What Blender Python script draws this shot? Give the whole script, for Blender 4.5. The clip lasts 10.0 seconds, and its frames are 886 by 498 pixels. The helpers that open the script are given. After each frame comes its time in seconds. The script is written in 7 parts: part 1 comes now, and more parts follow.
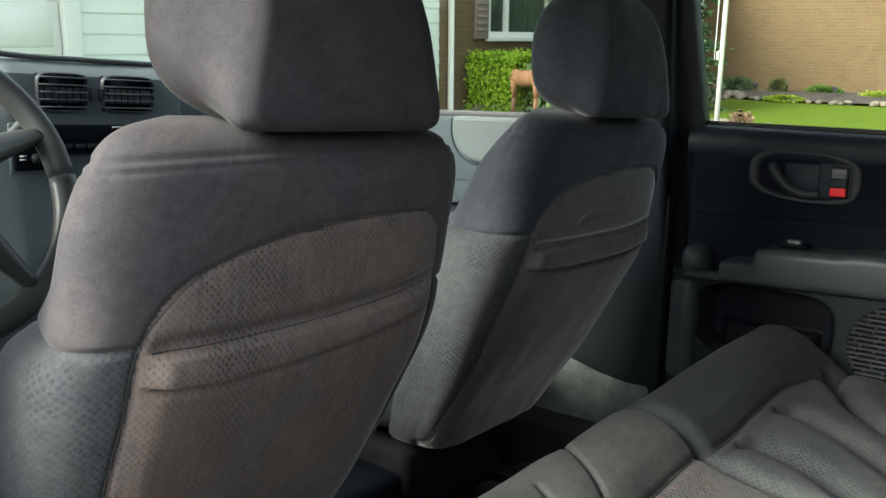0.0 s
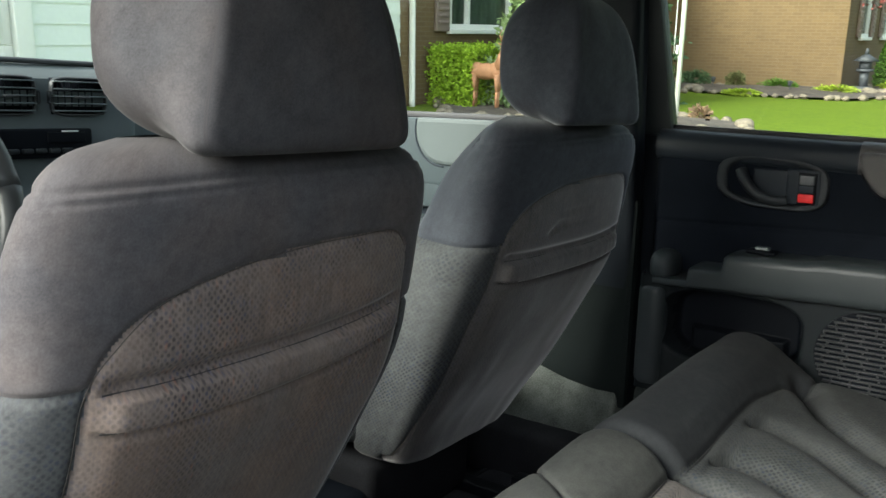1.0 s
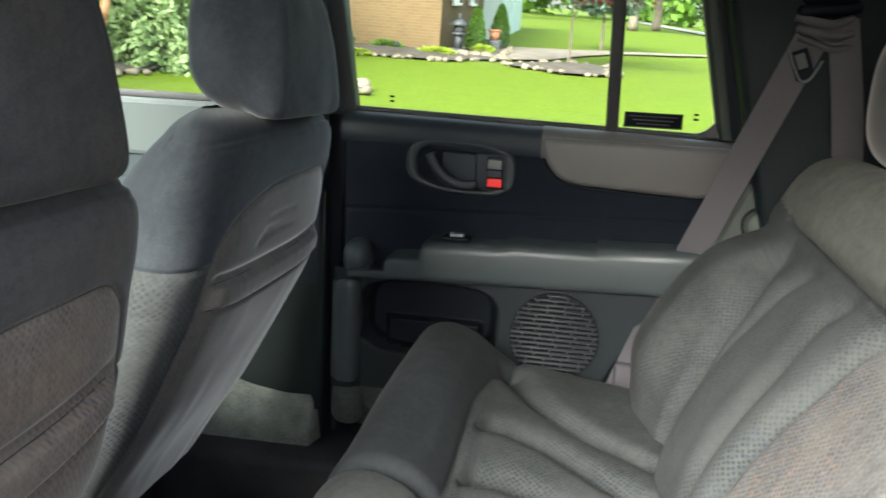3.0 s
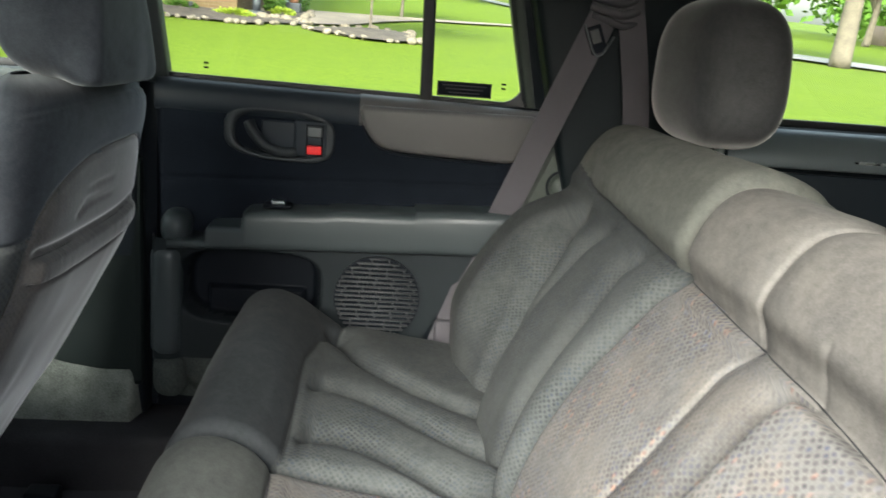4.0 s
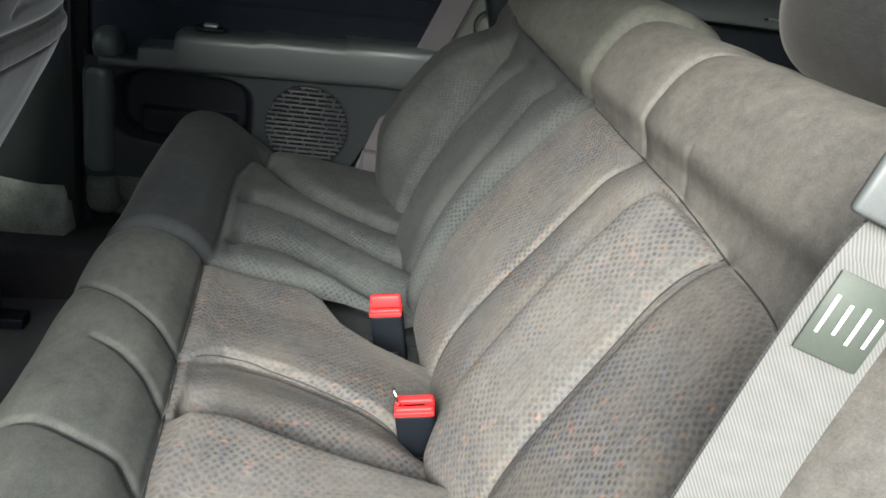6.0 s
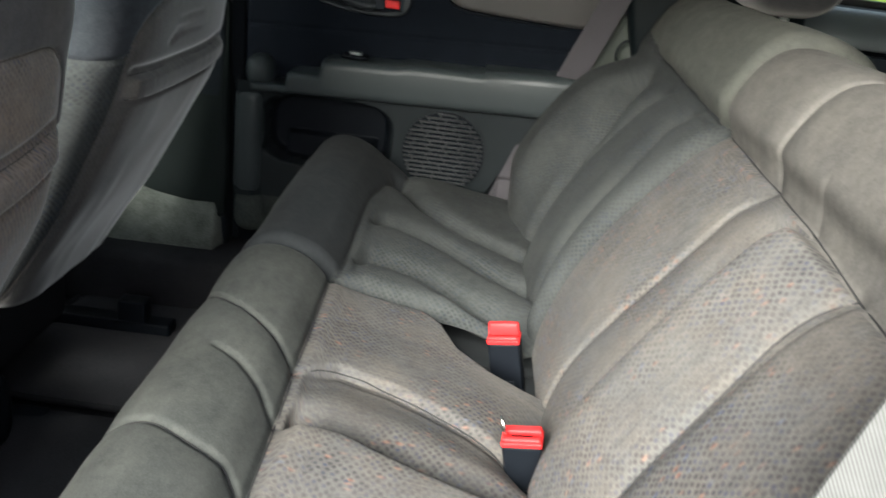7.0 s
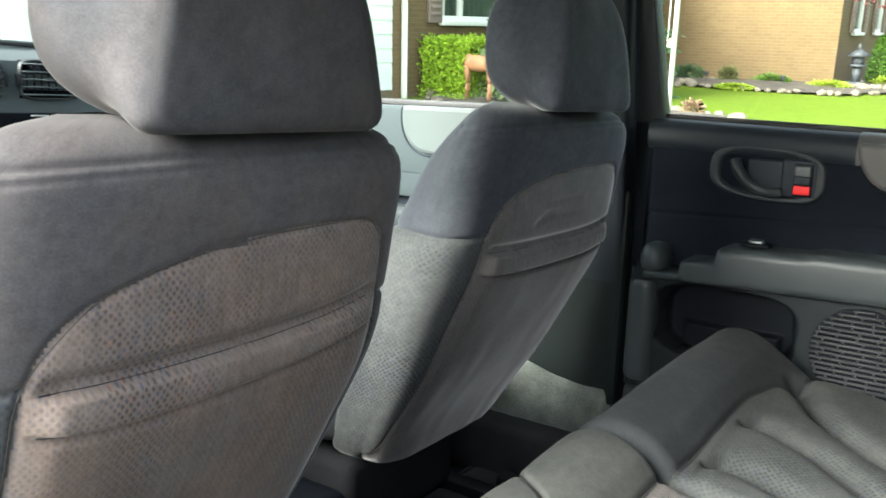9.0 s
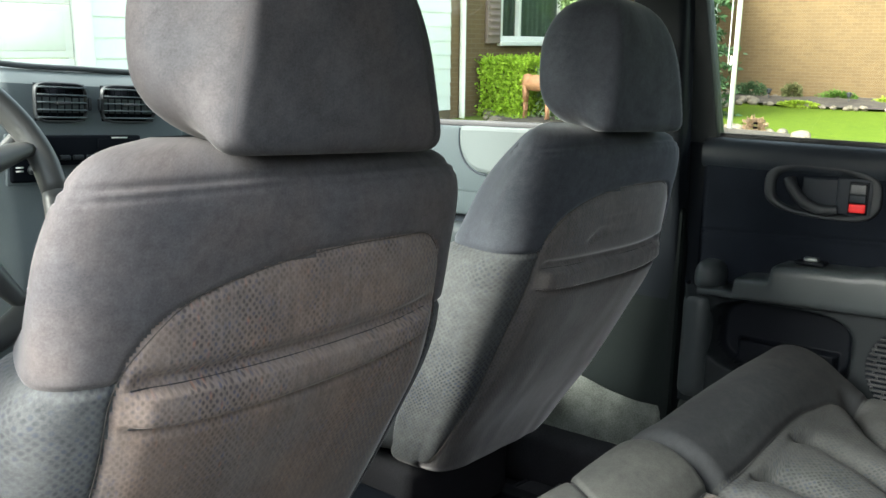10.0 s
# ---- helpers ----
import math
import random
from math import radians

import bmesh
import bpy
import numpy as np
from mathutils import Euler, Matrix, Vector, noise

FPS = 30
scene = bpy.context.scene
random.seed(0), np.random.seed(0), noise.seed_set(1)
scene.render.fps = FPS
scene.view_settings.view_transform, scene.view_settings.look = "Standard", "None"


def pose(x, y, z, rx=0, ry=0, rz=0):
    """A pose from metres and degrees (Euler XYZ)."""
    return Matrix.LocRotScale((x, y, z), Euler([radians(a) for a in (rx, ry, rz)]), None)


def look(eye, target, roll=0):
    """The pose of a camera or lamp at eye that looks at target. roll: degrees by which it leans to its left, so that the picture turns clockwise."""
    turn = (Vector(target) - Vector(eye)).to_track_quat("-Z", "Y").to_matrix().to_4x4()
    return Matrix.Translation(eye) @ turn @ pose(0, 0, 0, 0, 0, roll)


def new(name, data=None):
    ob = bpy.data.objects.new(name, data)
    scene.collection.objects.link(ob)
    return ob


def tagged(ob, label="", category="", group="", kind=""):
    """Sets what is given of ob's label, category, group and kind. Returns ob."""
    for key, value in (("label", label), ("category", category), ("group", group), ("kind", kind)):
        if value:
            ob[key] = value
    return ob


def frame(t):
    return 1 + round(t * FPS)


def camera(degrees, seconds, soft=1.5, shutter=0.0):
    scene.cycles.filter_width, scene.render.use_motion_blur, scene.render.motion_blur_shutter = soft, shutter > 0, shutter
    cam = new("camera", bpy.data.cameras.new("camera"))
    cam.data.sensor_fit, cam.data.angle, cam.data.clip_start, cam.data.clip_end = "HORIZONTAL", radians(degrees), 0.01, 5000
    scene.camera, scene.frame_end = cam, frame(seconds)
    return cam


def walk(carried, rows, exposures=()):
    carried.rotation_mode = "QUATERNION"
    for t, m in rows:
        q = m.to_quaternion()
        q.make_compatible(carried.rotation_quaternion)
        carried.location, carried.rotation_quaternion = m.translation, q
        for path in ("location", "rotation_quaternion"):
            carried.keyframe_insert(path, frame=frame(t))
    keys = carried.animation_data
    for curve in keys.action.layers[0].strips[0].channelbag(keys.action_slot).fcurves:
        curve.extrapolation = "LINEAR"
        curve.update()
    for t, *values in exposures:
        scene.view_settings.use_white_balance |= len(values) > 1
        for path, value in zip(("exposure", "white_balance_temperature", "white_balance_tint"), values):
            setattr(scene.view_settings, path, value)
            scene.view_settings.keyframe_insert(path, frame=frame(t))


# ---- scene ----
cam = camera(54.94, 10.0, shutter=0.35)
# The car leans a little on its drive: UP is the world's up in the car's own frame.
UP = Vector((-0.0746, -0.0287, 0.9968)).normalized()
AHEAD = (Vector((0, 1, 0)) - UP * UP.y).normalized()
CAR = Matrix((AHEAD.cross(UP), AHEAD, UP)).to_4x4()
PATH = [
    (0, (-0.834, -0.182, 1.171), (0.738, 1.009, 0.840), 1.7),
    (0.5, (-0.819, -0.173, 1.177), (0.766, 0.998, 0.838), 1.8),
    (1, (-0.807, -0.152, 1.193), (0.816, 0.964, 0.845), 1.9),
    (1.5, (-0.815, -0.132, 1.215), (0.869, 0.886, 0.858), 1.8),
    (2, (-0.767, -0.069, 1.217), (1.013, 0.760, 0.837), 2.2),
    (2.5, (-0.717, -0.016, 1.221), (1.154, 0.565, 0.821), 2.7),
    (3, (-0.709, 0.020, 1.229), (1.225, 0.321, 0.818), 3.2),
    (4.5, (-0.784, 0.045, 1.232), (1.125, -0.243, 0.707), 5.3),
    (5, (-0.807, 0.041, 1.228), (1.061, -0.315, 0.607), 6.3),
    (5.2, (-0.816, 0.038, 1.222), (1.037, -0.329, 0.567), 6.8),
    (6.3, (-0.863, 0.032, 1.205), (0.960, -0.258, 0.434), 9.0),
    (6.5, (-0.865, 0.029, 1.205), (0.967, -0.202, 0.435), 8.8),
    (7, (-0.848, 0.005, 1.202), (1.018, 0.019, 0.480), 7.3),
    (7.5, (-0.795, -0.040, 1.190), (1.073, 0.314, 0.569), 6.0),
    (8, (-0.756, -0.093, 1.179), (1.050, 0.601, 0.672), 4.1),
    (8.5, (-0.749, -0.120, 1.183), (0.966, 0.818, 0.758), 3.2),
    (9, (-0.759, -0.136, 1.182), (0.872, 0.963, 0.819), 2.3),
    (9.5, (-0.779, -0.153, 1.183), (0.801, 1.027, 0.851), 2.0),
    (10, (-0.795, -0.164, 1.185), (0.762, 1.049, 0.861), 1.9),
]
walk(cam, [(t, CAR @ look(eye, target, roll)) for t, eye, target, roll in PATH], [(t, stops, 6500, 5) for t, stops in ((0, 2.52), (1.2, 2.6), (2, 2.58), (3, 3.25), (4.5, 3.03), (5, 2.93), (6.5, 2.62), (7.3, 2.98), (8.2, 3.7), (9, 3.6), (9.5, 3.48), (10, 3.33))])

# ---- light ----
SUN_EL, SUN_AZ = 31.0, 289.0
world = bpy.data.worlds.new("sky")
scene.world = world
world.use_nodes = True
wt = world.node_tree
sky = wt.nodes.new("ShaderNodeTexSky")
sky.sky_type, sky.sun_disc = "NISHITA", False
sky.sun_elevation, sky.sun_rotation = radians(SUN_EL), radians(SUN_AZ)
sky.air_density, sky.dust_density, sky.ozone_density = 1.0, 3.0, 1.0
wt.nodes["Background"].inputs[1].default_value = 0.19
cloud = wt.nodes.new("ShaderNodeHueSaturation")
cloud.inputs["Saturation"].default_value = 0.55
wt.links.new(sky.outputs[0], cloud.inputs["Color"])
wt.links.new(cloud.outputs[0], wt.nodes["Background"].inputs[0])
sun = new("sun", bpy.data.lights.new("sun", "SUN"))
sun.data.energy, sun.data.angle, sun.data.color = 1.9, radians(30), (1.0, 1.0, 0.98)
sun.matrix_world = look((30 * math.sin(radians(SUN_AZ)) * math.cos(radians(SUN_EL)), 30 * math.cos(radians(SUN_AZ)) * math.cos(radians(SUN_EL)), 30 * math.sin(radians(SUN_EL))), (0, 0, 0))


# ---- materials ----
def tree_of(name):
    m = bpy.data.materials.new(name)
    m.use_nodes = True
    t = m.node_tree
    return m, t, t.nodes["Principled BSDF"]


def node(t, kind, links=(), **values):
    n = t.nodes.new("ShaderNode" + kind)
    for key, v in values.items():
        if key.startswith("i_"):
            n.inputs[int(key[2:])].default_value = v
        elif key == "op":
            n.operation = v
        elif key == "blend":
            n.blend_type = v
        elif key == "dims":
            n.voronoi_dimensions = v
        elif key == "feat":
            n.feature = v
    for src, i in links:
        t.links.new(src, n.inputs[i])
    return n


def coords(t, uv=False):
    return t.nodes.new("ShaderNodeTexCoord").outputs["UV" if uv else "Object"]


def tint(c, k):
    return (min(c[0] * k, 1), min(c[1] * k, 1), min(c[2] * k, 1), 1)


def ramp(t, src, lo, hi, a, b):
    r = node(t, "ValToRGB", [(src, 0)])
    r.color_ramp.elements[0].position, r.color_ramp.elements[1].position = lo, hi
    r.color_ramp.elements[0].color, r.color_ramp.elements[1].color = a, b
    return r.outputs[0]


def mix(t, fac, a, b, blend="MIX"):
    n = t.nodes.new("ShaderNodeMix")
    n.data_type, n.blend_type = "RGBA", blend
    for v, i in ((fac, 0), (a, 6), (b, 7)):
        if isinstance(v, (int, float)):
            n.inputs[i].default_value = v
        elif isinstance(v, tuple):
            n.inputs[i].default_value = v
        else:
            t.links.new(v, n.inputs[i])
    return n.outputs[2]


def plain(name, base, rough=0.6, metal=0.0, vary=0.18, big=6.0, fine=180.0, bump=0.15, depth=0.001, spec=0.5):
    """A surface with stains at a large scale, grain and relief at a fine one."""
    m, t, p = tree_of(name)
    c = coords(t)
    n1 = node(t, "TexNoise", [(c, 0)], i_2=big, i_3=4.0)
    n2 = node(t, "TexNoise", [(c, 0)], i_2=fine, i_3=3.0)
    col = ramp(t, n1.outputs[0], 0.3, 0.7, tint(base, 1 - vary), tint(base, 1 + vary))
    col = mix(t, 0.35, col, ramp(t, n2.outputs[0], 0.3, 0.7, tint(base, 1 - 1.5 * vary), tint(base, 1 + 1.5 * vary)))
    t.links.new(col, p.inputs["Base Color"])
    t.links.new(ramp(t, n1.outputs[0], 0.3, 0.7, tint((1, 1, 1), max(rough - 0.08, 0.02)), tint((1, 1, 1), min(rough + 0.08, 1))), p.inputs["Roughness"])
    p.inputs["Metallic"].default_value, p.inputs["Specular IOR Level"].default_value = metal, spec
    if bump:
        b = node(t, "Bump", [(n2.outputs[0], 2)], i_0=bump, i_1=depth)
        t.links.new(b.outputs[0], p.inputs["Normal"])
    return m


def velour(name, base, dots=0.0, flecks=0.0, stains=0.22, pitch=0.0095, fleck_mix=0.5, sheen=0.13, warm=0.0, sheen_tint=(1.0, 0.97, 0.94)):
    """Napped seat cloth: brushed lighter and darker, with woven dots and coloured threads where it is patterned. UV in metres."""
    m, t, p = tree_of(name)
    c = coords(t, True)
    big = node(t, "TexNoise", [(c, 0)], i_2=5.0, i_3=5.0, i_4=0.6)
    mid = node(t, "TexNoise", [(c, 0)], i_2=22.0, i_3=6.0, i_4=0.65)
    fine = node(t, "TexNoise", [(c, 0)], i_2=520.0, i_3=4.0, i_4=0.7)
    nap = node(t, "TexNoise", [(c, 0)], i_2=95.0, i_3=6.0, i_4=0.72)
    col = ramp(t, big.outputs[0], 0.32, 0.68, tint(base, 1 - 1.6 * stains), tint(base, 1 + 1.6 * stains))
    col = mix(t, 0.5, col, ramp(t, mid.outputs[0], 0.38, 0.62, (0.58 * base[0], 0.59 * base[1], 0.63 * base[2], 1), (1.47 * base[0], 1.44 * base[1], 1.37 * base[2], 1)))
    col = mix(t, 0.34, col, ramp(t, nap.outputs[0], 0.32, 0.68, tint(base, 0.40), tint(base, 1.65)))
    col = mix(t, 0.26, col, ramp(t, fine.outputs[0], 0.3, 0.7, tint(base, 0.3), tint(base, 1.7)))
    if warm:
        rub = node(t, "TexNoise", [(c, 0)], i_2=7.5, i_3=4.0, i_4=0.6)
        col = mix(t, ramp(t, rub.outputs[0], 0.40, 0.62, (0, 0, 0, 1), tint((1, 1, 1), warm)), col, mix(t, 1.0, col, (1.42, 1.06, 0.80, 1), "MULTIPLY"))
    height = mix(t, 0.45, fine.outputs[0], nap.outputs[0])
    if dots:
        warp = node(t, "TexNoise", [(c, 0)], i_2=45.0, i_3=2.0)
        bent = mix(t, 0.004, c, warp.outputs["Color"], "ADD")
        turn = node(t, "Mapping", [(bent, 0)])
        turn.inputs["Rotation"].default_value = (0, 0, radians(45))
        turn.inputs["Scale"].default_value = (1 / pitch, 1 / pitch, 1)
        v = node(t, "TexVoronoi", [(turn.outputs[0], 0)])
        v.voronoi_dimensions, v.inputs["Randomness"].default_value, v.inputs["Scale"].default_value = "2D", 0.3, 1.0
        hole = ramp(t, v.outputs["Distance"], 0.16, 0.46, (1, 1, 1, 1), (0, 0, 0, 1))
        worn = node(t, "TexNoise", [(c, 0)], i_2=7.0, i_3=6.0, i_4=0.68)
        hole = mix(t, 1.0, hole, ramp(t, worn.outputs[0], 0.42, 0.60, tint((1, 1, 1), 0.22), (1, 1, 1, 1)), "MULTIPLY")
        sep = node(t, "SeparateColor", [(v.outputs["Color"], 0)])
        thread = mix(t, 1.0, (0.20 * base[0], 0.22 * base[1], 0.29 * base[2], 1), ramp(t, sep.outputs[0], 0.5, 0.9, (0, 0, 0, 1), (0.12 * base[0], 0.22 * base[1], 0.55 * base[2], 1)), "ADD")
        col = mix(t, mix(t, 1.0, hole, tint((1, 1, 1), dots), "MULTIPLY"), col, thread)
        if flecks:
            brush = node(t, "Mapping", [(bent, 0)])
            brush.inputs["Scale"].default_value = (300.0, 14.0, 1)
            strokes = node(t, "TexNoise", [(brush.outputs[0], 0)], i_2=1.0, i_3=4.0, i_4=0.6)
            col = mix(t, 0.24, col, ramp(t, strokes.outputs[0], 0.34, 0.70, tint(base, 0.5), (1.75 * base[0], 1.5 * base[1], 1.3 * base[2], 1)))
            hue = node(t, "TexNoise", [(c, 0)], i_2=16.0, i_3=3.0)
            col = mix(t, 0.26 * fleck_mix, col, mix(t, 1.0, col, ramp(t, hue.outputs[0], 0.4, 0.6, (0.82, 0.94, 1.28, 1), (1.34, 0.95, 0.76, 1)), "MULTIPLY"))
            shift = node(t, "Mapping", [(bent, 0)])
            shift.inputs["Location"].default_value = (0.31, 0.17, 0)
            shift.inputs["Scale"].default_value = (1 / pitch, 0.5 / pitch, 1)
            v2 = node(t, "TexVoronoi", [(shift.outputs[0], 0)])
            v2.voronoi_dimensions, v2.inputs["Scale"].default_value = "2D", 1.0
            s2 = node(t, "SeparateColor", [(v2.outputs["Color"], 0)])
            on = ramp(t, s2.outputs[1], 1 - flecks, 1.1 - flecks, (0, 0, 0, 1), (1, 1, 1, 1))
            on = mix(t, 1.0, on, ramp(t, worn.outputs[0], 0.42, 0.6, (0, 0, 0, 1), (1, 1, 1, 1)), "MULTIPLY")
            near = ramp(t, v2.outputs["Distance"], 0.08, 0.42, tint((1, 1, 1), fleck_mix), (0, 0, 0, 1))
            hue2 = ramp(t, s2.outputs[2], 0.55, 0.6, (0.30, 0.115, 0.06, 1), (0.05, 0.08, 0.17, 1))
            col = mix(t, mix(t, 1.0, on, near, "MULTIPLY"), col, hue2)
        height = mix(t, 0.55, mix(t, 0.4, fine.outputs[0], nap.outputs[0]), mix(t, 1.0, (1, 1, 1, 1), hole, "SUBTRACT"))
    t.links.new(col, p.inputs["Base Color"])
    p.inputs["Roughness"].default_value, p.inputs["Specular IOR Level"].default_value = 0.92, 0.12
    p.inputs["Sheen Weight"].default_value, p.inputs["Sheen Roughness"].default_value = sheen, 0.28
    p.inputs["Sheen Tint"].default_value = (*sheen_tint, 1)
    b = node(t, "Bump", [(height, 2)], i_0=0.28, i_1=0.0012)
    t.links.new(b.outputs[0], p.inputs["Normal"])
    return m


def glass_mat(name, base=(0.92, 0.97, 0.94)):
    m, t, p = tree_of(name)
    clear = node(t, "BsdfTransparent")
    clear.inputs[0].default_value = (*base, 1)
    gloss = node(t, "BsdfGlossy")
    gloss.inputs["Roughness"].default_value = 0.02
    fres = node(t, "Fresnel", i_0=1.3)
    mx = node(t, "MixShader", [(fres.outputs[0], 0), (clear.outputs[0], 1), (gloss.outputs[0], 2)])
    t.links.new(mx.outputs[0], t.nodes["Material Output"].inputs[0])
    return m


CLOTH = velour("plain_velour", (0.0585, 0.0575, 0.0610), stains=0.32, sheen=0.20, warm=0.25)
# Passenger seat's plain velour: a darker, bluer copy that paints the shade on it.
CLOTH_COOL_SHADED = velour("shaded_blue_grey_velour", (0.040, 0.044, 0.052), stains=0.32, sheen=0.22, sheen_tint=(0.95, 0.98, 1.0))
# Bench velour darkened: colour stands in for shade on the narrow section and recesses.
CLOTH_SHADED = velour("shaded_velour", (0.0225, 0.0248, 0.0265), stains=0.34, sheen=0.02)
CLOTH_FRONT_HEAD = velour("front_head_restraint_velour", (0.043, 0.043, 0.046), stains=0.32, sheen=0.08, warm=0.25)
# Rear head restraints: velour darkened, their backlit shade put into the colour.
CLOTH_HEAD_SHADED = velour("shaded_head_velour", (0.027, 0.027, 0.028), stains=0.3, sheen=0.32)
# Plain cushion cloth, darker than the plain cloth of the backrest.
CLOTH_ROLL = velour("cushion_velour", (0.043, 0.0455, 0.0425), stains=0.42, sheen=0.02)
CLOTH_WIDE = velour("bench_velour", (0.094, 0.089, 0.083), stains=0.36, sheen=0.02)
# Narrow back's upper roll: darkened less, for the same shade.
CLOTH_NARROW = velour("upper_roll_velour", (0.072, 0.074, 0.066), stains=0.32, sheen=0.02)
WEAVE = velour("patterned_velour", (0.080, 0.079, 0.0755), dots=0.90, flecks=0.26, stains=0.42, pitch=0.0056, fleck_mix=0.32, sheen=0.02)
# Cushion's pattern: a darker copy of the backrest's.
WEAVE_CUSHION = velour("darker_patterned_velour", (0.068, 0.067, 0.064), dots=0.9, flecks=0.24, stains=0.42, pitch=0.0060, fleck_mix=0.30, sheen=0.02)
# Narrow section's pattern: WEAVE's dots on a darker base that carries its shade.
WEAVE_SHADED = velour("shaded_patterned_velour", (0.0375, 0.0400, 0.0392), dots=0.70, stains=0.34, pitch=0.0056, sheen=0.01)
WEAVE_SIDE = velour("bolster_velour", (0.057, 0.060, 0.060), dots=0.8, stains=0.25, pitch=0.0056, sheen=0.12)
WEAVE_BACK = velour("worn_patterned_velour", (0.114, 0.102, 0.094), dots=0.88, flecks=0.20, stains=0.30, pitch=0.0050, fleck_mix=0.30, sheen=0.3, warm=0.35)
WEAVE_POCKET = velour("worn_pocket_velour", (0.114, 0.101, 0.092), dots=0.66, flecks=0.20, stains=0.32, pitch=0.0050, fleck_mix=0.28, sheen=0.3, warm=0.4)
# Passenger seat's panel: darker and less warm than the driver's.
WEAVE_COOL = velour("cool_patterned_velour", (0.080, 0.078, 0.077), dots=0.5, flecks=0.10, stains=0.30, pitch=0.0050, fleck_mix=0.14, sheen=0.75, warm=0.1)
SEAM_SHADE = velour("seam_thread_and_shade", (0.024, 0.024, 0.025), stains=0.1, sheen=0.0)
SEAM_EDGE = velour("edge_thread", (0.060, 0.053, 0.047), stains=0.1, sheen=0.0)
CARPET = plain("carpet", (0.027, 0.027, 0.03), 0.95, vary=0.35, big=9, fine=420, bump=0.9, depth=0.004, spec=0.1)
CARPET_FOOT = plain("door_carpet", (0.036, 0.042, 0.040), 0.95, vary=0.5, big=14, fine=300, bump=0.9, depth=0.003, spec=0.1)
CARPET_LIT = plain("lit_pillar_carpet", (0.074, 0.081, 0.073), 0.95, vary=0.55, big=22, fine=380, bump=0.9, depth=0.003, spec=0.1)
PLASTIC = plain("dark_grained_plastic", (0.0135, 0.0175, 0.0225), 0.5, vary=0.12, fine=900, bump=0.25, depth=0.0006, spec=0.12)
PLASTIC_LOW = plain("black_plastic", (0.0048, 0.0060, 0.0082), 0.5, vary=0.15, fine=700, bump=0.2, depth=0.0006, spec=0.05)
PLASTIC_GREY = plain("grey_vinyl", (0.055, 0.060, 0.062), 0.5, vary=0.1, fine=800, bump=0.25, depth=0.0006, spec=0.35)
PLASTIC_PAD = plain("padded_vinyl", (0.062, 0.060, 0.059), 0.5, vary=0.1, fine=800, bump=0.25, depth=0.0006, spec=0.35)
LEDGE = plain("blue_grey_vinyl", (0.075, 0.088, 0.092), 0.36, vary=0.08, fine=800, bump=0.2, depth=0.0005, spec=0.6)
PLASTIC_B = plain("dark_pillar_plastic", (0.0085, 0.0108, 0.0138), 0.5, vary=0.12, fine=900, bump=0.25, depth=0.0006, spec=0.12)
PILLAR = plain("pillar_plastic", (0.046, 0.052, 0.053), 0.55, vary=0.12, fine=900, bump=0.25, depth=0.0006, spec=0.2)
VINYL_PAD = plain("front_pad_vinyl", (0.058, 0.070, 0.069), 0.5, vary=0.1, fine=800, bump=0.25, depth=0.0006, spec=0.2)
VINYL_FRONT = plain("front_door_vinyl", (0.037, 0.047, 0.050), 0.55, vary=0.1, fine=800, bump=0.25, depth=0.0006, spec=0.08)
CARPET_BLACK = plain("black_carpet", (0.020, 0.020, 0.022), 0.95, vary=0.35, big=9, fine=420, bump=0.9, depth=0.004, spec=0.05)
PILLAR_SHADED = plain("shaded_pillar_plastic", (0.0085, 0.0110, 0.0108), 0.6, vary=0.2, fine=900, bump=0.25, depth=0.0006, spec=0.06)
PILLAR_TRIM = plain("green_grey_plastic", (0.040, 0.047, 0.041), 0.55, vary=0.15, fine=900, bump=0.25, depth=0.0006, spec=0.15)
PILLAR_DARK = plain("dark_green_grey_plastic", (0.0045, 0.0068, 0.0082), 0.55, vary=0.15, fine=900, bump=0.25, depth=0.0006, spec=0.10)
DOOR_CLOTH = plain("dark_door_cloth", (0.0062, 0.0078, 0.0110), 0.95, vary=0.3, big=14, fine=600, bump=0.5, depth=0.0015, spec=0.02)
RUBBER = plain("black_rubber", (0.012, 0.012, 0.0135), 0.6, vary=0.15)
BELT = plain("belt_webbing", (0.044, 0.041, 0.046), 0.8, vary=0.12, big=20, fine=900, bump=0.5, depth=0.0008, spec=0.2)
BELT_LIGHT = plain("worn_belt_webbing", (0.06, 0.06, 0.06), 0.8, vary=0.12, big=20, fine=900, bump=0.5, depth=0.0008, spec=0.2)
def webbing():
    """Woven belt: fine diagonal ribs along its run. UV in metres."""
    m, t, p = tree_of("ribbed_belt_webbing")
    c = coords(t, True)
    turn = node(t, "Mapping", [(c, 0)])
    turn.inputs["Rotation"].default_value = (0, 0, radians(28))
    w = node(t, "TexWave", [(turn.outputs[0], 0)], i_1=150.0, i_2=0.4, i_3=1.0)
    n = node(t, "TexNoise", [(c, 0)], i_2=60.0, i_3=4.0)
    col = ramp(t, w.outputs[1], 0.2, 0.8, (0.052, 0.053, 0.052, 1), (0.092, 0.093, 0.091, 1))
    col = mix(t, 0.3, col, ramp(t, n.outputs[0], 0.3, 0.7, (0.055, 0.056, 0.055, 1), (0.085, 0.086, 0.084, 1)))
    t.links.new(col, p.inputs["Base Color"])
    p.inputs["Roughness"].default_value, p.inputs["Specular IOR Level"].default_value = 0.75, 0.25
    b = node(t, "Bump", [(w.outputs[1], 2)], i_0=0.5, i_1=0.0006)
    t.links.new(b.outputs[0], p.inputs["Normal"])
    return m


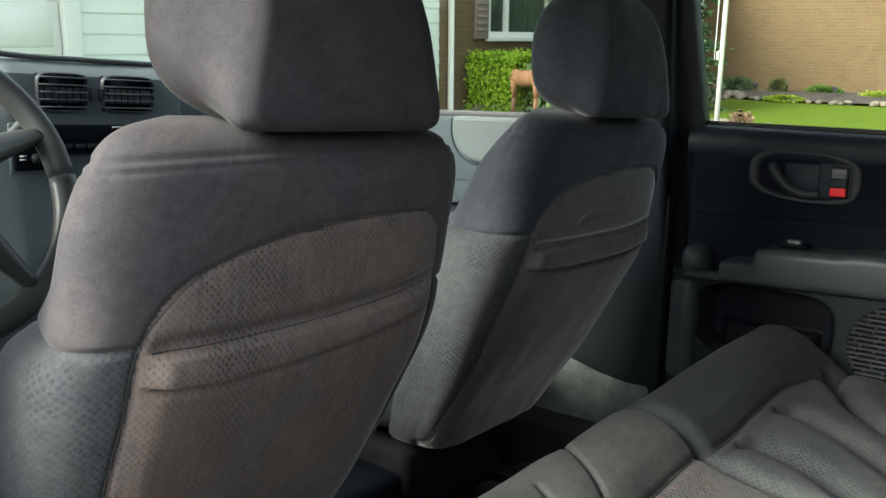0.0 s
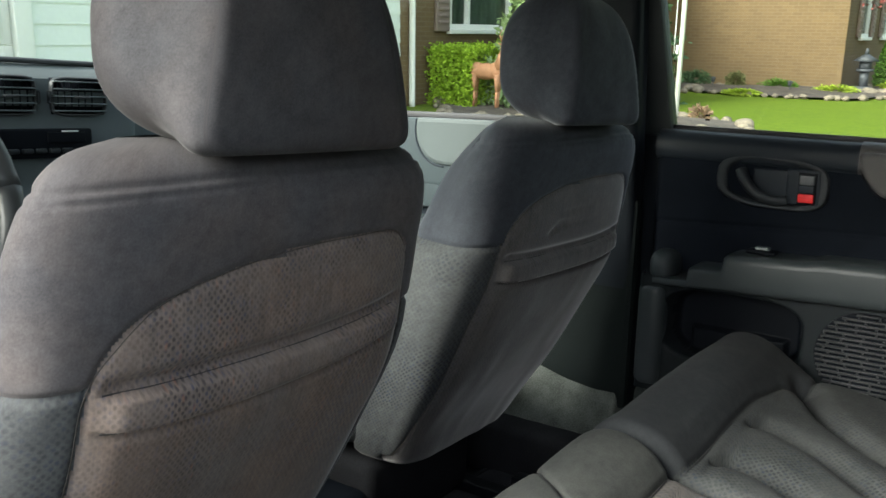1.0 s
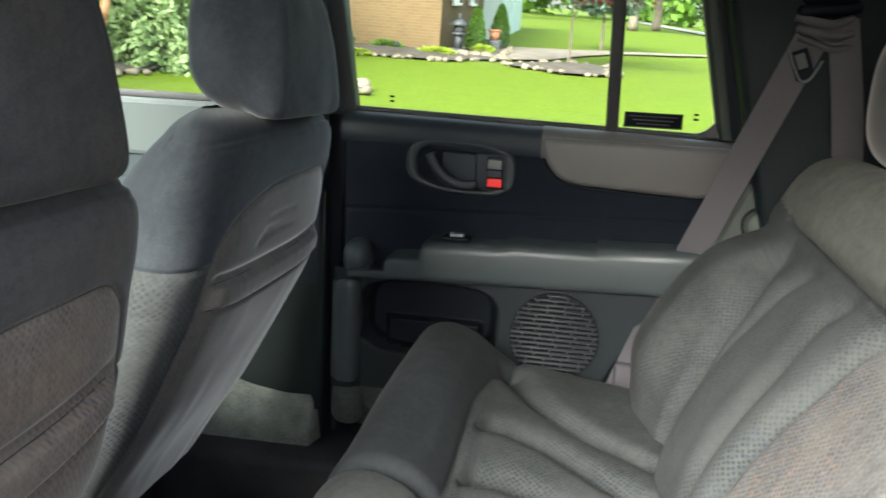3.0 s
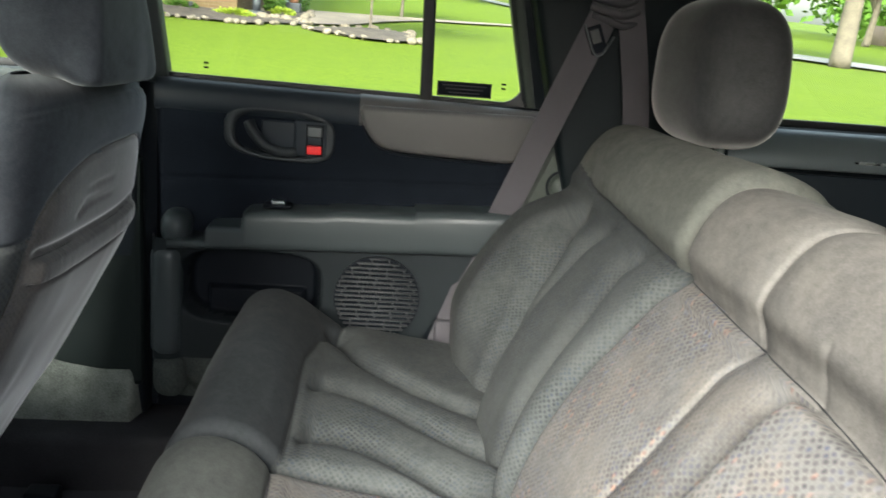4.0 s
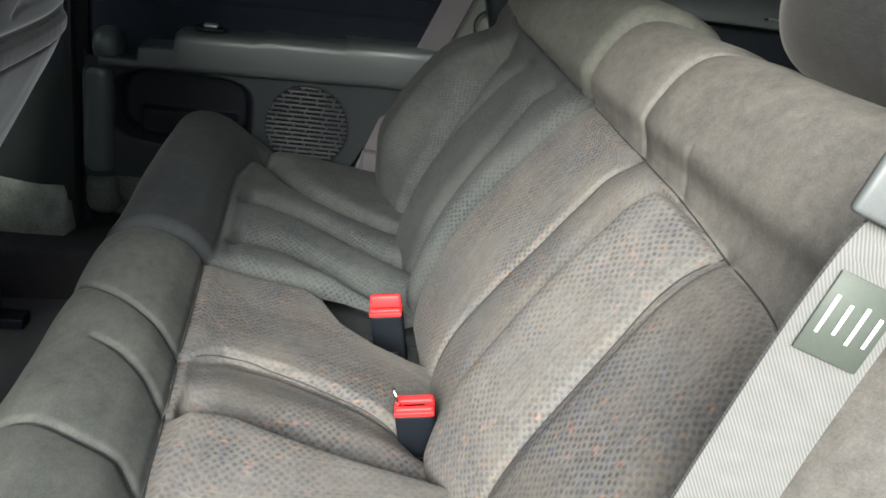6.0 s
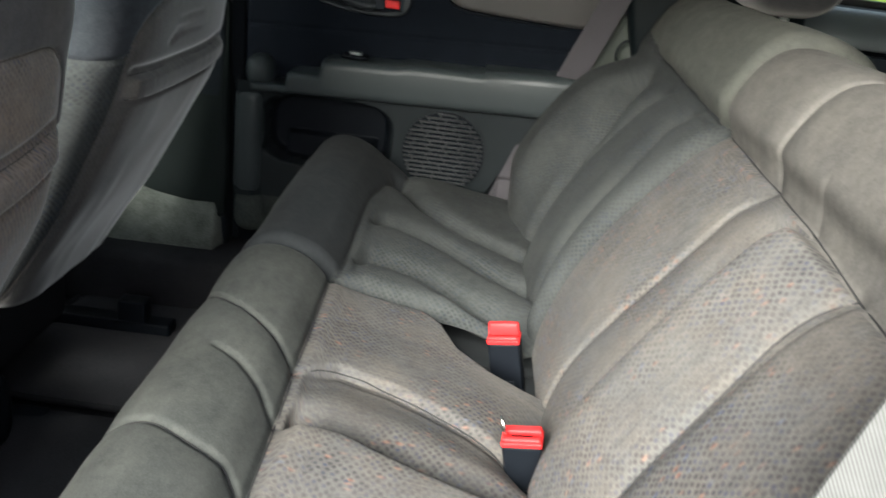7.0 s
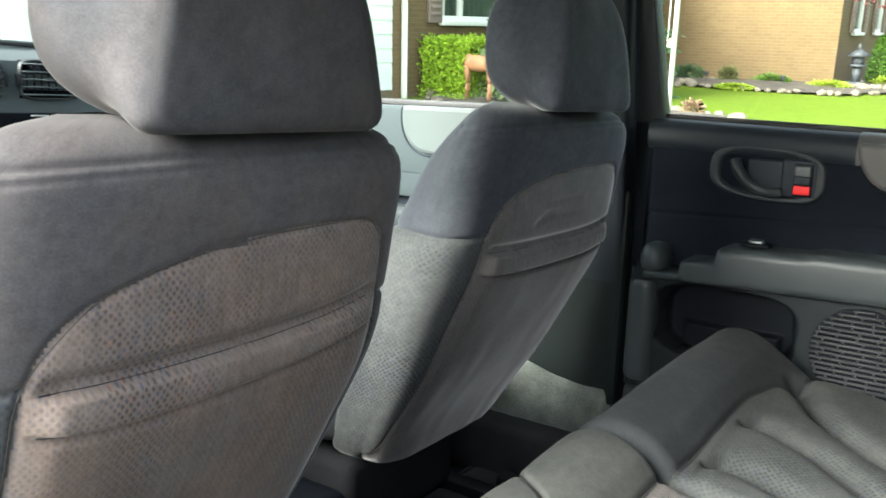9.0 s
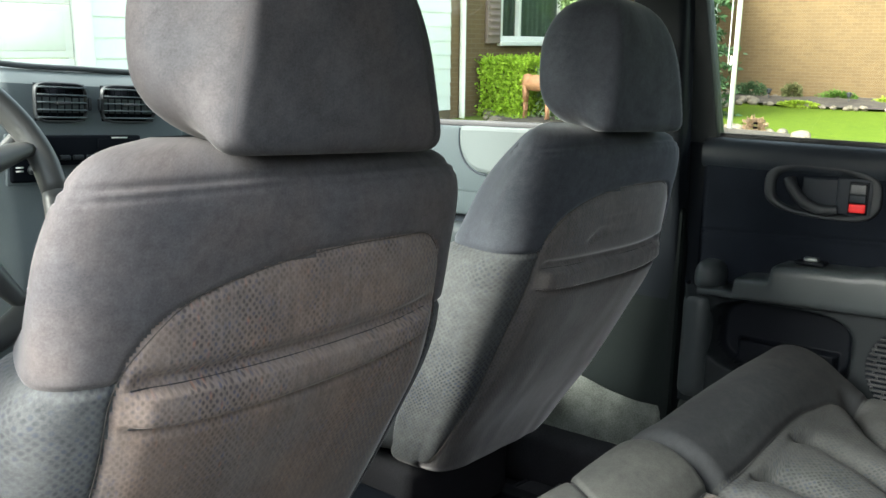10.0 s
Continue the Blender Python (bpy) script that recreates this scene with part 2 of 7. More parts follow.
WEBBING = webbing()
RED = plain("red_plastic", (0.52, 0.018, 0.020), 0.45, vary=0.08, bump=0.05, spec=0.2)
CHROME = plain("bright_metal", (0.62, 0.62, 0.6), 0.25, 1.0, vary=0.1)
HEADLINER = plain("headliner_cloth", (0.13, 0.13, 0.128), 0.95, vary=0.08, fine=500, bump=0.4)
PAINT = plain("car_paint", (0.35, 0.36, 0.36), 0.25, 0.3, vary=0.05, bump=0)
GLASS = glass_mat("clear_glass", (0.47, 0.508, 0.466))
GLASS_DIMMING = glass_mat("light_dimming_glass", (0.07, 0.08, 0.08))
DASH_TOP = plain("dash_top_vinyl", (0.17, 0.195, 0.195), 0.5, vary=0.1, fine=800, bump=0.25, depth=0.0006, spec=0.3)
PLASTIC_DASH = plain("dash_plastic", (0.105, 0.125, 0.130), 0.55, vary=0.12, fine=800, bump=0.25, depth=0.0006, spec=0.12)
PLASTIC_WHEEL = plain("wheel_plastic", (0.05, 0.052, 0.05), 0.42, vary=0.12, fine=800, bump=0.15, depth=0.0005)
WHITE_INK = plain("white_print", (0.6, 0.6, 0.58), 0.6, vary=0.1)


FLOOR = 0.42


# ---- mesh helpers ----
def thing(name, at=(0, 0, 0), label="", category="", group="", kind="", frame_of=CAR):
    """A top-level Empty at its base; parts under it use coordinates about that base."""
    ob = new(name)
    ob.empty_display_size = 0.05
    ob.matrix_world = frame_of @ Matrix.Translation(at)
    return tagged(ob, label, category, group, kind)


def hang(ob, parent, label=""):
    ob.parent = parent
    if label:
        ob["label"] = label
    return ob


def part(name, bm, material, parent, label="", smooth=True):
    me = bpy.data.meshes.new(name)
    bm.to_mesh(me)
    bm.free()
    for mt in material if isinstance(material, (list, tuple)) else [material]:
        me.materials.append(mt)
    me.polygons.foreach_set("use_smooth", [smooth] * len(me.polygons))
    return hang(new(name, me), parent, label)


def mesh_part(name, verts, faces, material, parent, label="", uv=None, smooth=True):
    me = bpy.data.meshes.new(name)
    me.from_pydata(np.asarray(verts, float).tolist(), [], faces)
    if uv is not None:
        lay = me.uv_layers.new(name="UVMap")
        idx = np.empty(len(me.loops), int)
        me.loops.foreach_get("vertex_index", idx)
        lay.data.foreach_set("uv", np.asarray(uv, float)[idx].ravel())
    me.materials.append(material)
    me.polygons.foreach_set("use_smooth", [smooth] * len(me.polygons))
    me.update()
    return hang(new(name, me), parent, label)


def sheet(P, UV, masks, parent, closed=False):
    """Parts out of one grid of points (n, m, 3): masks is a list of (name, material, label, faces wanted as an (n-1, m or m-1) array)."""
    n, m = P.shape[:2]
    flat, uvf = P.reshape(-1, 3), UV.reshape(-1, 2)
    made = []
    for name, material, label, want in masks:
        i, j = np.nonzero(want)
        if not len(i):
            continue
        k = (j + 1) % m
        quads = np.stack([i * m + j, i * m + k, (i + 1) * m + k, (i + 1) * m + j], 1)
        order, back = np.unique(quads, return_inverse=True)
        made.append(mesh_part(name, flat[order], back.reshape(-1, 4).tolist(), material, parent, label, uvf[order]))
    return made


def normals(P, closed=False):
    du = np.gradient(P, axis=0)
    dv = (np.roll(P, -1, 1) - np.roll(P, 1, 1)) if closed else np.gradient(P, axis=1)
    n = np.cross(du, dv)
    return n / np.maximum(np.linalg.norm(n, axis=2, keepdims=True), 1e-9)


def spline(points, n):
    """A smooth curve through the points, n samples at even steps of length."""
    p = np.array(points, float)
    q = np.vstack([2 * p[0] - p[1], p, 2 * p[-1] - p[-2]])
    out = []
    for k in range(1, len(q) - 2):
        for s in np.linspace(0, 1, 40, endpoint=False):
            a, b, c, d = q[k - 1 : k + 3]
            out.append(0.5 * (2 * b + (c - a) * s + (2 * a - 5 * b + 4 * c - d) * s**2 + (3 * b - a - 3 * c + d) * s**3))
    out = np.array(out + [p[-1]])
    L = np.r_[0, np.cumsum(np.linalg.norm(np.diff(out, axis=0), axis=1))]
    at = np.linspace(0, L[-1], n)
    return np.stack([np.interp(at, L, out[:, k]) for k in range(p.shape[1])], 1)


def dist(X, Y, poly):
    """Distance of grid points to a polyline."""
    best = np.full(X.shape, 9.0)
    for (ax, ay), (bx, by) in zip(poly[:-1], poly[1:]):
        l2 = (bx - ax) ** 2 + (by - ay) ** 2
        s = np.clip(((X - ax) * (bx - ax) + (Y - ay) * (by - ay)) / l2, 0, 1)
        best = np.minimum(best, np.hypot(X - ax - s * (bx - ax), Y - ay - s * (by - ay)))
    return best


def dent(d, depth, wide):
    return -depth * np.exp(-((d / wide) ** 2))


def seam(d, depth=0.006, puff=0.007, w=0.0042):
    """A sewn seam: a narrow groove in a wider hollow, so that the cloth between seams stands full."""
    return dent(d, 0.85 * depth, w) + dent(d, 0.55 * puff, 0.021)


def step(x, a, b):
    s = np.clip((x - a) / (b - a), 0, 1)
    return s * s * (3 - 2 * s)


def rumple(X, Y, seed, size):
    return np.vectorize(lambda x, y: noise.noise(Vector((x / size, y / size, seed))))(X, Y)


def rbox(name, size, at, material, parent, bevel=0.006, label="", segs=3, turn=None):
    bm = bmesh.new()
    bmesh.ops.create_cube(bm, size=1)
    bmesh.ops.scale(bm, vec=size, verts=bm.verts)
    if bevel:
        bmesh.ops.bevel(bm, geom=bm.edges[:], offset=min(bevel, min(size) * 0.48), segments=segs, profile=0.5, affect="EDGES")
    if turn is not None:
        bmesh.ops.transform(bm, matrix=turn, verts=bm.verts)
    bmesh.ops.translate(bm, vec=at, verts=bm.verts)
    return part(name, bm, material, parent, label)


def slab(name, outline, axis, lo, hi, material, parent, bevel=0.004, label=""):
    """A flat piece: an outline in the plane square to axis ("x": y,z; "y": x,z; "z": x,y), from lo to hi along it."""
    def put(u, v, w):
        return {"x": (w, u, v), "y": (u, w, v), "z": (u, v, w)}[axis]
    bm = bmesh.new()
    f = bm.faces.new([bm.verts.new(put(u, v, lo)) for u, v in outline])
    r = bmesh.ops.extrude_face_region(bm, geom=[f])
    bmesh.ops.translate(bm, vec=Vector(put(0, 0, hi - lo)), verts=[v for v in r["geom"] if isinstance(v, bmesh.types.BMVert)])
    bmesh.ops.recalc_face_normals(bm, faces=bm.faces[:])
    if bevel:
        edges = [e for e in bm.edges if len(e.link_faces) == 2 and e.calc_face_angle(0) > 0.5]
        bmesh.ops.bevel(bm, geom=edges, offset=bevel, segments=2, profile=0.5, affect="EDGES")
    return part(name, bm, material, parent, label, smooth=False)


def tube(name, points, radius, material, parent, label="", sides=10, n=None, flat=1.0):
    """A rod swept along a smooth curve; radius may be a pair from start to end."""
    c = spline(points, n or max(8, 6 * len(points))) if len(points) > 2 else np.array(points, float)
    r = np.linspace(*radius, len(c)) if isinstance(radius, tuple) else np.full(len(c), radius)
    verts, faces = [], []
    side = None
    for k, p in enumerate(c):
        d = c[min(k + 1, len(c) - 1)] - c[max(k - 1, 0)]
        d = d / np.linalg.norm(d)
        ref = np.array([0, 0, 1.0]) if abs(d[2]) < 0.9 else np.array([1.0, 0, 0])
        if side is None:
            side = np.cross(d, ref)
        side = side - d * (side @ d)
        side /= np.linalg.norm(side)
        up = np.cross(side, d)
        for a in np.linspace(0, 2 * math.pi, sides, endpoint=False):
            verts.append(p + r[k] * (math.cos(a) * side + flat * math.sin(a) * up))
    for k in range(len(c) - 1):
        for a in range(sides):
            b = (a + 1) % sides
            faces.append((k * sides + a, k * sides + b, (k + 1) * sides + b, (k + 1) * sides + a))
    faces += [tuple(range(sides - 1, -1, -1)), tuple((len(c) - 1) * sides + a for a in range(sides))]
    return mesh_part(name, verts, faces, material, parent, label)


def strap(name, points, width, across, material, parent, label="", thick=0.0014, n=40):
    """A flat belt along a curve; across: the direction of its width."""
    c, across = spline(points, n), np.array(across, float)
    verts, uv, faces = [], [], []
    for k, p in enumerate(c):
        d = c[min(k + 1, n - 1)] - c[max(k - 1, 0)]
        d /= np.linalg.norm(d)
        a = across - d * (across @ d)
        a /= np.linalg.norm(a)
        up = np.cross(d, a)
        for s, h in ((-1, 1), (1, 1), (1, -1), (-1, -1)):
            verts.append(p + a * s * width / 2 + up * h * thick)
            uv.append((s * width / 2, k * 0.02))
    for k in range(n - 1):
        for j in range(4):
            i = (j + 1) % 4
            faces.append((4 * k + j, 4 * k + i, 4 * k + 4 + i, 4 * k + 4 + j))
    faces += [(3, 2, 1, 0), tuple(4 * n - 4 + j for j in range(4))]
    return mesh_part(name, verts, faces, material, parent, label, uv, smooth=False)


def blob(name, radii, at, power, material, parent, label="", n=48, shape=None):
    """A stuffed block: a superellipsoid with (across, up) powers; shape(P) may bend it."""
    th, ph = np.linspace(0, 2 * math.pi, 2 * n, endpoint=False), np.linspace(-math.pi / 2, math.pi / 2, n)
    def pw(v, e):
        return np.sign(v) * np.abs(v) ** (2 / e)
    PH, TH = np.meshgrid(ph, th, indexing="ij")
    P = np.stack([radii[0] * pw(np.cos(PH), power[1]) * pw(np.cos(TH), power[0]), radii[1] * pw(np.cos(PH), power[1]) * pw(np.sin(TH), power[0]), radii[2] * pw(np.sin(PH), power[1])], 2)
    if shape:
        P = shape(P)
    UV = np.stack([TH * 0.5 * (radii[0] + radii[1]), P[:, :, 2]], 2)
    P = P + np.array(at)
    return sheet(P, UV, [(name, material, label, np.ones((n - 1, 2 * n), bool))], parent, closed=True)[0]


# ---- front seats ----
def front_seat(at, scale, lip, hem, drop=0.0, crease=(), cloth=(WEAVE_BACK, WEAVE_POCKET, CLOTH, CLOTH_FRONT_HEAD), head_at=0.012, head_wide=1.0, turned=0.020):
    """A bucket seat with its sewn back panel, map pocket and large head restraint; z is counted from the car's floor. lip and hem bound the pocket's elastic band."""
    seat = thing("front_seat", (at[0], at[1], FLOOR - drop), "grey velour front seat with sewn map pocket on its back", "car seat", "front seats")
    n, m = 270, 320
    z = np.linspace(0.635, 1.172, n)
    def curve(knots):
        c = spline(knots, 400)
        return np.interp(z, c[:, 0], c[:, 1])
    yr = curve([(0.635, 0.172), (0.70, 0.135), (0.78, 0.085), (0.87, 0.040), (0.965, 0.0), (1.08, -0.018), (1.130, -0.022), (1.151, -0.014), (1.164, 0.004), (1.172, 0.030)])
    deep = curve([(0.635, 0.12), (0.8, 0.15), (0.95, 0.175), (1.04, 0.168), (1.09, 0.155), (1.125, 0.130), (1.151, 0.098), (1.164, 0.066), (1.172, 0.030)])
    half = scale * curve([(0.635, 0.150), (0.66, 0.172), (0.75, 0.197), (0.9, 0.219), (1.02, 0.229), (1.07, 0.230), (1.10, 0.228), (1.130, 0.220), (1.151, 0.204), (1.164, 0.176), (1.172, 0.125)])
    th = np.linspace(0, 2 * math.pi, m, endpoint=False)
    cx, sx = np.sign(np.cos(th)) * np.abs(np.cos(th)) ** 0.44, np.sign(np.sin(th)) * np.abs(np.sin(th)) ** 0.44
    slim = 1 - 0.30 * step(z, 0.90, 1.10)[:, None] * step(sx, -0.6, 0.9)[None, :]
    X, Y = half[:, None] * cx * slim, (yr + deep / 2)[:, None] + deep[:, None] / 2 * sx
    Z = np.repeat(z[:, None], m, 1)
    P = np.stack([X, Y, Z], 2)
    N = normals(P, True)
    mid = np.stack([0 * X, np.repeat((yr + deep / 2)[:, None], m, 1), Z], 2)
    N *= np.sign((N * (P - mid)).sum(2, keepdims=True) + 1e-9)
    back = sx[None, :] < -0.2
    edge = spline([(scale * x, h) for x, h in ((-0.160, 0.60), (-0.182, 0.85), (-0.184, 0.965), (-0.180, 1.004), (-0.164, 1.034), (-0.128, 1.056), (-0.04, 1.076), (0.06, 1.083), (0.145, 1.081), (0.176, 1.070), (0.187, 1.04), (0.184, 0.85), (0.150, 0.60))], 90)
    lip, hem = [(scale * x, h) for x, h in lip], [(scale * x, h) for x, h in hem]
    lid, low_hem = spline(lip, 40), spline(hem, 40)
    crown = edge[edge[:, 1] > 1.0]
    top_of = np.interp(X, crown[:, 0], crown[:, 1])
    side_l, side_r = np.interp(Z, edge[:42, 1], edge[:42, 0]), np.interp(Z, edge[:56:-1, 1], edge[:56:-1, 0])
    inside = back & (X > side_l) & (X < side_r) & (Z < top_of)
    d = np.where(back, seam(dist(X, Z, edge), 0.0035, 0.005, 0.0032), 0)
    below, under = np.interp(X, lid[:, 0], lid[:, 1]) - Z, np.interp(X, low_hem[:, 0], low_hem[:, 1]) - Z
    span = step(side_r - X, 0.0, 0.03) * step(X - side_l, 0.0, 0.03)
    # the pocket's gathered hem stands off the panel above it; the bag below hangs slack
    d = d + np.where(inside, span * (0.0065 * step(below, -0.001, 0.004) + 0.002 * step(below, 0.004, 0.02) - 0.004 * step(under, -0.002, 0.002) - 0.0035 * np.exp(-((under - 0.004) / 0.004) ** 2) - 0.003 * step(under, 0.02, 0.2) - 0.0075 * np.exp(-((below + 0.006) / 0.007) ** 2)), 0)
    d = d + np.where(inside & (under > 0), span * 0.0012 * rumple(X * 1.6, Z * 0.6, 4.0 + at[0], 0.06), 0)
    d = d + np.where(inside & (below > 0) & (under < 0), span * 0.0006 * rumple(X * 3.0, Z * 0.4, 2.0, 0.012), 0)
    for line in crease:
        d = d + np.where(inside, dent(dist(X, Z, line), 0.0035, 0.004), 0)
    # the top is sewn on along the rear edge of the shoulders, with a doubled seam
    fold = [(-0.26, 1.138), (-0.15, 1.143), (0.0, 1.147), (0.15, 1.150), (0.26, 1.146)]
    d = d + np.where(sx[None, :] < 0.3, dent(dist(X, Z, fold), 0.0020, 0.0024) + dent(dist(X, Z + 0.008, fold), 0.0012, 0.0020) + 0.0006 * rumple(X, Z * 0.3, 8.0, 0.010) * np.exp(-((dist(X, Z + 0.012, fold) / 0.012) ** 2)), 0)
    outer = ~inside
    d = d + np.where(outer & (np.abs(X) > 0.14 * scale), dent(np.abs(Z - 1.004), 0.0035, 0.0035), 0)
    d = d + 0.014 * step(1.004 - Z, -0.004, 0.03) * step(Z, 0.70, 0.90) * step(np.abs(cx), 0.8, 0.97)[None, :] * step(sx, -0.85, -0.3)[None, :]
    d = d + 0.0006 * rumple(X + Y, Z, 3.0, 0.07) + 0.0035 * rumple(X - Y, Z, 9.0, 0.16)
    P = P + N * d[:, :, None]
    P[:, :, 2] -= FLOOR
    ring = np.r_[0, np.cumsum(np.hypot(np.diff(0.25 * cx), np.diff(0.08 * sx)))]
    UV = np.stack([np.repeat(ring[None, :], n, 0), Z], 2)
    fz, fi = Z[:-1], inside[:-1]
    band = fi & (below[:-1] > 0) & (under[:-1] <= 0)
    pocket = fi & (under[:-1] > 0)
    low = ~fi & (fz < 1.004)
    sheet(P, UV, [
        ("backrest", cloth[2], "", ~fi & (fz >= 1.004)),
        ("side_bolster", WEAVE_SIDE, "patterned velour side bolster", low),
        ("back_panel", cloth[0], "patterned panel sewn into the back", fi & ~band & ~pocket),
        ("pocket_band", cloth[0], "elastic hem of the map pocket", band),
        ("map_pocket", cloth[1], "slack map pocket of worn velour", pocket),
    ], seat, closed=True)
    # The dark cords at lip and hem paint the pocket's shadow lines.
    for line, rise, thick, thread in ((edge[4:86], 0.0, 0.0005, SEAM_EDGE), (lid[2:-2], 0.0012, 0.0006, SEAM_SHADE), (low_hem[2:-2], 0.0, 0.0004, SEAM_EDGE), (low_hem[2:-2], -0.0020, 0.0006, SEAM_SHADE)):
        pts = []
        for x, zz in spline(line[:: max(1, len(line) // 14)], 60):
            zz += rise
            row = np.interp(zz, z, np.arange(n))
            r0 = int(min(row, n - 2))
            Q = P[r0] + (row - r0) * (P[r0 + 1] - P[r0])
            pick = np.where(sx < -0.2)[0]
            o = pick[np.argsort(Q[pick, 0])]
            pts.append((x, float(np.interp(x, Q[o, 0], Q[o, 1])) - 0.0002, zz - FLOOR))
        tube("seam", pts, thick, thread, seat, sides=6, n=150)

    # A deep head restraint: a flat back that narrows upwards between two sewn edges, full sides, a rounded front.
    k, rows = 200, 90
    zh = np.linspace(0, 1, rows)
    t_up = zh * 0.190
    def rounding(low, high):
        return np.clip(np.where(zh < 0.42, (1 - np.clip((0.42 - zh) / 0.42, 0, 1) ** low) ** (1 / low), (1 - np.clip((zh - 0.42) / 0.58, 0, 1) ** high) ** (1 / high)), 0.03, 1)
    full, flat_back = rounding(2.6, 2.3), rounding(9.0, 2.6)
    rings = []
    for q in range(rows):
        b = 0.104 - 0.030 * zh[q]
        bl = b + turned * (1 - 0.45 * zh[q])
        pts = [(-bl, -0.060), (-bl * 0.5, -0.0625), (0, -0.063), (b * 0.5, -0.0625), (b, -0.060), (b + 0.024, -0.042), (0.154, 0.000), (0.140, 0.036), (0.082, 0.064), (0.0, 0.074), (-0.082, 0.064), (-0.140, 0.036), (turned * 0.2 - 0.154, 0.000), (-bl - 0.016, -0.042)]
        c = spline(pts + pts[:1], k + 1)[:k]
        rear = step(-c[:, 1], 0.0, 0.055)
        f = (full[q] + (flat_back[q] - full[q]) * rear)[:, None]
        c = c * f * np.array([[head_wide * scale ** 0.5, 1.0]])
        for e in (-1, 1):
            line = np.hypot(c[:, 0] - (b if e > 0 else -bl) * head_wide * scale ** 0.5 * flat_back[q], c[:, 1] + 0.059 * flat_back[q])
            c[:, 1] += 0.0022 * np.exp(-((line / 0.0035) ** 2))
        c[:, 1] += 0.014 * zh[q]
        rings.append(np.column_stack([c, np.full(k, t_up[q])]))
    R = np.array(rings)
    R[:, :, 0] += 0.0025 * rumple(R[:, :, 1], R[:, :, 2], 5.0, 0.06)
    R[:, :, 1] += 0.0030 * rumple(R[:, :, 0], R[:, :, 2], 6.0, 0.07)
    UVh = np.stack([np.repeat((np.arange(k) * 0.0042)[None, :], rows, 0), R[:, :, 2]], 2)
    R = R + np.array((head_at, 0.012, 1.160 - FLOOR))
    head = sheet(R, UVh, [("head_restraint", cloth[3], "large rounded velour head restraint", np.ones((rows - 1, k), bool))], seat, closed=True)[0]
    bm = bmesh.new()
    bm.from_mesh(head.data)
    bmesh.ops.holes_fill(bm, edges=[e for e in bm.edges if e.is_boundary])
    bm.to_mesh(head.data)
    bm.free()
    for sgn in (-1, 1):
        tube("headrest_post", [(sgn * 0.055, 0.02, 1.12 - FLOOR), (sgn * 0.055, 0.02, 1.19 - FLOOR)], 0.006, CHROME, seat)

    # The cushion in front, and what carries the seat.
    def dish(Q):
        Q = Q.copy()
        Q[:, :, 2] -= np.where(Q[:, :, 2] > 0, 0.03 * np.exp(-((Q[:, :, 0] / 0.14) ** 2)), 0)
        return Q
    blob("cushion", (0.205, 0.25, 0.07), (0, 0.44, 0.70 - FLOOR), (4, 3), CLOTH_SHADED, seat, "velour seat cushion, darkened for the shade it lies in", n=30, shape=dish)
    rbox("seat_base", (0.30, 0.34, 0.14), (0, 0.42, 0.545 - FLOOR), CARPET_BLACK, seat, 0.02)
    for sgn in (-1, 1):
        rbox("seat_rail", (0.04, 0.52, 0.04), (sgn * 0.19, 0.34, 0.022 + drop), PLASTIC_LOW, seat, 0.004)
        for yy in (0.15, 0.52):
            rbox("rail_leg", (0.035, 0.05, 0.05), (sgn * 0.19, yy, 0.055 + drop), PLASTIC_LOW, seat, 0.003)
    return seat


# ---- rear bench ----
def pleats(X, V, ridges):
    """Strips that stand up like pleats along a seam: (polyline, height, side) with the higher cloth on that side."""
    d = np.zeros_like(X)
    for poly, high, side in ridges:
        p = np.array(poly)
        p = p[np.argsort(p[:, 1])]
        off = (X - np.interp(V, p[:, 1], p[:, 0])) * side
        live = step(V, p[0, 1] - 0.03, p[0, 1] + 0.02) * (1 - step(V, p[-1, 1] - 0.015, p[-1, 1]))
        d += high * live * (step(off, -0.003, 0.010) * np.clip(1 - np.clip(off, 0, 1) / 0.11, 0, 1) - 0.6 * np.exp(-(((off + 0.022) / 0.022) ** 2)))
    return d


def sew(parent, P, X, V, poly, radius=0.0008):
    """A sewn seam: a thin dark cord along the cloth, its thread and the groove's shade in one."""
    pts = []
    rows = V[:, 0]
    last = int(np.argmax(rows > rows.max() - 1e-9)) + 1
    for x, v in spline(poly, max(8, int(60 * sum(math.dist(a, b) for a, b in zip(poly[:-1], poly[1:]))))):
        x = min(max(x, X[0, 2]), X[0, -3])
        i, j = np.interp(v, rows[:last], np.arange(last)), np.interp(x, X[0], np.arange(X.shape[1]))
        a, b = min(int(i), P.shape[0] - 2), min(int(j), P.shape[1] - 2)
        u, w = i - a, j - b
        pts.append((1 - u) * ((1 - w) * P[a, b] + w * P[a, b + 1]) + u * ((1 - w) * P[a + 1, b] + w * P[a + 1, b + 1]))
    tube("seam", [tuple(p) for p in pts], radius, SEAM_SHADE, parent, sides=6, n=3 * len(pts))


def across_cloth(P):
    """How far each point lies across the cloth, measured along its folds."""
    run = np.cumsum(np.linalg.norm(np.diff(P, axis=1), axis=2), axis=1)
    return np.concatenate([np.zeros((P.shape[0], 1)), run], 1)


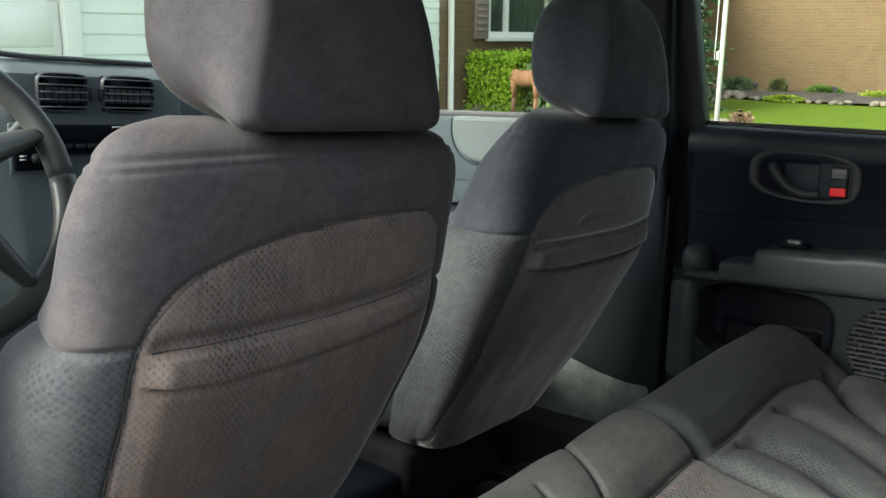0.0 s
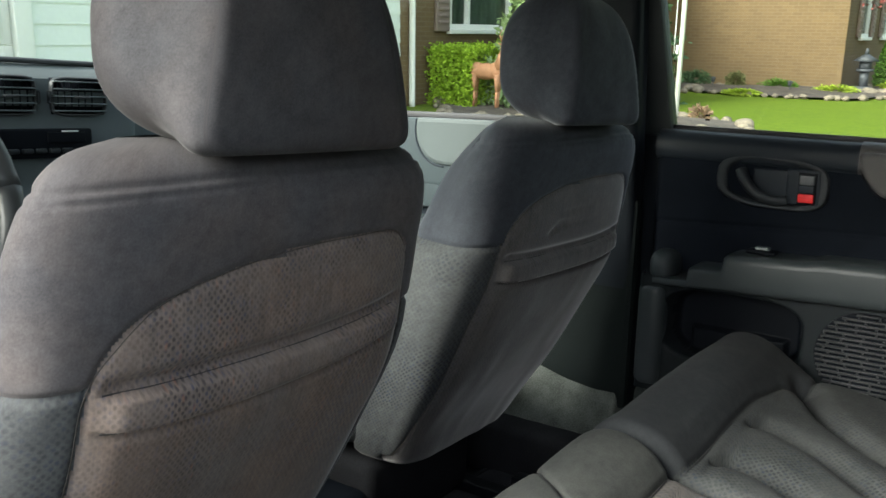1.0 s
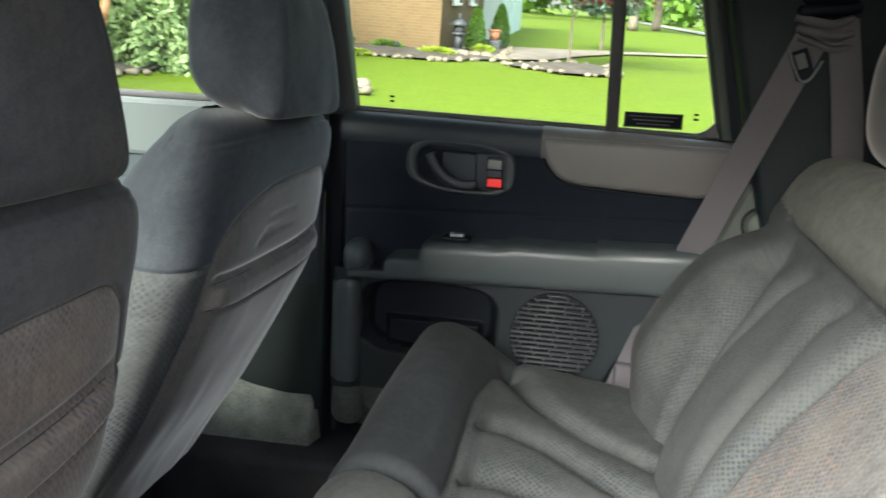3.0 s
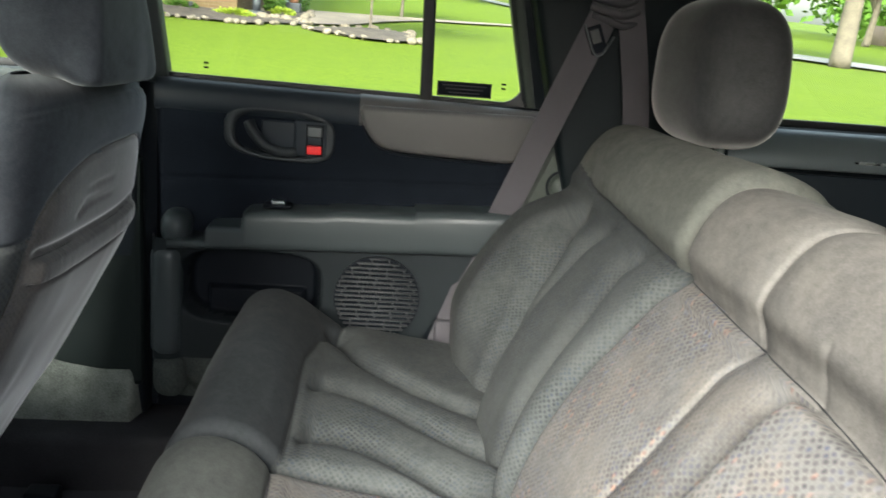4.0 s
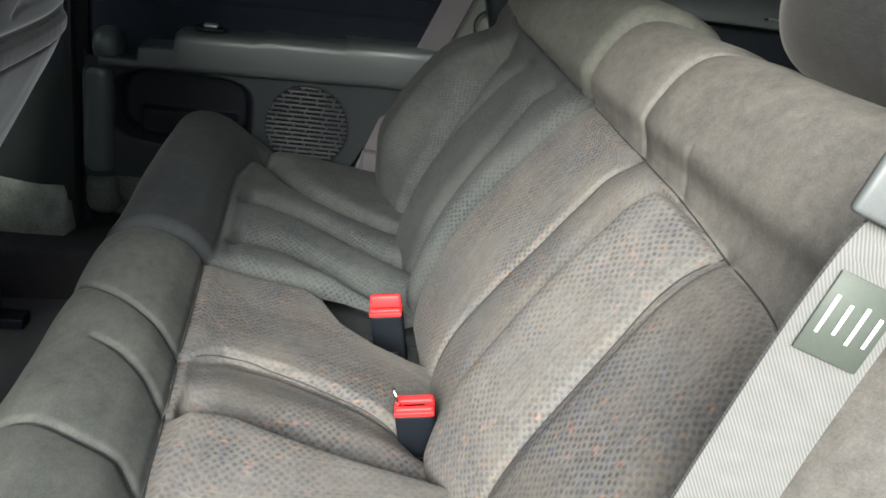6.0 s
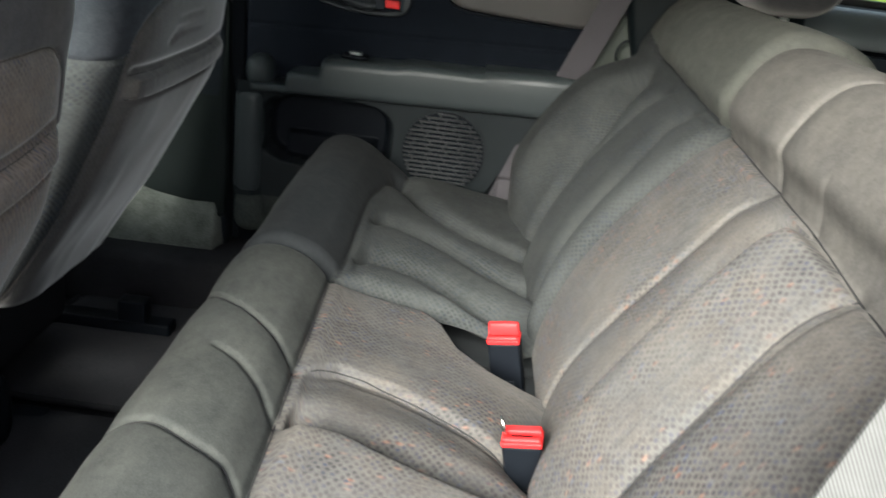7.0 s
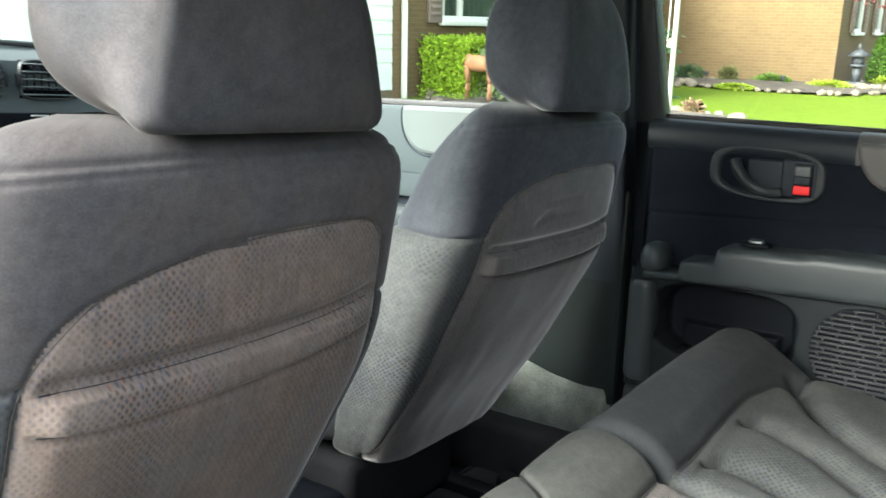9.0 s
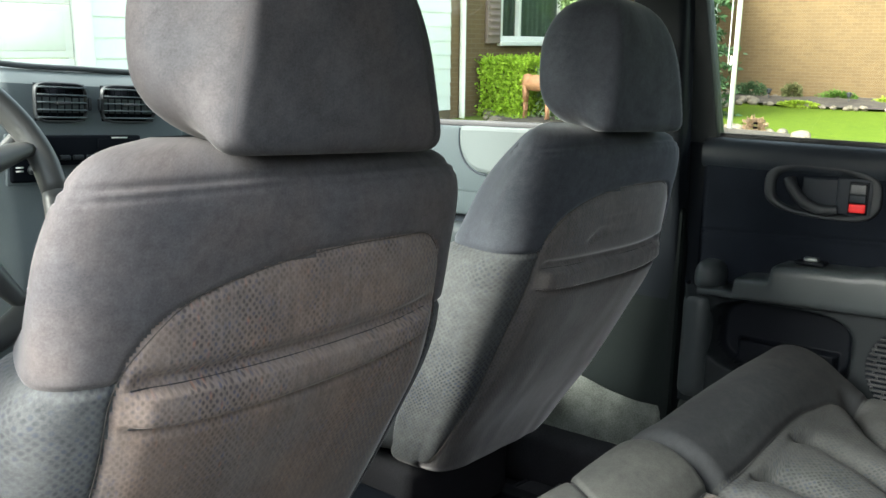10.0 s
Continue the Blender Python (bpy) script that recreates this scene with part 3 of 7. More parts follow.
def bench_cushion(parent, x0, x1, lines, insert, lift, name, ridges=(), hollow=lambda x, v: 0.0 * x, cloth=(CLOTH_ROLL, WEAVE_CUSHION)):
    """A bench cushion with a stuffed front roll; lines are its sewn seams in plan, insert(x, y) tells the patterned faces."""
    prof = spline([(-0.25, 0.66), (-0.21, 0.712), (-0.13, 0.732), (0.0, 0.752), (0.09, 0.768), (0.128, 0.783), (0.165, 0.806), (0.205, 0.819), (0.240, 0.812), (0.264, 0.784), (0.277, 0.735), (0.277, 0.66), (0.262, 0.585)], 330)
    nx = int((x1 - x0) / 0.0020)
    xs = np.linspace(x0, x1, nx)
    X = np.repeat(xs[None, :], len(prof), 0)
    Y, Z = np.repeat(prof[:, :1], nx, 1), np.repeat(prof[:, 1:], nx, 1)
    Z = Z + lift(X) * step(Y, 0.10, 0.2) * step(Z, 0.6, 0.78)
    P = np.stack([X, Y, Z], 2)
    N = normals(P)
    N *= np.where(N[132, nx // 2, 2] < 0, -1, 1)
    arc = np.r_[0, np.cumsum(np.linalg.norm(np.diff(prof, axis=0), axis=1))]
    S = np.repeat(arc[:, None], nx, 1)
    crest = np.argmax(prof[:, 1])
    V = np.where(S < arc[crest], Y, prof[crest, 0] + S - arc[crest])
    d = np.zeros_like(X)
    for k, (poly, depth, puff) in enumerate(lines):
        plan = k > 0 and poly[0][1] > 0.12 and poly[-1][1] < 0.0
        d += seam(dist(X, V, poly), depth, puff) * (1 - step(V, 0.10, 0.13) if plan else 1)
    d += hollow(X, V)
    d += pleats(X, V, ridges)
    r = 0.026
    for e, sgn in ((x0, 1), (x1, -1)):
        q = np.clip((X - e) * sgn / r, 0, 1)
        d -= r * (1 - np.sqrt(1 - (1 - q) ** 2))
    d += 0.0025 * rumple(X, S, 5.0 + x0, 0.13) + 0.0005 * rumple(X, S, 2.0, 0.04)
    P = P + N * d[:, :, None]
    UV = np.stack([across_cloth(P), S], 2)
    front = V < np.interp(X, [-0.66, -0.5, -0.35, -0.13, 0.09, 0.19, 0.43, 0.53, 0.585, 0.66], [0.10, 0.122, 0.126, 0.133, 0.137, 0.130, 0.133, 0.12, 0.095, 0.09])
    # bare: the recess round the buckles, coloured dark for its shade
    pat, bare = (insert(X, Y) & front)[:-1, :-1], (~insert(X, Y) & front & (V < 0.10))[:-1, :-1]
    P = P - np.array(parent["base"][:])
    sheet(P, UV, [(name, cloth[0], "plain velour front roll", ~pat & ~bare), ("cushion_insert", cloth[1], "patterned velour centre panel", pat), ("buckle_recess", CLOTH_SHADED, "sunken cloth round the buckles, darkened for its shade", bare)], parent)
    for poly, depth, puff in lines:
        if depth > 0.0045:
            sew(parent, P, X, V, poly)


TILT = radians(29)


def on_back(x, h, out):
    """A place on the bench's back: h up along it from its foot, out from its face."""
    return np.stack([x, -0.135 - math.sin(TILT) * h + math.cos(TILT) * out, 0.73 + math.cos(TILT) * h + math.sin(TILT) * out], -1)


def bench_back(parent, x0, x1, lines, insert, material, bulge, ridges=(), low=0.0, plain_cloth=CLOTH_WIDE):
    prof = spline([(-0.04, -0.03), (-0.02, 0.015), (0.06, 0.042), (0.16, 0.045), (0.27, 0.028), (0.318, 0.016), (0.35, 0.032), (0.41, 0.034), (0.450, 0.016), (0.473, -0.028), (0.475, -0.085), (0.44, -0.115), (0.2, -0.12), (-0.04, -0.11)], 330)
    prof[:, 0] -= low * np.clip((prof[:, 0] - 0.33) / 0.14, 0, 1)
    nx = int((x1 - x0) / 0.0020)
    xs = np.linspace(x0, x1, nx)
    X, H, O = np.repeat(xs[None, :], 330, 0), np.repeat(prof[:, :1], nx, 1), np.repeat(prof[:, 1:], nx, 1)
    face = np.arange(330)[:, None] < np.argmax(prof[:, 0])
    O = O + np.where(face, bulge(X, H), 0)
    d = np.zeros_like(X)
    for k, (poly, depth, puff) in enumerate(lines):
        upright = k > 0 and poly[-1][1] < 0.1
        d += seam(np.where(face, dist(X, H, poly), 9.0), depth, puff) * (1 - step(H, 0.285, 0.325) if upright else 1)
    d += np.where(face, pleats(X, H, ridges), 0)
    r = 0.028
    e = np.minimum(X - x0, x1 - X)
    q = np.clip(e / r, 0, 1)
    d -= r * (1 - np.sqrt(1 - (1 - q) ** 2))
    d += 0.0025 * rumple(X, H, 7.0 + x0, 0.12) + 0.0005 * rumple(X, H, 4.0, 0.035)
    P = on_back(X, H, O)
    N = normals(P)
    N *= np.where(N[90, nx // 2, 1] < 0, -1, 1)
    P = P + N * d[:, :, None]
    arc = np.r_[0, np.cumsum(np.linalg.norm(np.diff(prof, axis=0), axis=1))]
    UV = np.stack([across_cloth(P), np.repeat(arc[:, None], nx, 1)], 2)
    pat = (insert(X, H) & face)[:-1, :-1]
    P = P - np.array(parent["base"][:])
    sheet(P, UV, [("backrest", plain_cloth, "plain velour upper roll", ~pat), ("back_insert", material, "patterned velour centre panel", pat)], parent)
    for poly, depth, puff in lines:
        if depth > 0.0045:
            sew(parent, P, X, H, poly)


def rear_headrest(parent, x, h):
    def press(Q):
        Q = Q.copy()
        Q[:, :, 0] *= 1 + 0.08 * (-Q[:, :, 2] / 0.1)
        return Q
    c = np.array([x, -0.40, h]) - np.array(parent["base"][:])
    blob("head_restraint", (0.138, 0.062, 0.098), c, (3.4, 3.0), CLOTH_HEAD_SHADED, parent, "rounded velour head restraint", shape=press)
    for s in (-1, 1):
        tube("headrest_post", [(c[0] + s * 0.05, c[1], c[2] - 0.13), (c[0] + s * 0.05, c[1], c[2] - 0.05)], 0.006, CHROME, parent)


def bench_section(x0, x1, label):
    b = thing("rear_seat", ((x0 + x1) / 2, 0.0, FLOOR), label, "car seat", "rear seat sections")
    b["base"] = ((x0 + x1) / 2, 0.0, FLOOR)
    rbox("seat_frame", (x1 - x0 - 0.06, 0.40, 0.16), (0, 0.03, 0.08), PLASTIC_LOW, b, 0.01)
    rbox("seat_pan", (x1 - x0 - 0.05, 0.44, 0.06), (0, 0.02, 0.17), PLASTIC_LOW, b, 0.01)
    rbox("cushion_core", (x1 - x0 - 0.004, 0.42, 0.085), (0, 0.0, 0.2185), CLOTH_SHADED, b, 0.012)
    return b


SPLIT = 0.108
# The cloths of this section have its shade put into their colour.
narrow = bench_section(SPLIT + 0.003, 0.655, "narrow section of the grey velour rear bench")
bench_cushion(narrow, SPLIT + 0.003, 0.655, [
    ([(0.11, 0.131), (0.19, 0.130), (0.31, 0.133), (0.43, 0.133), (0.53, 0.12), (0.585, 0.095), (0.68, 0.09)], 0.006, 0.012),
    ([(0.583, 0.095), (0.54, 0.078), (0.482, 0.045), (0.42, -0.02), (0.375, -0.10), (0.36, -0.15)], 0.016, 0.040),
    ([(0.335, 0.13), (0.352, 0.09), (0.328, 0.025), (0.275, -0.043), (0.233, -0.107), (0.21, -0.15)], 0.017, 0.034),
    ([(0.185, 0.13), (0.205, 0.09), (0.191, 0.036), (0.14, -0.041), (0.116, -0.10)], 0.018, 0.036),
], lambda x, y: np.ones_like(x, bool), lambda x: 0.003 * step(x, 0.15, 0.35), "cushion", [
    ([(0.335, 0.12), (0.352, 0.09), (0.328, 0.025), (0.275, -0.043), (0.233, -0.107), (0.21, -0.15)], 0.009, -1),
    ([(0.185, 0.12), (0.205, 0.09), (0.191, 0.036), (0.14, -0.041), (0.116, -0.10)], 0.012, -1)], cloth=(CLOTH_SHADED, WEAVE_SHADED))
bench_back(narrow, SPLIT + 0.003, 0.655, [
    ([(0.10, 0.322), (0.21, 0.325), (0.37, 0.330), (0.50, 0.336), (0.56, 0.352)], 0.006, 0.012),
    ([(0.505, 0.338), (0.497, 0.278), (0.455, 0.206), (0.425, 0.10), (0.43, -0.02)], 0.016, 0.060),
    ([(0.365, 0.330), (0.385, 0.27), (0.378, 0.17), (0.37, 0.06), (0.365, -0.02)], 0.016, 0.036),
    ([(0.205, 0.325), (0.222, 0.284), (0.196, 0.20), (0.185, 0.11), (0.165, -0.02)], 0.018, 0.046),
], lambda x, h: h < np.interp(x, [0.10, 0.21, 0.37, 0.50, 0.56, 0.66], [0.322, 0.325, 0.330, 0.336, 0.352, 0.37]), WEAVE_SHADED, lambda x, h: 0.046 * step(x, 0.46, 0.56) * step(0.37 - h, 0, 0.14) * (1 - 0.45 * step(0.07 - h, 0, 0.09)), [
    ([(0.205, 0.325), (0.222, 0.284), (0.196, 0.20), (0.185, 0.11), (0.165, -0.02)], 0.013, -1),
    ([(0.365, 0.322), (0.385, 0.27), (0.378, 0.17), (0.37, 0.06), (0.365, -0.02)], 0.008, -1)], plain_cloth=CLOTH_NARROW)
rear_headrest(narrow, 0.400, 1.228)

wide = bench_section(-0.655, SPLIT - 0.003, "wide section of the grey velour rear bench")
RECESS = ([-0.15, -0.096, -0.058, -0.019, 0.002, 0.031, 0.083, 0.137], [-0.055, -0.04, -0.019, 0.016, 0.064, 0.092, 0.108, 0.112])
W1 = [(-0.128, 0.131), (-0.100, 0.098), (-0.105, 0.045), (-0.125, -0.008), (-0.148, -0.054), (-0.172, -0.10), (-0.19, -0.14)]
W2 = [(-0.221, 0.130), (-0.218, 0.078), (-0.238, 0.016), (-0.254, -0.045), (-0.267, -0.1), (-0.275, -0.14)]
W3 = [(-0.338, 0.126), (-0.322, 0.1), (-0.324, 0.065), (-0.331, 0.03), (-0.35, -0.05), (-0.365, -0.14)]
def twin(line, gap=0.0075):
    """The second row of stitching beside a seam."""
    return [(x - gap, v) for x, v in line]
bench_cushion(wide, -0.655, SPLIT - 0.003, [
    ([(0.13, 0.136), (0.087, 0.137), (-0.03, 0.134), (-0.128, 0.133), (-0.217, 0.130), (-0.305, 0.129), (-0.35, 0.126), (-0.50, 0.122), (-0.66, 0.10)], 0.006, 0.012),
    (W1, 0.005, 0.006), (twin(W1), 0.0035, 0.0), (W2, 0.004, 0.004), (W3, 0.005, 0.006), (twin(W3), 0.0035, 0.0),
    ([(-0.53, 0.13), (-0.50, 0.02), (-0.46, -0.12)], 0.006, 0.010),
    ([(-0.128, 0.133), (-0.105, 0.164), (-0.067, 0.22), (-0.01, 0.285), (0.01, 0.36)], 0.0047, 0.004),
    ([(-0.218, 0.132), (-0.195, 0.152), (-0.172, 0.180), (-0.160, 0.205)], 0.004, 0.003),
    ([(-0.330, 0.128), (-0.304, 0.151), (-0.297, 0.183), (-0.284, 0.221), (-0.275, 0.27)], 0.0047, 0.004),
    ([(-0.50, 0.128), (-0.49, 0.20), (-0.48, 0.30)], 0.004, 0.004),
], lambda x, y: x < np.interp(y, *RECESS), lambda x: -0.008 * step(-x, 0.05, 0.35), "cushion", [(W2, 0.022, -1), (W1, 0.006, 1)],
    lambda x, v: -0.050 * step(x - np.interp(v, *RECESS), 0.0, 0.026) * (1 - step(v, 0.03, 0.09)) - 0.05 * np.exp(-(((x + 0.15) / 0.05) ** 2) - ((v + 0.125) / 0.04) ** 2))
B1 = [(-0.098, 0.315), (-0.098, 0.266), (-0.104, 0.185), (-0.092, 0.11), (-0.072, 0.04), (-0.06, -0.02)]
B2 = [(-0.204, 0.311), (-0.208, 0.25), (-0.210, 0.20), (-0.215, 0.13), (-0.209, 0.06), (-0.205, -0.02)]
B3 = [(-0.310, 0.303), (-0.310, 0.245), (-0.320, 0.19), (-0.324, 0.13), (-0.322, 0.04), (-0.325, -0.02)]
bench_back(wide, -0.655, SPLIT - 0.003, [
    ([(0.125, 0.323), (-0.098, 0.315), (-0.205, 0.311), (-0.308, 0.303), (-0.385, 0.298), (-0.435, 0.286), (-0.462, 0.262), (-0.479, 0.22), (-0.465, 0.17), (-0.455, 0.10), (-0.45, -0.02)], 0.006, 0.010),
    (B1, 0.005, 0.005), (twin(B1), 0.0035, 0.0), (B2, 0.004, 0.004), (B3, 0.005, 0.006), (twin(B3), 0.0035, 0.0),
    ([(-0.092, 0.317), (-0.086, 0.337), (-0.090, 0.377), (-0.093, 0.423), (-0.104, 0.452), (-0.115, 0.472)], 0.006, 0.008),
    ([(-0.207, 0.312), (-0.20, 0.327), (-0.205, 0.348)], 0.0012, 0.001),
], lambda x, h: (h < np.interp(x, [-0.479, -0.462, -0.435, -0.385, -0.308, -0.098, 0.13], [0.21, 0.258, 0.283, 0.295, 0.300, 0.313, 0.322])) & (x > np.interp(h, [-0.02, 0.10, 0.17, 0.22], [-0.45, -0.455, -0.465, -0.478])), WEAVE, lambda x, h: 0.012 * step(-x, 0.45, 0.6) * step(0.33 - h, 0, 0.1), [
    (B2, 0.026, -1)], 0.018)
rear_headrest(wide, -0.262, 1.205)

front_seat((0.3315, 0.405), 1.05, [(-0.19, 0.982), (-0.09, 0.978), (0.0, 0.977), (0.10, 0.979), (0.195, 0.986)], [(-0.19, 0.955), (-0.09, 0.950), (0.0, 0.949), (0.10, 0.952), (0.195, 0.965)], crease=([(-0.075, 1.010), (-0.03, 1.030), (0.01, 1.042), (0.035, 1.040), (0.030, 1.025), (0.0, 1.018)],), cloth=(WEAVE_COOL, WEAVE_COOL, CLOTH_COOL_SHADED, CLOTH_COOL_SHADED), head_at=0.0175, head_wide=1.015, turned=0.014)
front_seat((-0.319, 0.350), 0.95, [(-0.19, 0.999), (-0.10, 0.995), (0.0, 0.995), (0.10, 1.000), (0.195, 1.010)], [(-0.19, 0.974), (-0.10, 0.966), (0.0, 0.967), (0.10, 0.976), (0.195, 0.993)], drop=0.014)


# ---- the right-hand rear door ----
def rear_door():
    door = thing("door_1", (0.755, 0.1, 0.50), "dark rear door with cloth panel, armrest and speaker grille", "car door", kind="structure")
    base = np.array((0.755, 0.1, 0.50))
    rear_y = lambda z: np.interp(z, [0.50, 0.60, 0.692, 0.865, 1.13, 1.16], [0.10, 0.03, -0.03, -0.12, -0.225, -0.24])

    def field(z0, z1, nu, nv):
        """A grid over the door between two heights that follows its slanting rear edge."""
        z = np.linspace(z0, z1, nv)
        u = np.linspace(0, 1, nu)
        Z = np.repeat(z[:, None], nu, 1)
        return 0.437 + (rear_y(Z) - 0.437) * u[None, :], Z

    # cloth panel above the armrest, with two pressed lines
    Y, Z = field(0.86, 1.10, 120, 90)
    d = 0.004 * step(Z, 1.0, 1.08) + dent(np.abs(Z - np.interp(Y, [-0.2, 0.43], [1.0, 0.978])), 0.004, 0.004) - 0.012 * step(Y, 0.425, 0.437)
    sheet(np.stack([0.755 - d, Y, Z], 2) - base, np.stack([Y, Z], 2), [("door_panel", DOOR_CLOTH, "dark cloth upper panel", np.ones((89, 119), bool))], door)
    # sill, rolled over to the glass
    line = lambda y: np.interp(y, [-0.24, 0.44], [-0.008, 0.008])
    prof = spline([(0.757, 1.088), (0.748, 1.094), (0.744, 1.108), (0.748, 1.128), (0.762, 1.140), (0.785, 1.143), (0.80, 1.14)], 24)
    ys = np.linspace(0.437, -0.232, 50)
    P = np.stack([np.repeat(prof[:, :1], 50, 1), np.repeat(ys[None, :], 24, 0), prof[:, 1:] + line(ys)[None, :]], 2)
    sheet(P - base, P[:, :, 1:].copy(), [("door_sill", PLASTIC, "", np.ones((23, 49), bool))], door)
    ys = np.linspace(0.088, -0.232, 40)
    P = np.stack([np.repeat(prof[:, :1] - 0.0035, 40, 1), np.repeat(ys[None, :], 24, 0), prof[:, 1:] + 0.002 + line(ys)[None, :]], 2)
    sheet(P - base, P[:, :, 1:].copy(), [("padded_sill", PLASTIC_PAD, "grey padded vinyl over the sill", np.ones((23, 39), bool))], door)
    # padded vinyl strip under the rear glass
    edge = spline([(0.088, 1.128), (0.082, 1.10), (0.066, 1.072), (0.040, 1.055), (-0.02, 1.049), (-0.17, 1.043)], 26)
    outline = [*map(tuple, edge), (-0.19, 1.045), (-0.224, 1.128)]
    pad = slab("padded_strip", [(y - 0.1, z - 0.5) for y, z in outline], "x", 0.012, -0.024, PLASTIC_PAD, door, 0.009, "grey padded vinyl strip")
    for poly in pad.data.polygons:
        poly.use_smooth = True
    tube("strip_welt", [(-0.004, y - 0.1, z - 0.505) for y, z in edge[::3]], 0.0028, PLASTIC_LOW, door, sides=6)
    # armrest: its top steps down to the pull cup
    stations = [(-0.25, 0.966, 0.081), (-0.16, 0.963, 0.081), (-0.02, 0.959, 0.081), (-0.018, 0.953, 0.081), (0.12, 0.951, 0.081), (0.14, 0.946, 0.081), (0.22, 0.944, 0.081), (0.266, 0.941, 0.080), (0.274, 0.937, 0.080), (0.277, 0.914, 0.079), (0.331, 0.911, 0.079), (0.335, 0.908, 0.079), (0.337, 0.887, 0.078), (0.372, 0.885, 0.078), (0.40, 0.885, 0.077)]
    k = 40
    a = np.linspace(0, 2 * math.pi, k, endpoint=False)
    cu, cv = np.sign(np.cos(a)) * np.abs(np.cos(a)) ** 0.38, np.sign(np.sin(a)) * np.abs(np.sin(a)) ** 0.38
    rings = []
    for y, top, out in stations:
        bot = float(np.interp(y, [-0.2, 0.42], [0.884, 0.868]))
        rings.append(np.stack([0.775 - out / 2 - 0.01 - (out / 2 + 0.01) * cu, np.full(k, y), (top + bot) / 2 + (top - bot) / 2 * cv], 1))
    sheet(np.array(rings) - base, np.zeros((len(rings), k, 2)), [("armrest", PLASTIC_MID, "moulded armrest with a stepped pull cup", np.ones((len(rings) - 1, k), bool))], door, closed=True)
    blob("armrest_knob", (0.040, 0.025, 0.031), np.array((0.722, 0.392, 0.900)) - base, (2.5, 2.5), PLASTIC_MID, door, n=24)
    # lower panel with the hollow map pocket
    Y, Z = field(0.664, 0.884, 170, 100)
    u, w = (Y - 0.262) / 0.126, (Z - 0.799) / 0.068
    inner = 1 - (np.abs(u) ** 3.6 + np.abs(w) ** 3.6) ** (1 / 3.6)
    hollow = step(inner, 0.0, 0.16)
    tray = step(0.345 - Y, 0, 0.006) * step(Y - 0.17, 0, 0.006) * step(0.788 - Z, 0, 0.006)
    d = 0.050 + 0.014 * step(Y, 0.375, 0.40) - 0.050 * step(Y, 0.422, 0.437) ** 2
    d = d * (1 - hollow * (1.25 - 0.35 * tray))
    # The pocket's faces are coloured black to carry the shade inside it.
    sheet(np.stack([0.755 - d, Y, Z], 2) - base, np.stack([Y, Z], 2), [("lower_panel", PLASTIC_LOWER, "", hollow[:-1, :-1] < 0.5), ("map_pocket", PLASTIC_LOW, "deep map pocket, blackened for the shade inside", hollow[:-1, :-1] >= 0.5)], door)
    # rounded column in front of the pocket, under the knob
    rbox("front_column", (0.075, 0.052, 0.205), np.array((0.724, 0.407, 0.768)) - base, PLASTIC_MID, door, 0.021, segs=5)
    rbox("column_foot", (0.070, 0.060, 0.085), np.array((0.726, 0.402, 0.628)) - base, CARPET_FOOT, door, 0.026, "carpeted foot of the column", segs=5)
    # carpeted strip at the foot
    Y, Z = field(0.575, 0.662, 90, 40)
    d = 0.044 - 0.044 * step(Y, 0.37, 0.437) ** 2 - 0.03 * (1 - step(Z, 0.575 + 0.05 * step(Y, 0.33, 0.43), 0.61 + 0.05 * step(Y, 0.33, 0.43)))
    sheet(np.stack([0.755 - d, Y, Z], 2) - base, np.stack([Y, Z], 2), [("carpet_strip", CARPET_FOOT, "carpeted kick strip", np.ones((39, 89), bool))], door)
    slab("door_shell", [(-0.12, 0.05), (-0.33, 0.63), (-0.34, 0.64), (0.34, 0.64), (0.34, 0.0), (-0.02, 0.0)], "x", 0.015, 0.075, PLASTIC_LOW, door, 0.003)

    # handle cup with its lever and lock
    def rounded(cy, cz, hy, hz, power, k=48, skew=0.0):
        a = np.linspace(0, 2 * math.pi, k, endpoint=False)
        u, v = np.sign(np.cos(a)) * np.abs(np.cos(a)) ** (2 / power), np.sign(np.sin(a)) * np.abs(np.sin(a)) ** (2 / power)
        return np.stack([cy + hy * u, cz + hz * v * (1 + skew * u)], 1)
    bezel = thing("door_handle", (0.755, 0.23, 1.064), "dark plastic inside door handle with red lock slider", "door handle")
    hc = np.array((0.755, 0.23, 1.064))
    k = 64
    a = np.linspace(0, 2 * math.pi, k, endpoint=False)
    # a pointed oval in front that squares off behind
    u = np.cos(a)
    py = np.where(u > 0, 0.090 * np.abs(u) ** 0.8, -0.102 * np.abs(u) ** 0.55)
    pz = np.sign(np.sin(a)) * np.abs(np.sin(a)) ** 0.66 * 0.0455 + 0.009 * step(u, -0.8, 0.9) - 0.002
    rings = []
    for s, x in ((1.0, 0.0), (1.0, -0.006), (0.985, -0.0095), (0.95, -0.011), (0.86, -0.0105), (0.80, -0.008), (0.775, -0.001)):
        rings.append(np.stack([np.full(k, x), py * s, pz * s], 1))
    R = np.array(rings)
    sheet(R, np.zeros((*R.shape[:2], 2)), [("bezel", PLASTIC_BEZEL, "", np.ones((6, k), bool))], bezel, closed=True)
    cup = rounded(0.014, 0.002, 0.060, 0.034, 2.8, skew=-0.1)
    slab("cup", [tuple(q) for q in cup], "x", 0.0, -0.002, PLASTIC_LOW, bezel, 0)
    rbox("cup_back", (0.006, 0.060, 0.050), (-0.004, -0.004, 0.001), PLASTIC, bezel, 0.004)
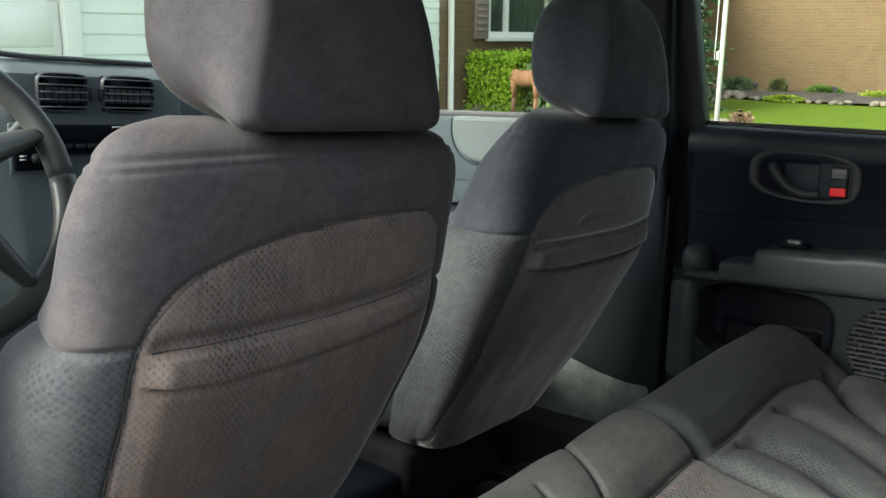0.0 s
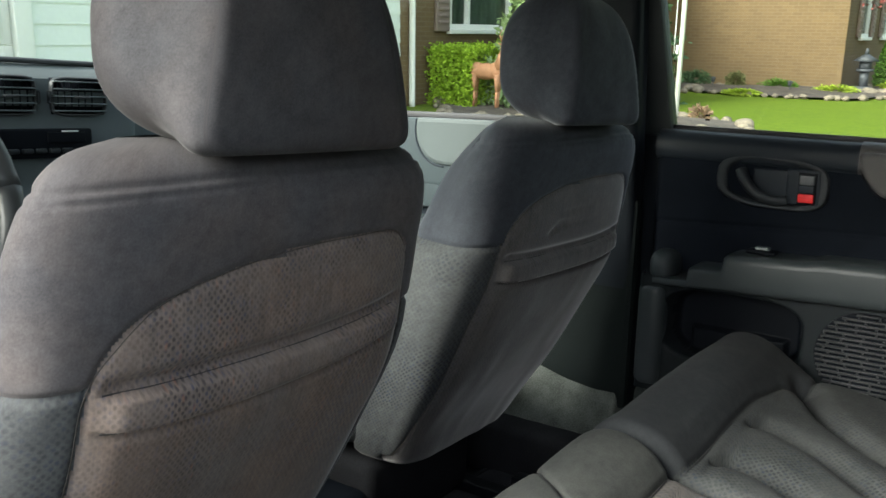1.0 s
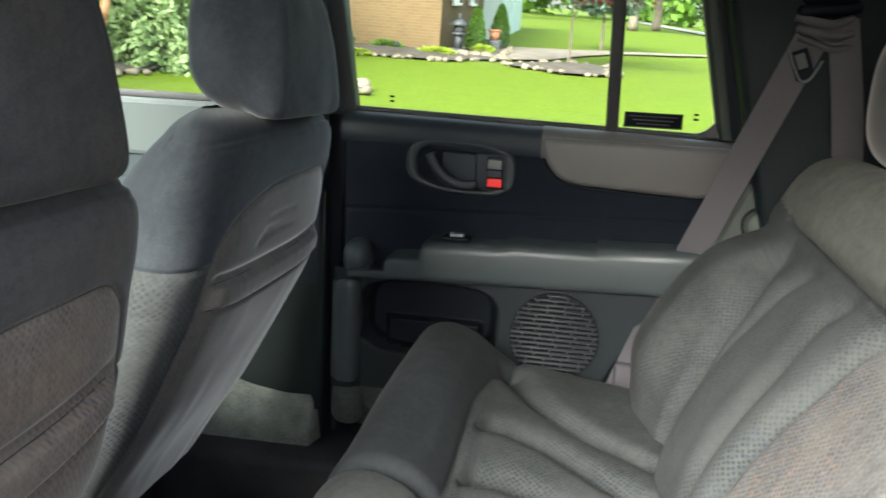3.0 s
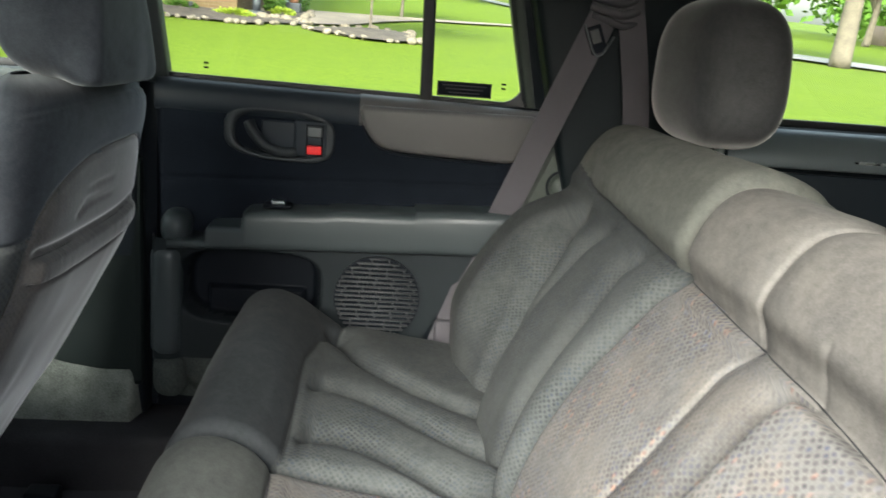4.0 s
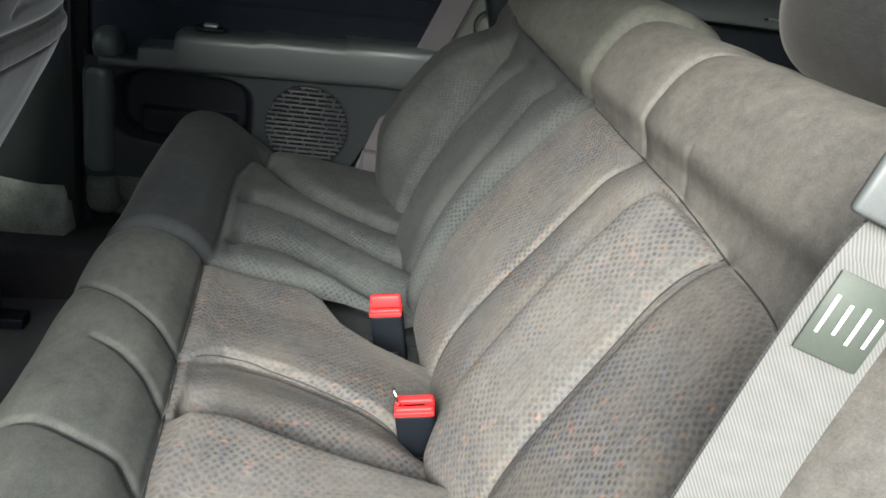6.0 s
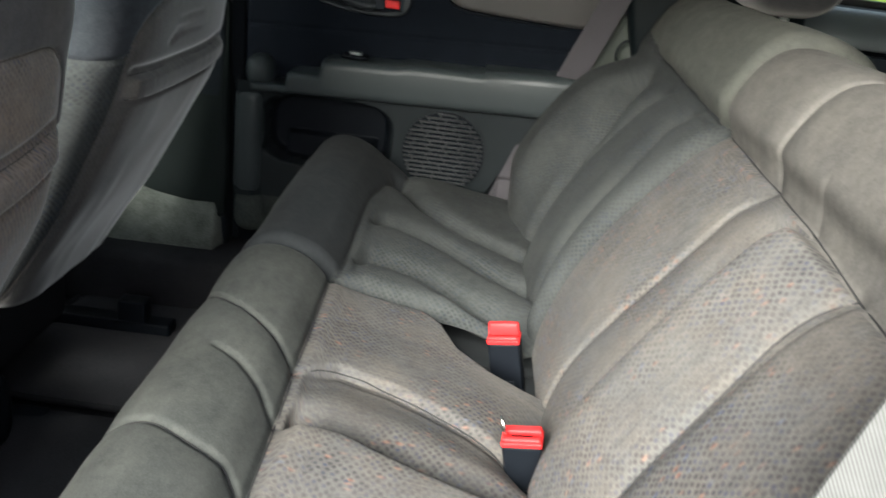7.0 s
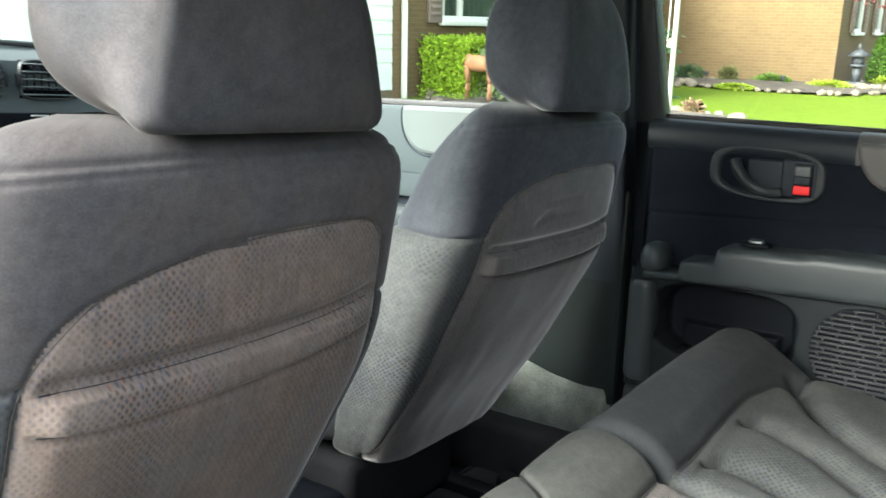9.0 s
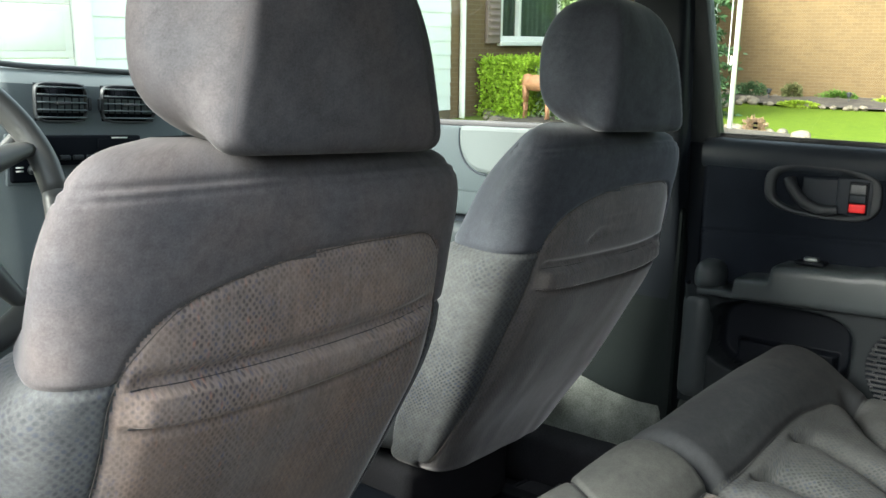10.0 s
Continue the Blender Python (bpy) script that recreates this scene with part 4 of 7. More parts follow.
    tube("lever", [(-0.012, 0.046, 0.022), (-0.018, 0.038, 0.006), (-0.019, 0.018, -0.016), (-0.018, -0.010, -0.027), (-0.013, -0.036, -0.026)], (0.0105, 0.0085), PLASTIC_BEZEL, bezel, "curved pull lever", sides=12)
    rbox("lock_plate", (0.010, 0.058, 0.064), (-0.0065, -0.060, -0.002), PLASTIC, bezel, 0.005)
    rbox("lock_recess", (0.004, 0.030, 0.054), (-0.0125, -0.067, -0.003), PLASTIC_LOW, bezel, 0.002)
    rbox("lock_slider", (0.010, 0.026, 0.018), (-0.017, -0.067, 0.012), PLASTIC_GREY, bezel, 0.003, "worn grey lock slider")
    rbox("slider_foot", (0.008, 0.026, 0.014), (-0.0165, -0.067, -0.004), PLASTIC, bezel, 0.002)
    rbox("lock_mark", (0.008, 0.026, 0.015), (-0.0165, -0.067, -0.0195), RED, bezel, 0.002, "red unlocked mark")

    switch = thing("window_switch", (0.71, 0.218, 0.948), "small black window switch with pale grey rocker", "switch")
    rbox("plate", (0.034, 0.048, 0.006), (0, 0, 0.001), PLASTIC_LOW, switch, 0.002)
    rbox("rocker", (0.016, 0.024, 0.008), (0, 0, 0.006), LEDGE, switch, 0.003, "pale grey rocker")

    # speaker grille: short slots between thin bars
    sp = thing("speaker_grille", (0.692, 0.040, 0.795), "black round speaker grille with rows of slots", "speaker")
    r = 0.072
    disc = [(r * 1.05 * math.cos(q), r * 1.05 * math.sin(q)) for q in np.linspace(0, 2 * math.pi, 40, endpoint=False)]
    slab("cone", disc, "x", 0.004, 0.010, PLASTIC_LOW, sp, 0)
    rows = 17
    for k in range(rows + 1):
        zz = -r + 2 * r * k / rows
        w = math.sqrt(max(r * r * 1.05 - zz * zz, 0.0001))
        rbox("grille_bar", (0.005, 2 * w, 0.0036), (0, 0, zz), PLASTIC_GRILLE, sp, 0.001, segs=1)
    for k in range(rows):
        zz = -r + 2 * r * (k + 0.5) / rows
        w = math.sqrt(max(r * r - zz * zz, 0))
        yy = -w + 0.014 * ((k % 2) * 0.5 + 0.4)
        while yy < w:
            rbox("grille_bridge", (0.004, 0.0035, 2 * r / rows), (0.0005, yy, zz), PLASTIC_GRILLE, sp, 0, segs=1)
            yy += 0.030
    return door


PLASTIC_LOWER = plain("lower_door_plastic", (0.0100, 0.0125, 0.0140), 0.45, vary=0.12, fine=900, bump=0.25, depth=0.0006, spec=0.10)
PLASTIC_MID = plain("armrest_plastic", (0.028, 0.034, 0.036), 0.41, vary=0.1, fine=900, bump=0.2, depth=0.0006, spec=0.22)
PLASTIC_BEZEL = plain("bezel_plastic", (0.017, 0.020, 0.023), 0.5, vary=0.1, fine=800, bump=0.15, depth=0.0005, spec=0.2)
PLASTIC_GRILLE = plain("grille_plastic", (0.011, 0.0125, 0.0135), 0.6, vary=0.1, bump=0)
rear_door()

# ---- the car's shell ----
def body_piece(name, outline, axis, lo, hi, material, bevel=0.01, label="", category="car body"):
    ob = thing(name, (0, 0, 0), label, category, kind="structure")
    slab(name + "_panel", outline, axis, lo, hi, material, ob, bevel)
    return ob


floor_ob = thing("floor", (0, 0, 0), "dark grey carpeted car floor with raised tunnel", "floor", kind="structure")
xs, ys = np.linspace(-0.80, 0.80, 110), np.linspace(-1.5, 1.5, 130)
X, Y = np.meshgrid(xs, ys)
Zf = FLOOR - 0.001 + 0.085 * np.exp(-(((X - 0.01) / 0.20) ** 6)) * (1 - step(Y, 1.2, 1.4)) + 0.10 * step(np.abs(X), 0.70, 0.76) + 0.006 * rumple(X, Y, 1.0, 0.12)
Zf += 0.14 * (1 - step(Y, -0.36, -0.30))
sheet(np.stack([X, Y, Zf], 2), np.stack([X, Y], 2), [("floor_carpet", CARPET_BLACK, "", np.ones((129, 109), bool))], floor_ob)
rbox("underbody", (1.62, 3.1, 0.10), (0, 0, FLOOR - 0.07), PLASTIC_LOW, floor_ob, 0.02)

mat_ob = thing("floor_mat", (0.47, 0.47, FLOOR + 0.012), "charcoal carpet floor mat with bound edge", "floor mat")
U, V = np.meshgrid(np.linspace(-1, 1, 60), np.linspace(-1, 1, 60))
Xm, Ym = 0.20 * U * (1 - 0.06 * np.abs(V) ** 6), 0.24 * V * (1 - 0.06 * np.abs(U) ** 6)
Zm = 0.010 + 0.006 * rumple(Xm, Ym, 5.0, 0.16) - 0.012 * np.maximum(np.abs(U), np.abs(V)) ** 30
sheet(np.stack([Xm, Ym, Zm], 2), np.stack([Xm, Ym], 2), [("mat_sheet", CARPET, "", np.ones((59, 59), bool))], mat_ob)
rim_i = [(0, j) for j in range(60)] + [(i, 59) for i in range(60)] + [(59, j) for j in range(59, -1, -1)] + [(i, 0) for i in range(59, -1, -1)]
tube("bound_edge", [(float(Xm[p]), float(Ym[p]), 0.003) for p in rim_i[::6]], 0.005, CARPET_BLACK, mat_ob, sides=8, n=200)

headliner = thing("ceiling", (0, 0, 0), "pale cloth car headliner", "ceiling", kind="structure")
xs, ys = np.linspace(-0.66, 0.66, 30), np.linspace(-1.45, 0.95, 40)
X, Y = np.meshgrid(xs, ys)
sheet(np.stack([X, Y, 1.60 - 0.09 * (X / 0.66) ** 4 - 0.05 * step(Y, 0.4, 0.78)], 2), np.stack([X, Y], 2), [("headliner_cloth", HEADLINER, "", np.ones((39, 29), bool))], headliner)
sheet(np.stack([X * 1.04, Y, 1.635 - 0.09 * (X / 0.66) ** 4 - 0.05 * step(Y, 0.4, 0.78)], 2), np.stack([X, Y], 2), [("roof_skin", PAINT, "", np.ones((39, 29), bool))], headliner)


def pillar(name, low, high, wide_low, wide_high, material, side=1, label="", deep=0.05):
    """An upright from low to high (y, z at x given): widths along the car."""
    ob = thing(name, (0, 0, 0), label, "pillar", kind="structure")
    bm = bmesh.new()
    vs = []
    for (x, y, z), w in ((low, wide_low), (high, wide_high)):
        for dx, dy in ((-deep / 2, -w / 2), (deep / 2, -w / 2), (deep / 2, w / 2), (-deep / 2, w / 2)):
            vs.append(bm.verts.new((side * (x + dx), y + dy, z)))
    for q in ((3, 2, 1, 0), (4, 5, 6, 7), (0, 1, 5, 4), (1, 2, 6, 5), (2, 3, 7, 6), (3, 0, 4, 7)):
        bm.faces.new([vs[i] for i in q])
    bmesh.ops.recalc_face_normals(bm, faces=bm.faces[:])
    bmesh.ops.bevel(bm, geom=bm.edges[:], offset=0.014, segments=3, profile=0.5, affect="EDGES")
    part("trim", bm, material, ob, label)
    return ob


for s in (1, -1):
    pillar("pillar_b", (0.768, 0.507, 0.40), (0.70, 0.517, 1.56), 0.12, 0.10, PLASTIC_B, s, "dark plastic-clad pillar between the doors", 0.06)
    pillar("pillar_a", (0.73, 1.72, 1.10), (0.62, 0.93, 1.56), 0.06, 0.06, PILLAR, s, "dark plastic windscreen pillar")
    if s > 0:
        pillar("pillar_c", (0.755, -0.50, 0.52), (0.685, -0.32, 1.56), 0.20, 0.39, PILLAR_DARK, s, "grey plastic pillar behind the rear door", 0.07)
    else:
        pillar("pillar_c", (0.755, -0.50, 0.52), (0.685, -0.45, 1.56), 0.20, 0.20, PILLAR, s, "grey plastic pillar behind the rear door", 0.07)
    pillar("pillar_d", (0.76, -1.40, 0.52), (0.67, -1.36, 1.56), 0.14, 0.14, PILLAR, s, "plastic pillar at the tail", 0.07)
    body_piece("roof_rail", [(s * 0.63, 1.53), (s * 0.72, 1.49), (s * 0.74, 1.53), (s * 0.66, 1.60)], "y", -1.45, 0.95, PILLAR, 0.008, "plastic-clad roof rail")
    body_piece("quarter_panel", [(-1.45, 0.50), (-0.50, 0.50), (-0.50, 1.14), (-1.45, 1.14)], "x", s * 0.75, s * 0.80, PLASTIC, 0.012, "dark plastic side trim of the load bay")
    body_piece("wheel_arch_trim", [(-0.55, 0.42), (0.12, 0.42), (0.12, 0.62), (-0.02, 0.80), (-0.14, 1.12), (-0.55, 1.12)] if s > 0 else [(-0.55, 0.42), (-0.34, 0.42), (-0.36, 1.12), (-0.55, 1.12)], "x", s * 0.765, s * 0.80, PLASTIC, 0.01, "dark plastic trim over the wheel arch")
    body_piece("side_sill", [(s * 0.72, 0.36), (s * 0.80, 0.36), (s * 0.80, 0.50), (s * 0.73, 0.52)], "y", -0.30, 1.35, PLASTIC_LOW, 0.006, "black door sill")
body_piece("pillar_cover", [(-0.19, 0.86), (-0.205, 0.98), (-0.245, 1.075), (-0.29, 1.115), (-0.35, 1.12), (-0.42, 1.05), (-0.42, 0.86)], "x", 0.712, 0.74, PILLAR_TRIM, 0.010, "green-grey plastic cover at the foot of the pillar")
anchor = thing("belt_anchor", (0.712, -0.272, 1.012), "grey round cover and clip over the belt anchor", "belt anchor")
tube("round_cover", [(0.002, 0, 0), (-0.005, 0, 0), (-0.009, 0, 0)], (0.024, 0.020), PILLAR_TRIM, anchor, sides=28)
tube("cover_rim", [(-0.003, 0.027 * math.cos(q), 0.027 * math.sin(q)) for q in np.linspace(0, 2 * math.pi, 24)], 0.0022, PLASTIC_LOW, anchor, sides=6)
rbox("clip", (0.016, 0.026, 0.042), (-0.006, -0.016, 0.052), PLASTIC, anchor, 0.005)
rbox("clip_lug", (0.006, 0.016, 0.010), (-0.014, -0.013, 0.062), CHROME, anchor, 0.002, "small bright lug")
body_piece("tailgate", [(-0.8, 0.36), (0.8, 0.36), (0.8, 1.08), (-0.8, 1.08)], "y", -1.53, -1.47, PLASTIC, 0.01, "dark plastic tailgate trim")
body_piece("tailgate_header", [(-0.70, 1.50), (0.70, 1.50), (0.68, 1.60), (-0.68, 1.60)], "y", -1.50, -1.44, PLASTIC, 0.01, "plastic header over the tail window")

body_piece("door_jamb", [(0.42, 0.45), (0.52, 0.45), (0.52, 1.14), (0.42, 1.14)], "x", 0.772, 0.80, PLASTIC_B, 0.004, "dark jamb between the doors")

# Light pooled low on the pillar is painted: pale carpet below, darkened cover above.
body_piece("pillar_panel", [(0.450, 0.60), (0.450, 1.02), (0.70, 1.02), (0.82, 0.92), (0.82, 0.60)], "x", 0.712, 0.74, PILLAR_SHADED, 0.012, "grey-green lower cover of the pillar, darkened for shade")
foot = thing("pillar_foot", (0.715, 0.58, FLOOR), "carpet at the foot of the pillar, paled for the light on it", "carpet", kind="structure")
Yf, Zf2 = np.meshgrid(np.linspace(-0.125, 0.26, 70), np.linspace(0.09, 0.27, 60))
u = np.clip((Zf2 - 0.09) / 0.18, 0, 1)
bulge = 0.040 * (1 - u) ** 1.3 + 0.006 * (1 - u) * step(Yf, -0.11, -0.04) * rumple(Yf, Zf2, 6.0, 0.05) - 0.05 * (1 - step(Yf, -0.125, -0.112)) - 0.003
sheet(np.stack([-bulge, Yf, Zf2 + (0.05 * step(Yf, -0.06, 0.16) - 0.02) * u], 2), np.stack([Yf, Zf2], 2), [("carpet_cover", CARPET_LIT, "", np.ones((59, 69), bool))], foot)

tread = thing("floor_step", (0.735, 0.60, FLOOR), "black carpeted step inside the door sill", "step", kind="structure")
rbox("step_block", (0.17, 0.62, 0.122), (-0.025, 0, 0.061), CARPET_BLACK, tread, 0.020)

# rear door frame round its glass
frame_ob = thing("window_1", (0.79, 0.1, 1.14), "rear door window with black frame and fixed rear pane", "window", kind="structure")
def bar(name, a, b, wide, deep, material, parent, base):
    """A straight bar in the plane of the glass from a to b (y, z), at x by the glass's lean."""
    a, b = np.array(a, float), np.array(b, float)
    lean = lambda z: 0.80 - 0.22 * max(z - 1.14, 0)
    d = b - a
    q = np.array([-d[1], d[0]]) / np.linalg.norm(d) * wide / 2
    bm = bmesh.new()
    vs = [bm.verts.new((lean(p[1]) + dx - base[0], p[0] - base[1], p[1] - base[2])) for dx in (-deep / 2, deep / 2) for p in (a - q, a + q, b + q, b - q)]
    for f in ((0, 1, 2, 3), (7, 6, 5, 4), (0, 4, 5, 1), (1, 5, 6, 2), (2, 6, 7, 3), (3, 7, 4, 0)):
        bm.faces.new([vs[i] for i in f])
    bmesh.ops.recalc_face_normals(bm, faces=bm.faces[:])
    bmesh.ops.bevel(bm, geom=bm.edges[:], offset=0.003, segments=2, profile=0.5, affect="EDGES")
    return part(name, bm, material, parent)


wb = (0.79, 0.1, 1.14)
bar("front_channel", (0.450, 1.12), (0.486, 1.52), 0.062, 0.04, PILLAR, frame_ob, wb)
bar("division_post", (-0.028, 1.12), (-0.015, 1.50), 0.021, 0.03, RUBBER, frame_ob, wb)
bar("rear_channel", (-0.238, 1.14), (-0.146, 1.52), 0.062, 0.04, PLASTIC_B, frame_ob, wb)
bar("edge_strip", (-0.218, 1.13), (-0.124, 1.52), 0.015, 0.048, PILLAR_TRIM, frame_ob, wb)
bar("rear_seal", (-0.205, 1.15), (-0.113, 1.52), 0.008, 0.03, RUBBER, frame_ob, wb)
bar("belt_seal", (-0.215, 1.139), (0.44, 1.152), 0.014, 0.016, RUBBER, frame_ob, wb)
arc = [(-0.205 + 0.045 * (1 - math.cos(q)), 1.146 + 0.05 * (1 - math.sin(q))) for q in np.linspace(0, math.pi / 2, 9)]
slab("corner_seal", [(y - wb[1], z - wb[2]) for y, z in [(-0.215, 1.140), *arc[::-1]]], "x", 0.0, 0.012, RUBBER, frame_ob, 0)
bar("top_rail", (-0.14, 1.515), (0.46, 1.515), 0.03, 0.04, PILLAR, frame_ob, wb)
def pane(name, outline, parent, base, x_of):
    me = mesh_part(name, [(x_of(z) - base[0], y - base[1], z - base[2]) for y, z in outline], [tuple(range(len(outline)))], GLASS, parent, smooth=False)
    me.visible_shadow = False
    return me
pane("pane", [(-0.028, 1.14), (0.435, 1.15), (0.47, 1.51), (-0.015, 1.51)], frame_ob, wb, lambda z: 0.80 - 0.22 * (z - 1.14))
pane("rear_pane", [(-0.20, 1.14), (-0.028, 1.14), (-0.015, 1.51), (-0.115, 1.51)], frame_ob, wb, lambda z: 0.80 - 0.22 * (z - 1.14))

sticker = thing("window_sticker", (0.793, -0.095, 1.164), "small black printed label on the rear pane", "sticker")
rbox("label_sheet", (0.0012, 0.094, 0.022), (0, 0, 0), PLASTIC_LOW, sticker, 0.0004, segs=1)
rbox("label_edge", (0.0008, 0.098, 0.026), (0.0006, 0, 0), BELT_LIGHT, sticker, 0, segs=1)
for k in range(3):
    rbox("print_line", (0.0006, 0.080 - 0.012 * k, 0.0022), (-0.0008, 0, 0.0065 - 0.0065 * k), BELT, sticker, 0, segs=1)

for yy in (0.36, -0.165):
    rbox("etched_mark", (0.0008, 0.008, 0.0035), (0.7925 - wb[0], yy - wb[1], 1.178 - wb[2]), PLASTIC_LOW, frame_ob, 0, segs=1)
    rbox("etched_mark", (0.0008, 0.008, 0.0035), (0.7935 - wb[0], yy - wb[1], 1.170 - wb[2]), PLASTIC_LOW, frame_ob, 0, segs=1)

qw = thing("window_2", (0.79, -0.9, 1.14), "fixed quarter window of the load bay", "window", kind="structure")
bar("quarter_seal", (-1.36, 1.146), (-0.50, 1.146), 0.014, 0.03, RUBBER, qw, (0.79, -0.9, 1.14))
pane("pane", [(-1.34, 1.14), (-0.50, 1.14), (-0.50, 1.51), (-1.32, 1.51)], qw, (0.79, -0.9, 1.14), lambda z: 0.80 - 0.22 * (z - 1.14))
for nm, prof_q, stuff_q in (("trim_ledge", [(-0.005, -0.002), (-0.022, -0.004), (-0.040, -0.014), (-0.054, -0.030), (-0.062, -0.050), (-0.064, -0.068), (-0.005, -0.068)], LEDGE), ("lower_trim", [(-0.05, -0.078), (-0.052, -0.36), (-0.03, -0.36), (-0.03, -0.078)], PLASTIC)):
    slab(nm, [(qx - 0.022, qz) for qx, qz in prof_q], "y", -0.44, 0.40, stuff_q, qw, 0.003).data.shade_smooth()
rbox("trim_slot", (0.003, 0.16, 0.004), (-0.0862, 0.03, -0.050), CHROME, qw, 0.001, turn=Matrix.Rotation(radians(-25), 4, "Y"))

# Unseen rear panes: the dark tint is added to cut light from behind.
for nm, pts, lb in (("window_3", [(-0.72, -1.49, 1.08), (0.72, -1.49, 1.08), (0.66, -1.46, 1.52), (-0.66, -1.46, 1.52)], "unseen tail window, tinted to hold light back"), ("window_4", [(-0.80, -1.34, 1.14), (-0.80, -0.50, 1.14), (-0.72, -0.50, 1.51), (-0.72, -1.32, 1.51)], "unseen quarter window, tinted to hold light back")):
    rear_glass = thing(nm, (0, 0, 0), lb, "window", kind="structure")
    mesh_part("pane", pts, [(0, 1, 2, 3)], GLASS_DIMMING, rear_glass, smooth=False)

# ---- front doors ----
def front_door(s):
    d = thing("door_2" if s > 0 else "door_3", (s * 0.76, 0.95, 0.5), "grey front door with padded vinyl top", "car door", kind="structure")
    slab("door_shell", [(-0.41, 0.0), (0.72, 0.0), (0.72, 0.64), (-0.41, 0.65)], "x", s * 0.01, s * 0.05, PLASTIC, d, 0.012)
    for ob in d.children:
        ob.location = (0, 0, 0)
    nose = spline([(0.045, 0.650), (0.046, 0.622), (0.040, 0.595), (0.022, 0.568), (-0.005, 0.552), (-0.04, 0.547)], 20)
    pad = slab("padded_strip", [*map(tuple, nose), (-0.385, 0.547), (-0.385, 0.650)], "x", -s * 0.024, s * 0.012, VINYL_PAD, d, 0.009, "pale grey padded vinyl strip")
    tube("strip_welt", [(-s * 0.0155, y + 0.004, z - 0.004) for y, z in nose[::3]], 0.0022, PLASTIC, d, sides=6)
    rbox("upper_panel", (0.026, 1.08, 0.150), (-s * 0.001, 0.145, 0.574), VINYL_FRONT, d, 0.010, "blue-grey vinyl upper panel")
    rbox("armrest", (0.07, 0.6, 0.07), (-s * 0.03, -0.05, 0.40), PLASTIC_MID, d, 0.02)
    rbox("belt_seal", (0.016, 1.1, 0.014), (s * 0.035, 0.14, 0.655), RUBBER, d, 0.003)
    rbox("cloth_panel", (0.012, 0.7, 0.1), (-s * 0.006, 0.0, 0.50), VINYL_FRONT, d, 0.006, "grey cloth panel")
    g = mesh_part("pane", [(s * 0.04, -0.41, 0.65), (s * 0.04, 0.72, 0.65), (-s * 0.06, 0.0, 1.03), (-s * 0.06, -0.41, 1.03)], [(0, 1, 2, 3)], GLASS, d, smooth=False)
    g.visible_shadow = False


front_door(1)
front_door(-1)

# ---- dashboard, wheel, windscreen ----
dash = thing("dashboard", (0.014, 1.25, 0.960), "dark plastic dashboard with two slatted air vents", "dashboard")
prof = spline([(-0.02, -0.30), (-0.03, -0.1), (-0.015, 0.0), (0.0, 0.08), (0.0, 0.16), (0.0, 0.235), (0.018, 0.262), (0.06, 0.272), (0.25, 0.26), (0.42, 0.24)], 60)
xs = np.linspace(-0.74, 0.74, 120)
X = np.repeat(xs[None, :], 60, 0)
Yd, Zd = np.repeat(prof[:, :1], 120, 1), np.repeat(prof[:, 1:], 120, 1)
Yd = Yd + 0.10 * step(np.abs(X - 0.01), 0.16, 0.24) * (1 - step(Yd, 0.0, 0.3))
Zd = Zd - 0.01 * step(np.abs(X), 0.2, 0.7) + 0.006 * np.exp(-(((X + 0.36) / 0.16) ** 4)) * step(Zd, 0.2, 0.26)
sheet(np.stack([X, Yd, Zd], 2), np.stack([X, Zd], 2), [("dash_pad", PLASTIC_DASH, "", Zd[:-1, :-1] < 0.243), ("dash_top", DASH_TOP, "pale grey-green padded top", Zd[:-1, :-1] >= 0.243)], dash)
for cx, w in ((-0.062, 0.044), (0.064, 0.051)):
    k = 44
    a = np.linspace(0, 2 * math.pi, k, endpoint=False)
    u, v = np.sign(np.cos(a)) * np.abs(np.cos(a)) ** 0.4, np.sign(np.sin(a)) * np.abs(np.sin(a)) ** 0.4
    rings = [np.stack([cx + (w + e) * u, np.full(k, y), 0.215 + (0.031 + e) * v], 1) for e, y in ((0.003, -0.002), (0.002, -0.008), (0.0, -0.010), (-0.001, -0.008), (-0.001, 0.0))]
    vent = sheet(np.array(rings), np.zeros((5, k, 2)), [("vent", PLASTIC_GREY, "", np.ones((4, k), bool))], dash, closed=True)[0]
    rbox("vent_well", (2 * w, 0.002, 0.062), (cx, 0.0, 0.215), PLASTIC_LOW, vent, 0)
    for q in range(5):
        rbox("slat", (2 * w - 0.002, 0.012, 0.0026), (cx, -0.006, 0.195 + 0.0125 * q - 0.005), PLASTIC_DASH, vent, 0.0008, segs=1)
    for q in range(6):
        rbox("vane", (0.0015, 0.004, 0.056), (cx - w + 0.013 * (q + 1), -0.001, 0.215), PLASTIC, vent, 0, segs=1)
    rbox("vent_tab", (0.026, 0.01, 0.005), (cx, -0.012, 0.214), PLASTIC_GREY, vent, 0.002)
for cx in (-0.012, 0.008):
    rbox("vent_wheel", (0.006, 0.01, 0.022), (cx, -0.006, 0.213), PLASTIC_BEZEL, dash, 0.003)
radio = thing("car_radio", (0.0, 1.245, 1.095), "black car radio with rows of small buttons", "car radio")
rbox("radio_face", (0.19, 0.02, 0.05), (0, 0, 0), PLASTIC_LOW, radio, 0.004)
for k in range(6):
    rbox("button", (0.018, 0.008, 0.008), (-0.075 + 0.024 * k, -0.012, -0.012), PLASTIC_BEZEL, radio, 0.002)
rbox("display", (0.07, 0.004, 0.018), (0.045, -0.011, 0.01), PLASTIC_LOW, radio, 0.001)
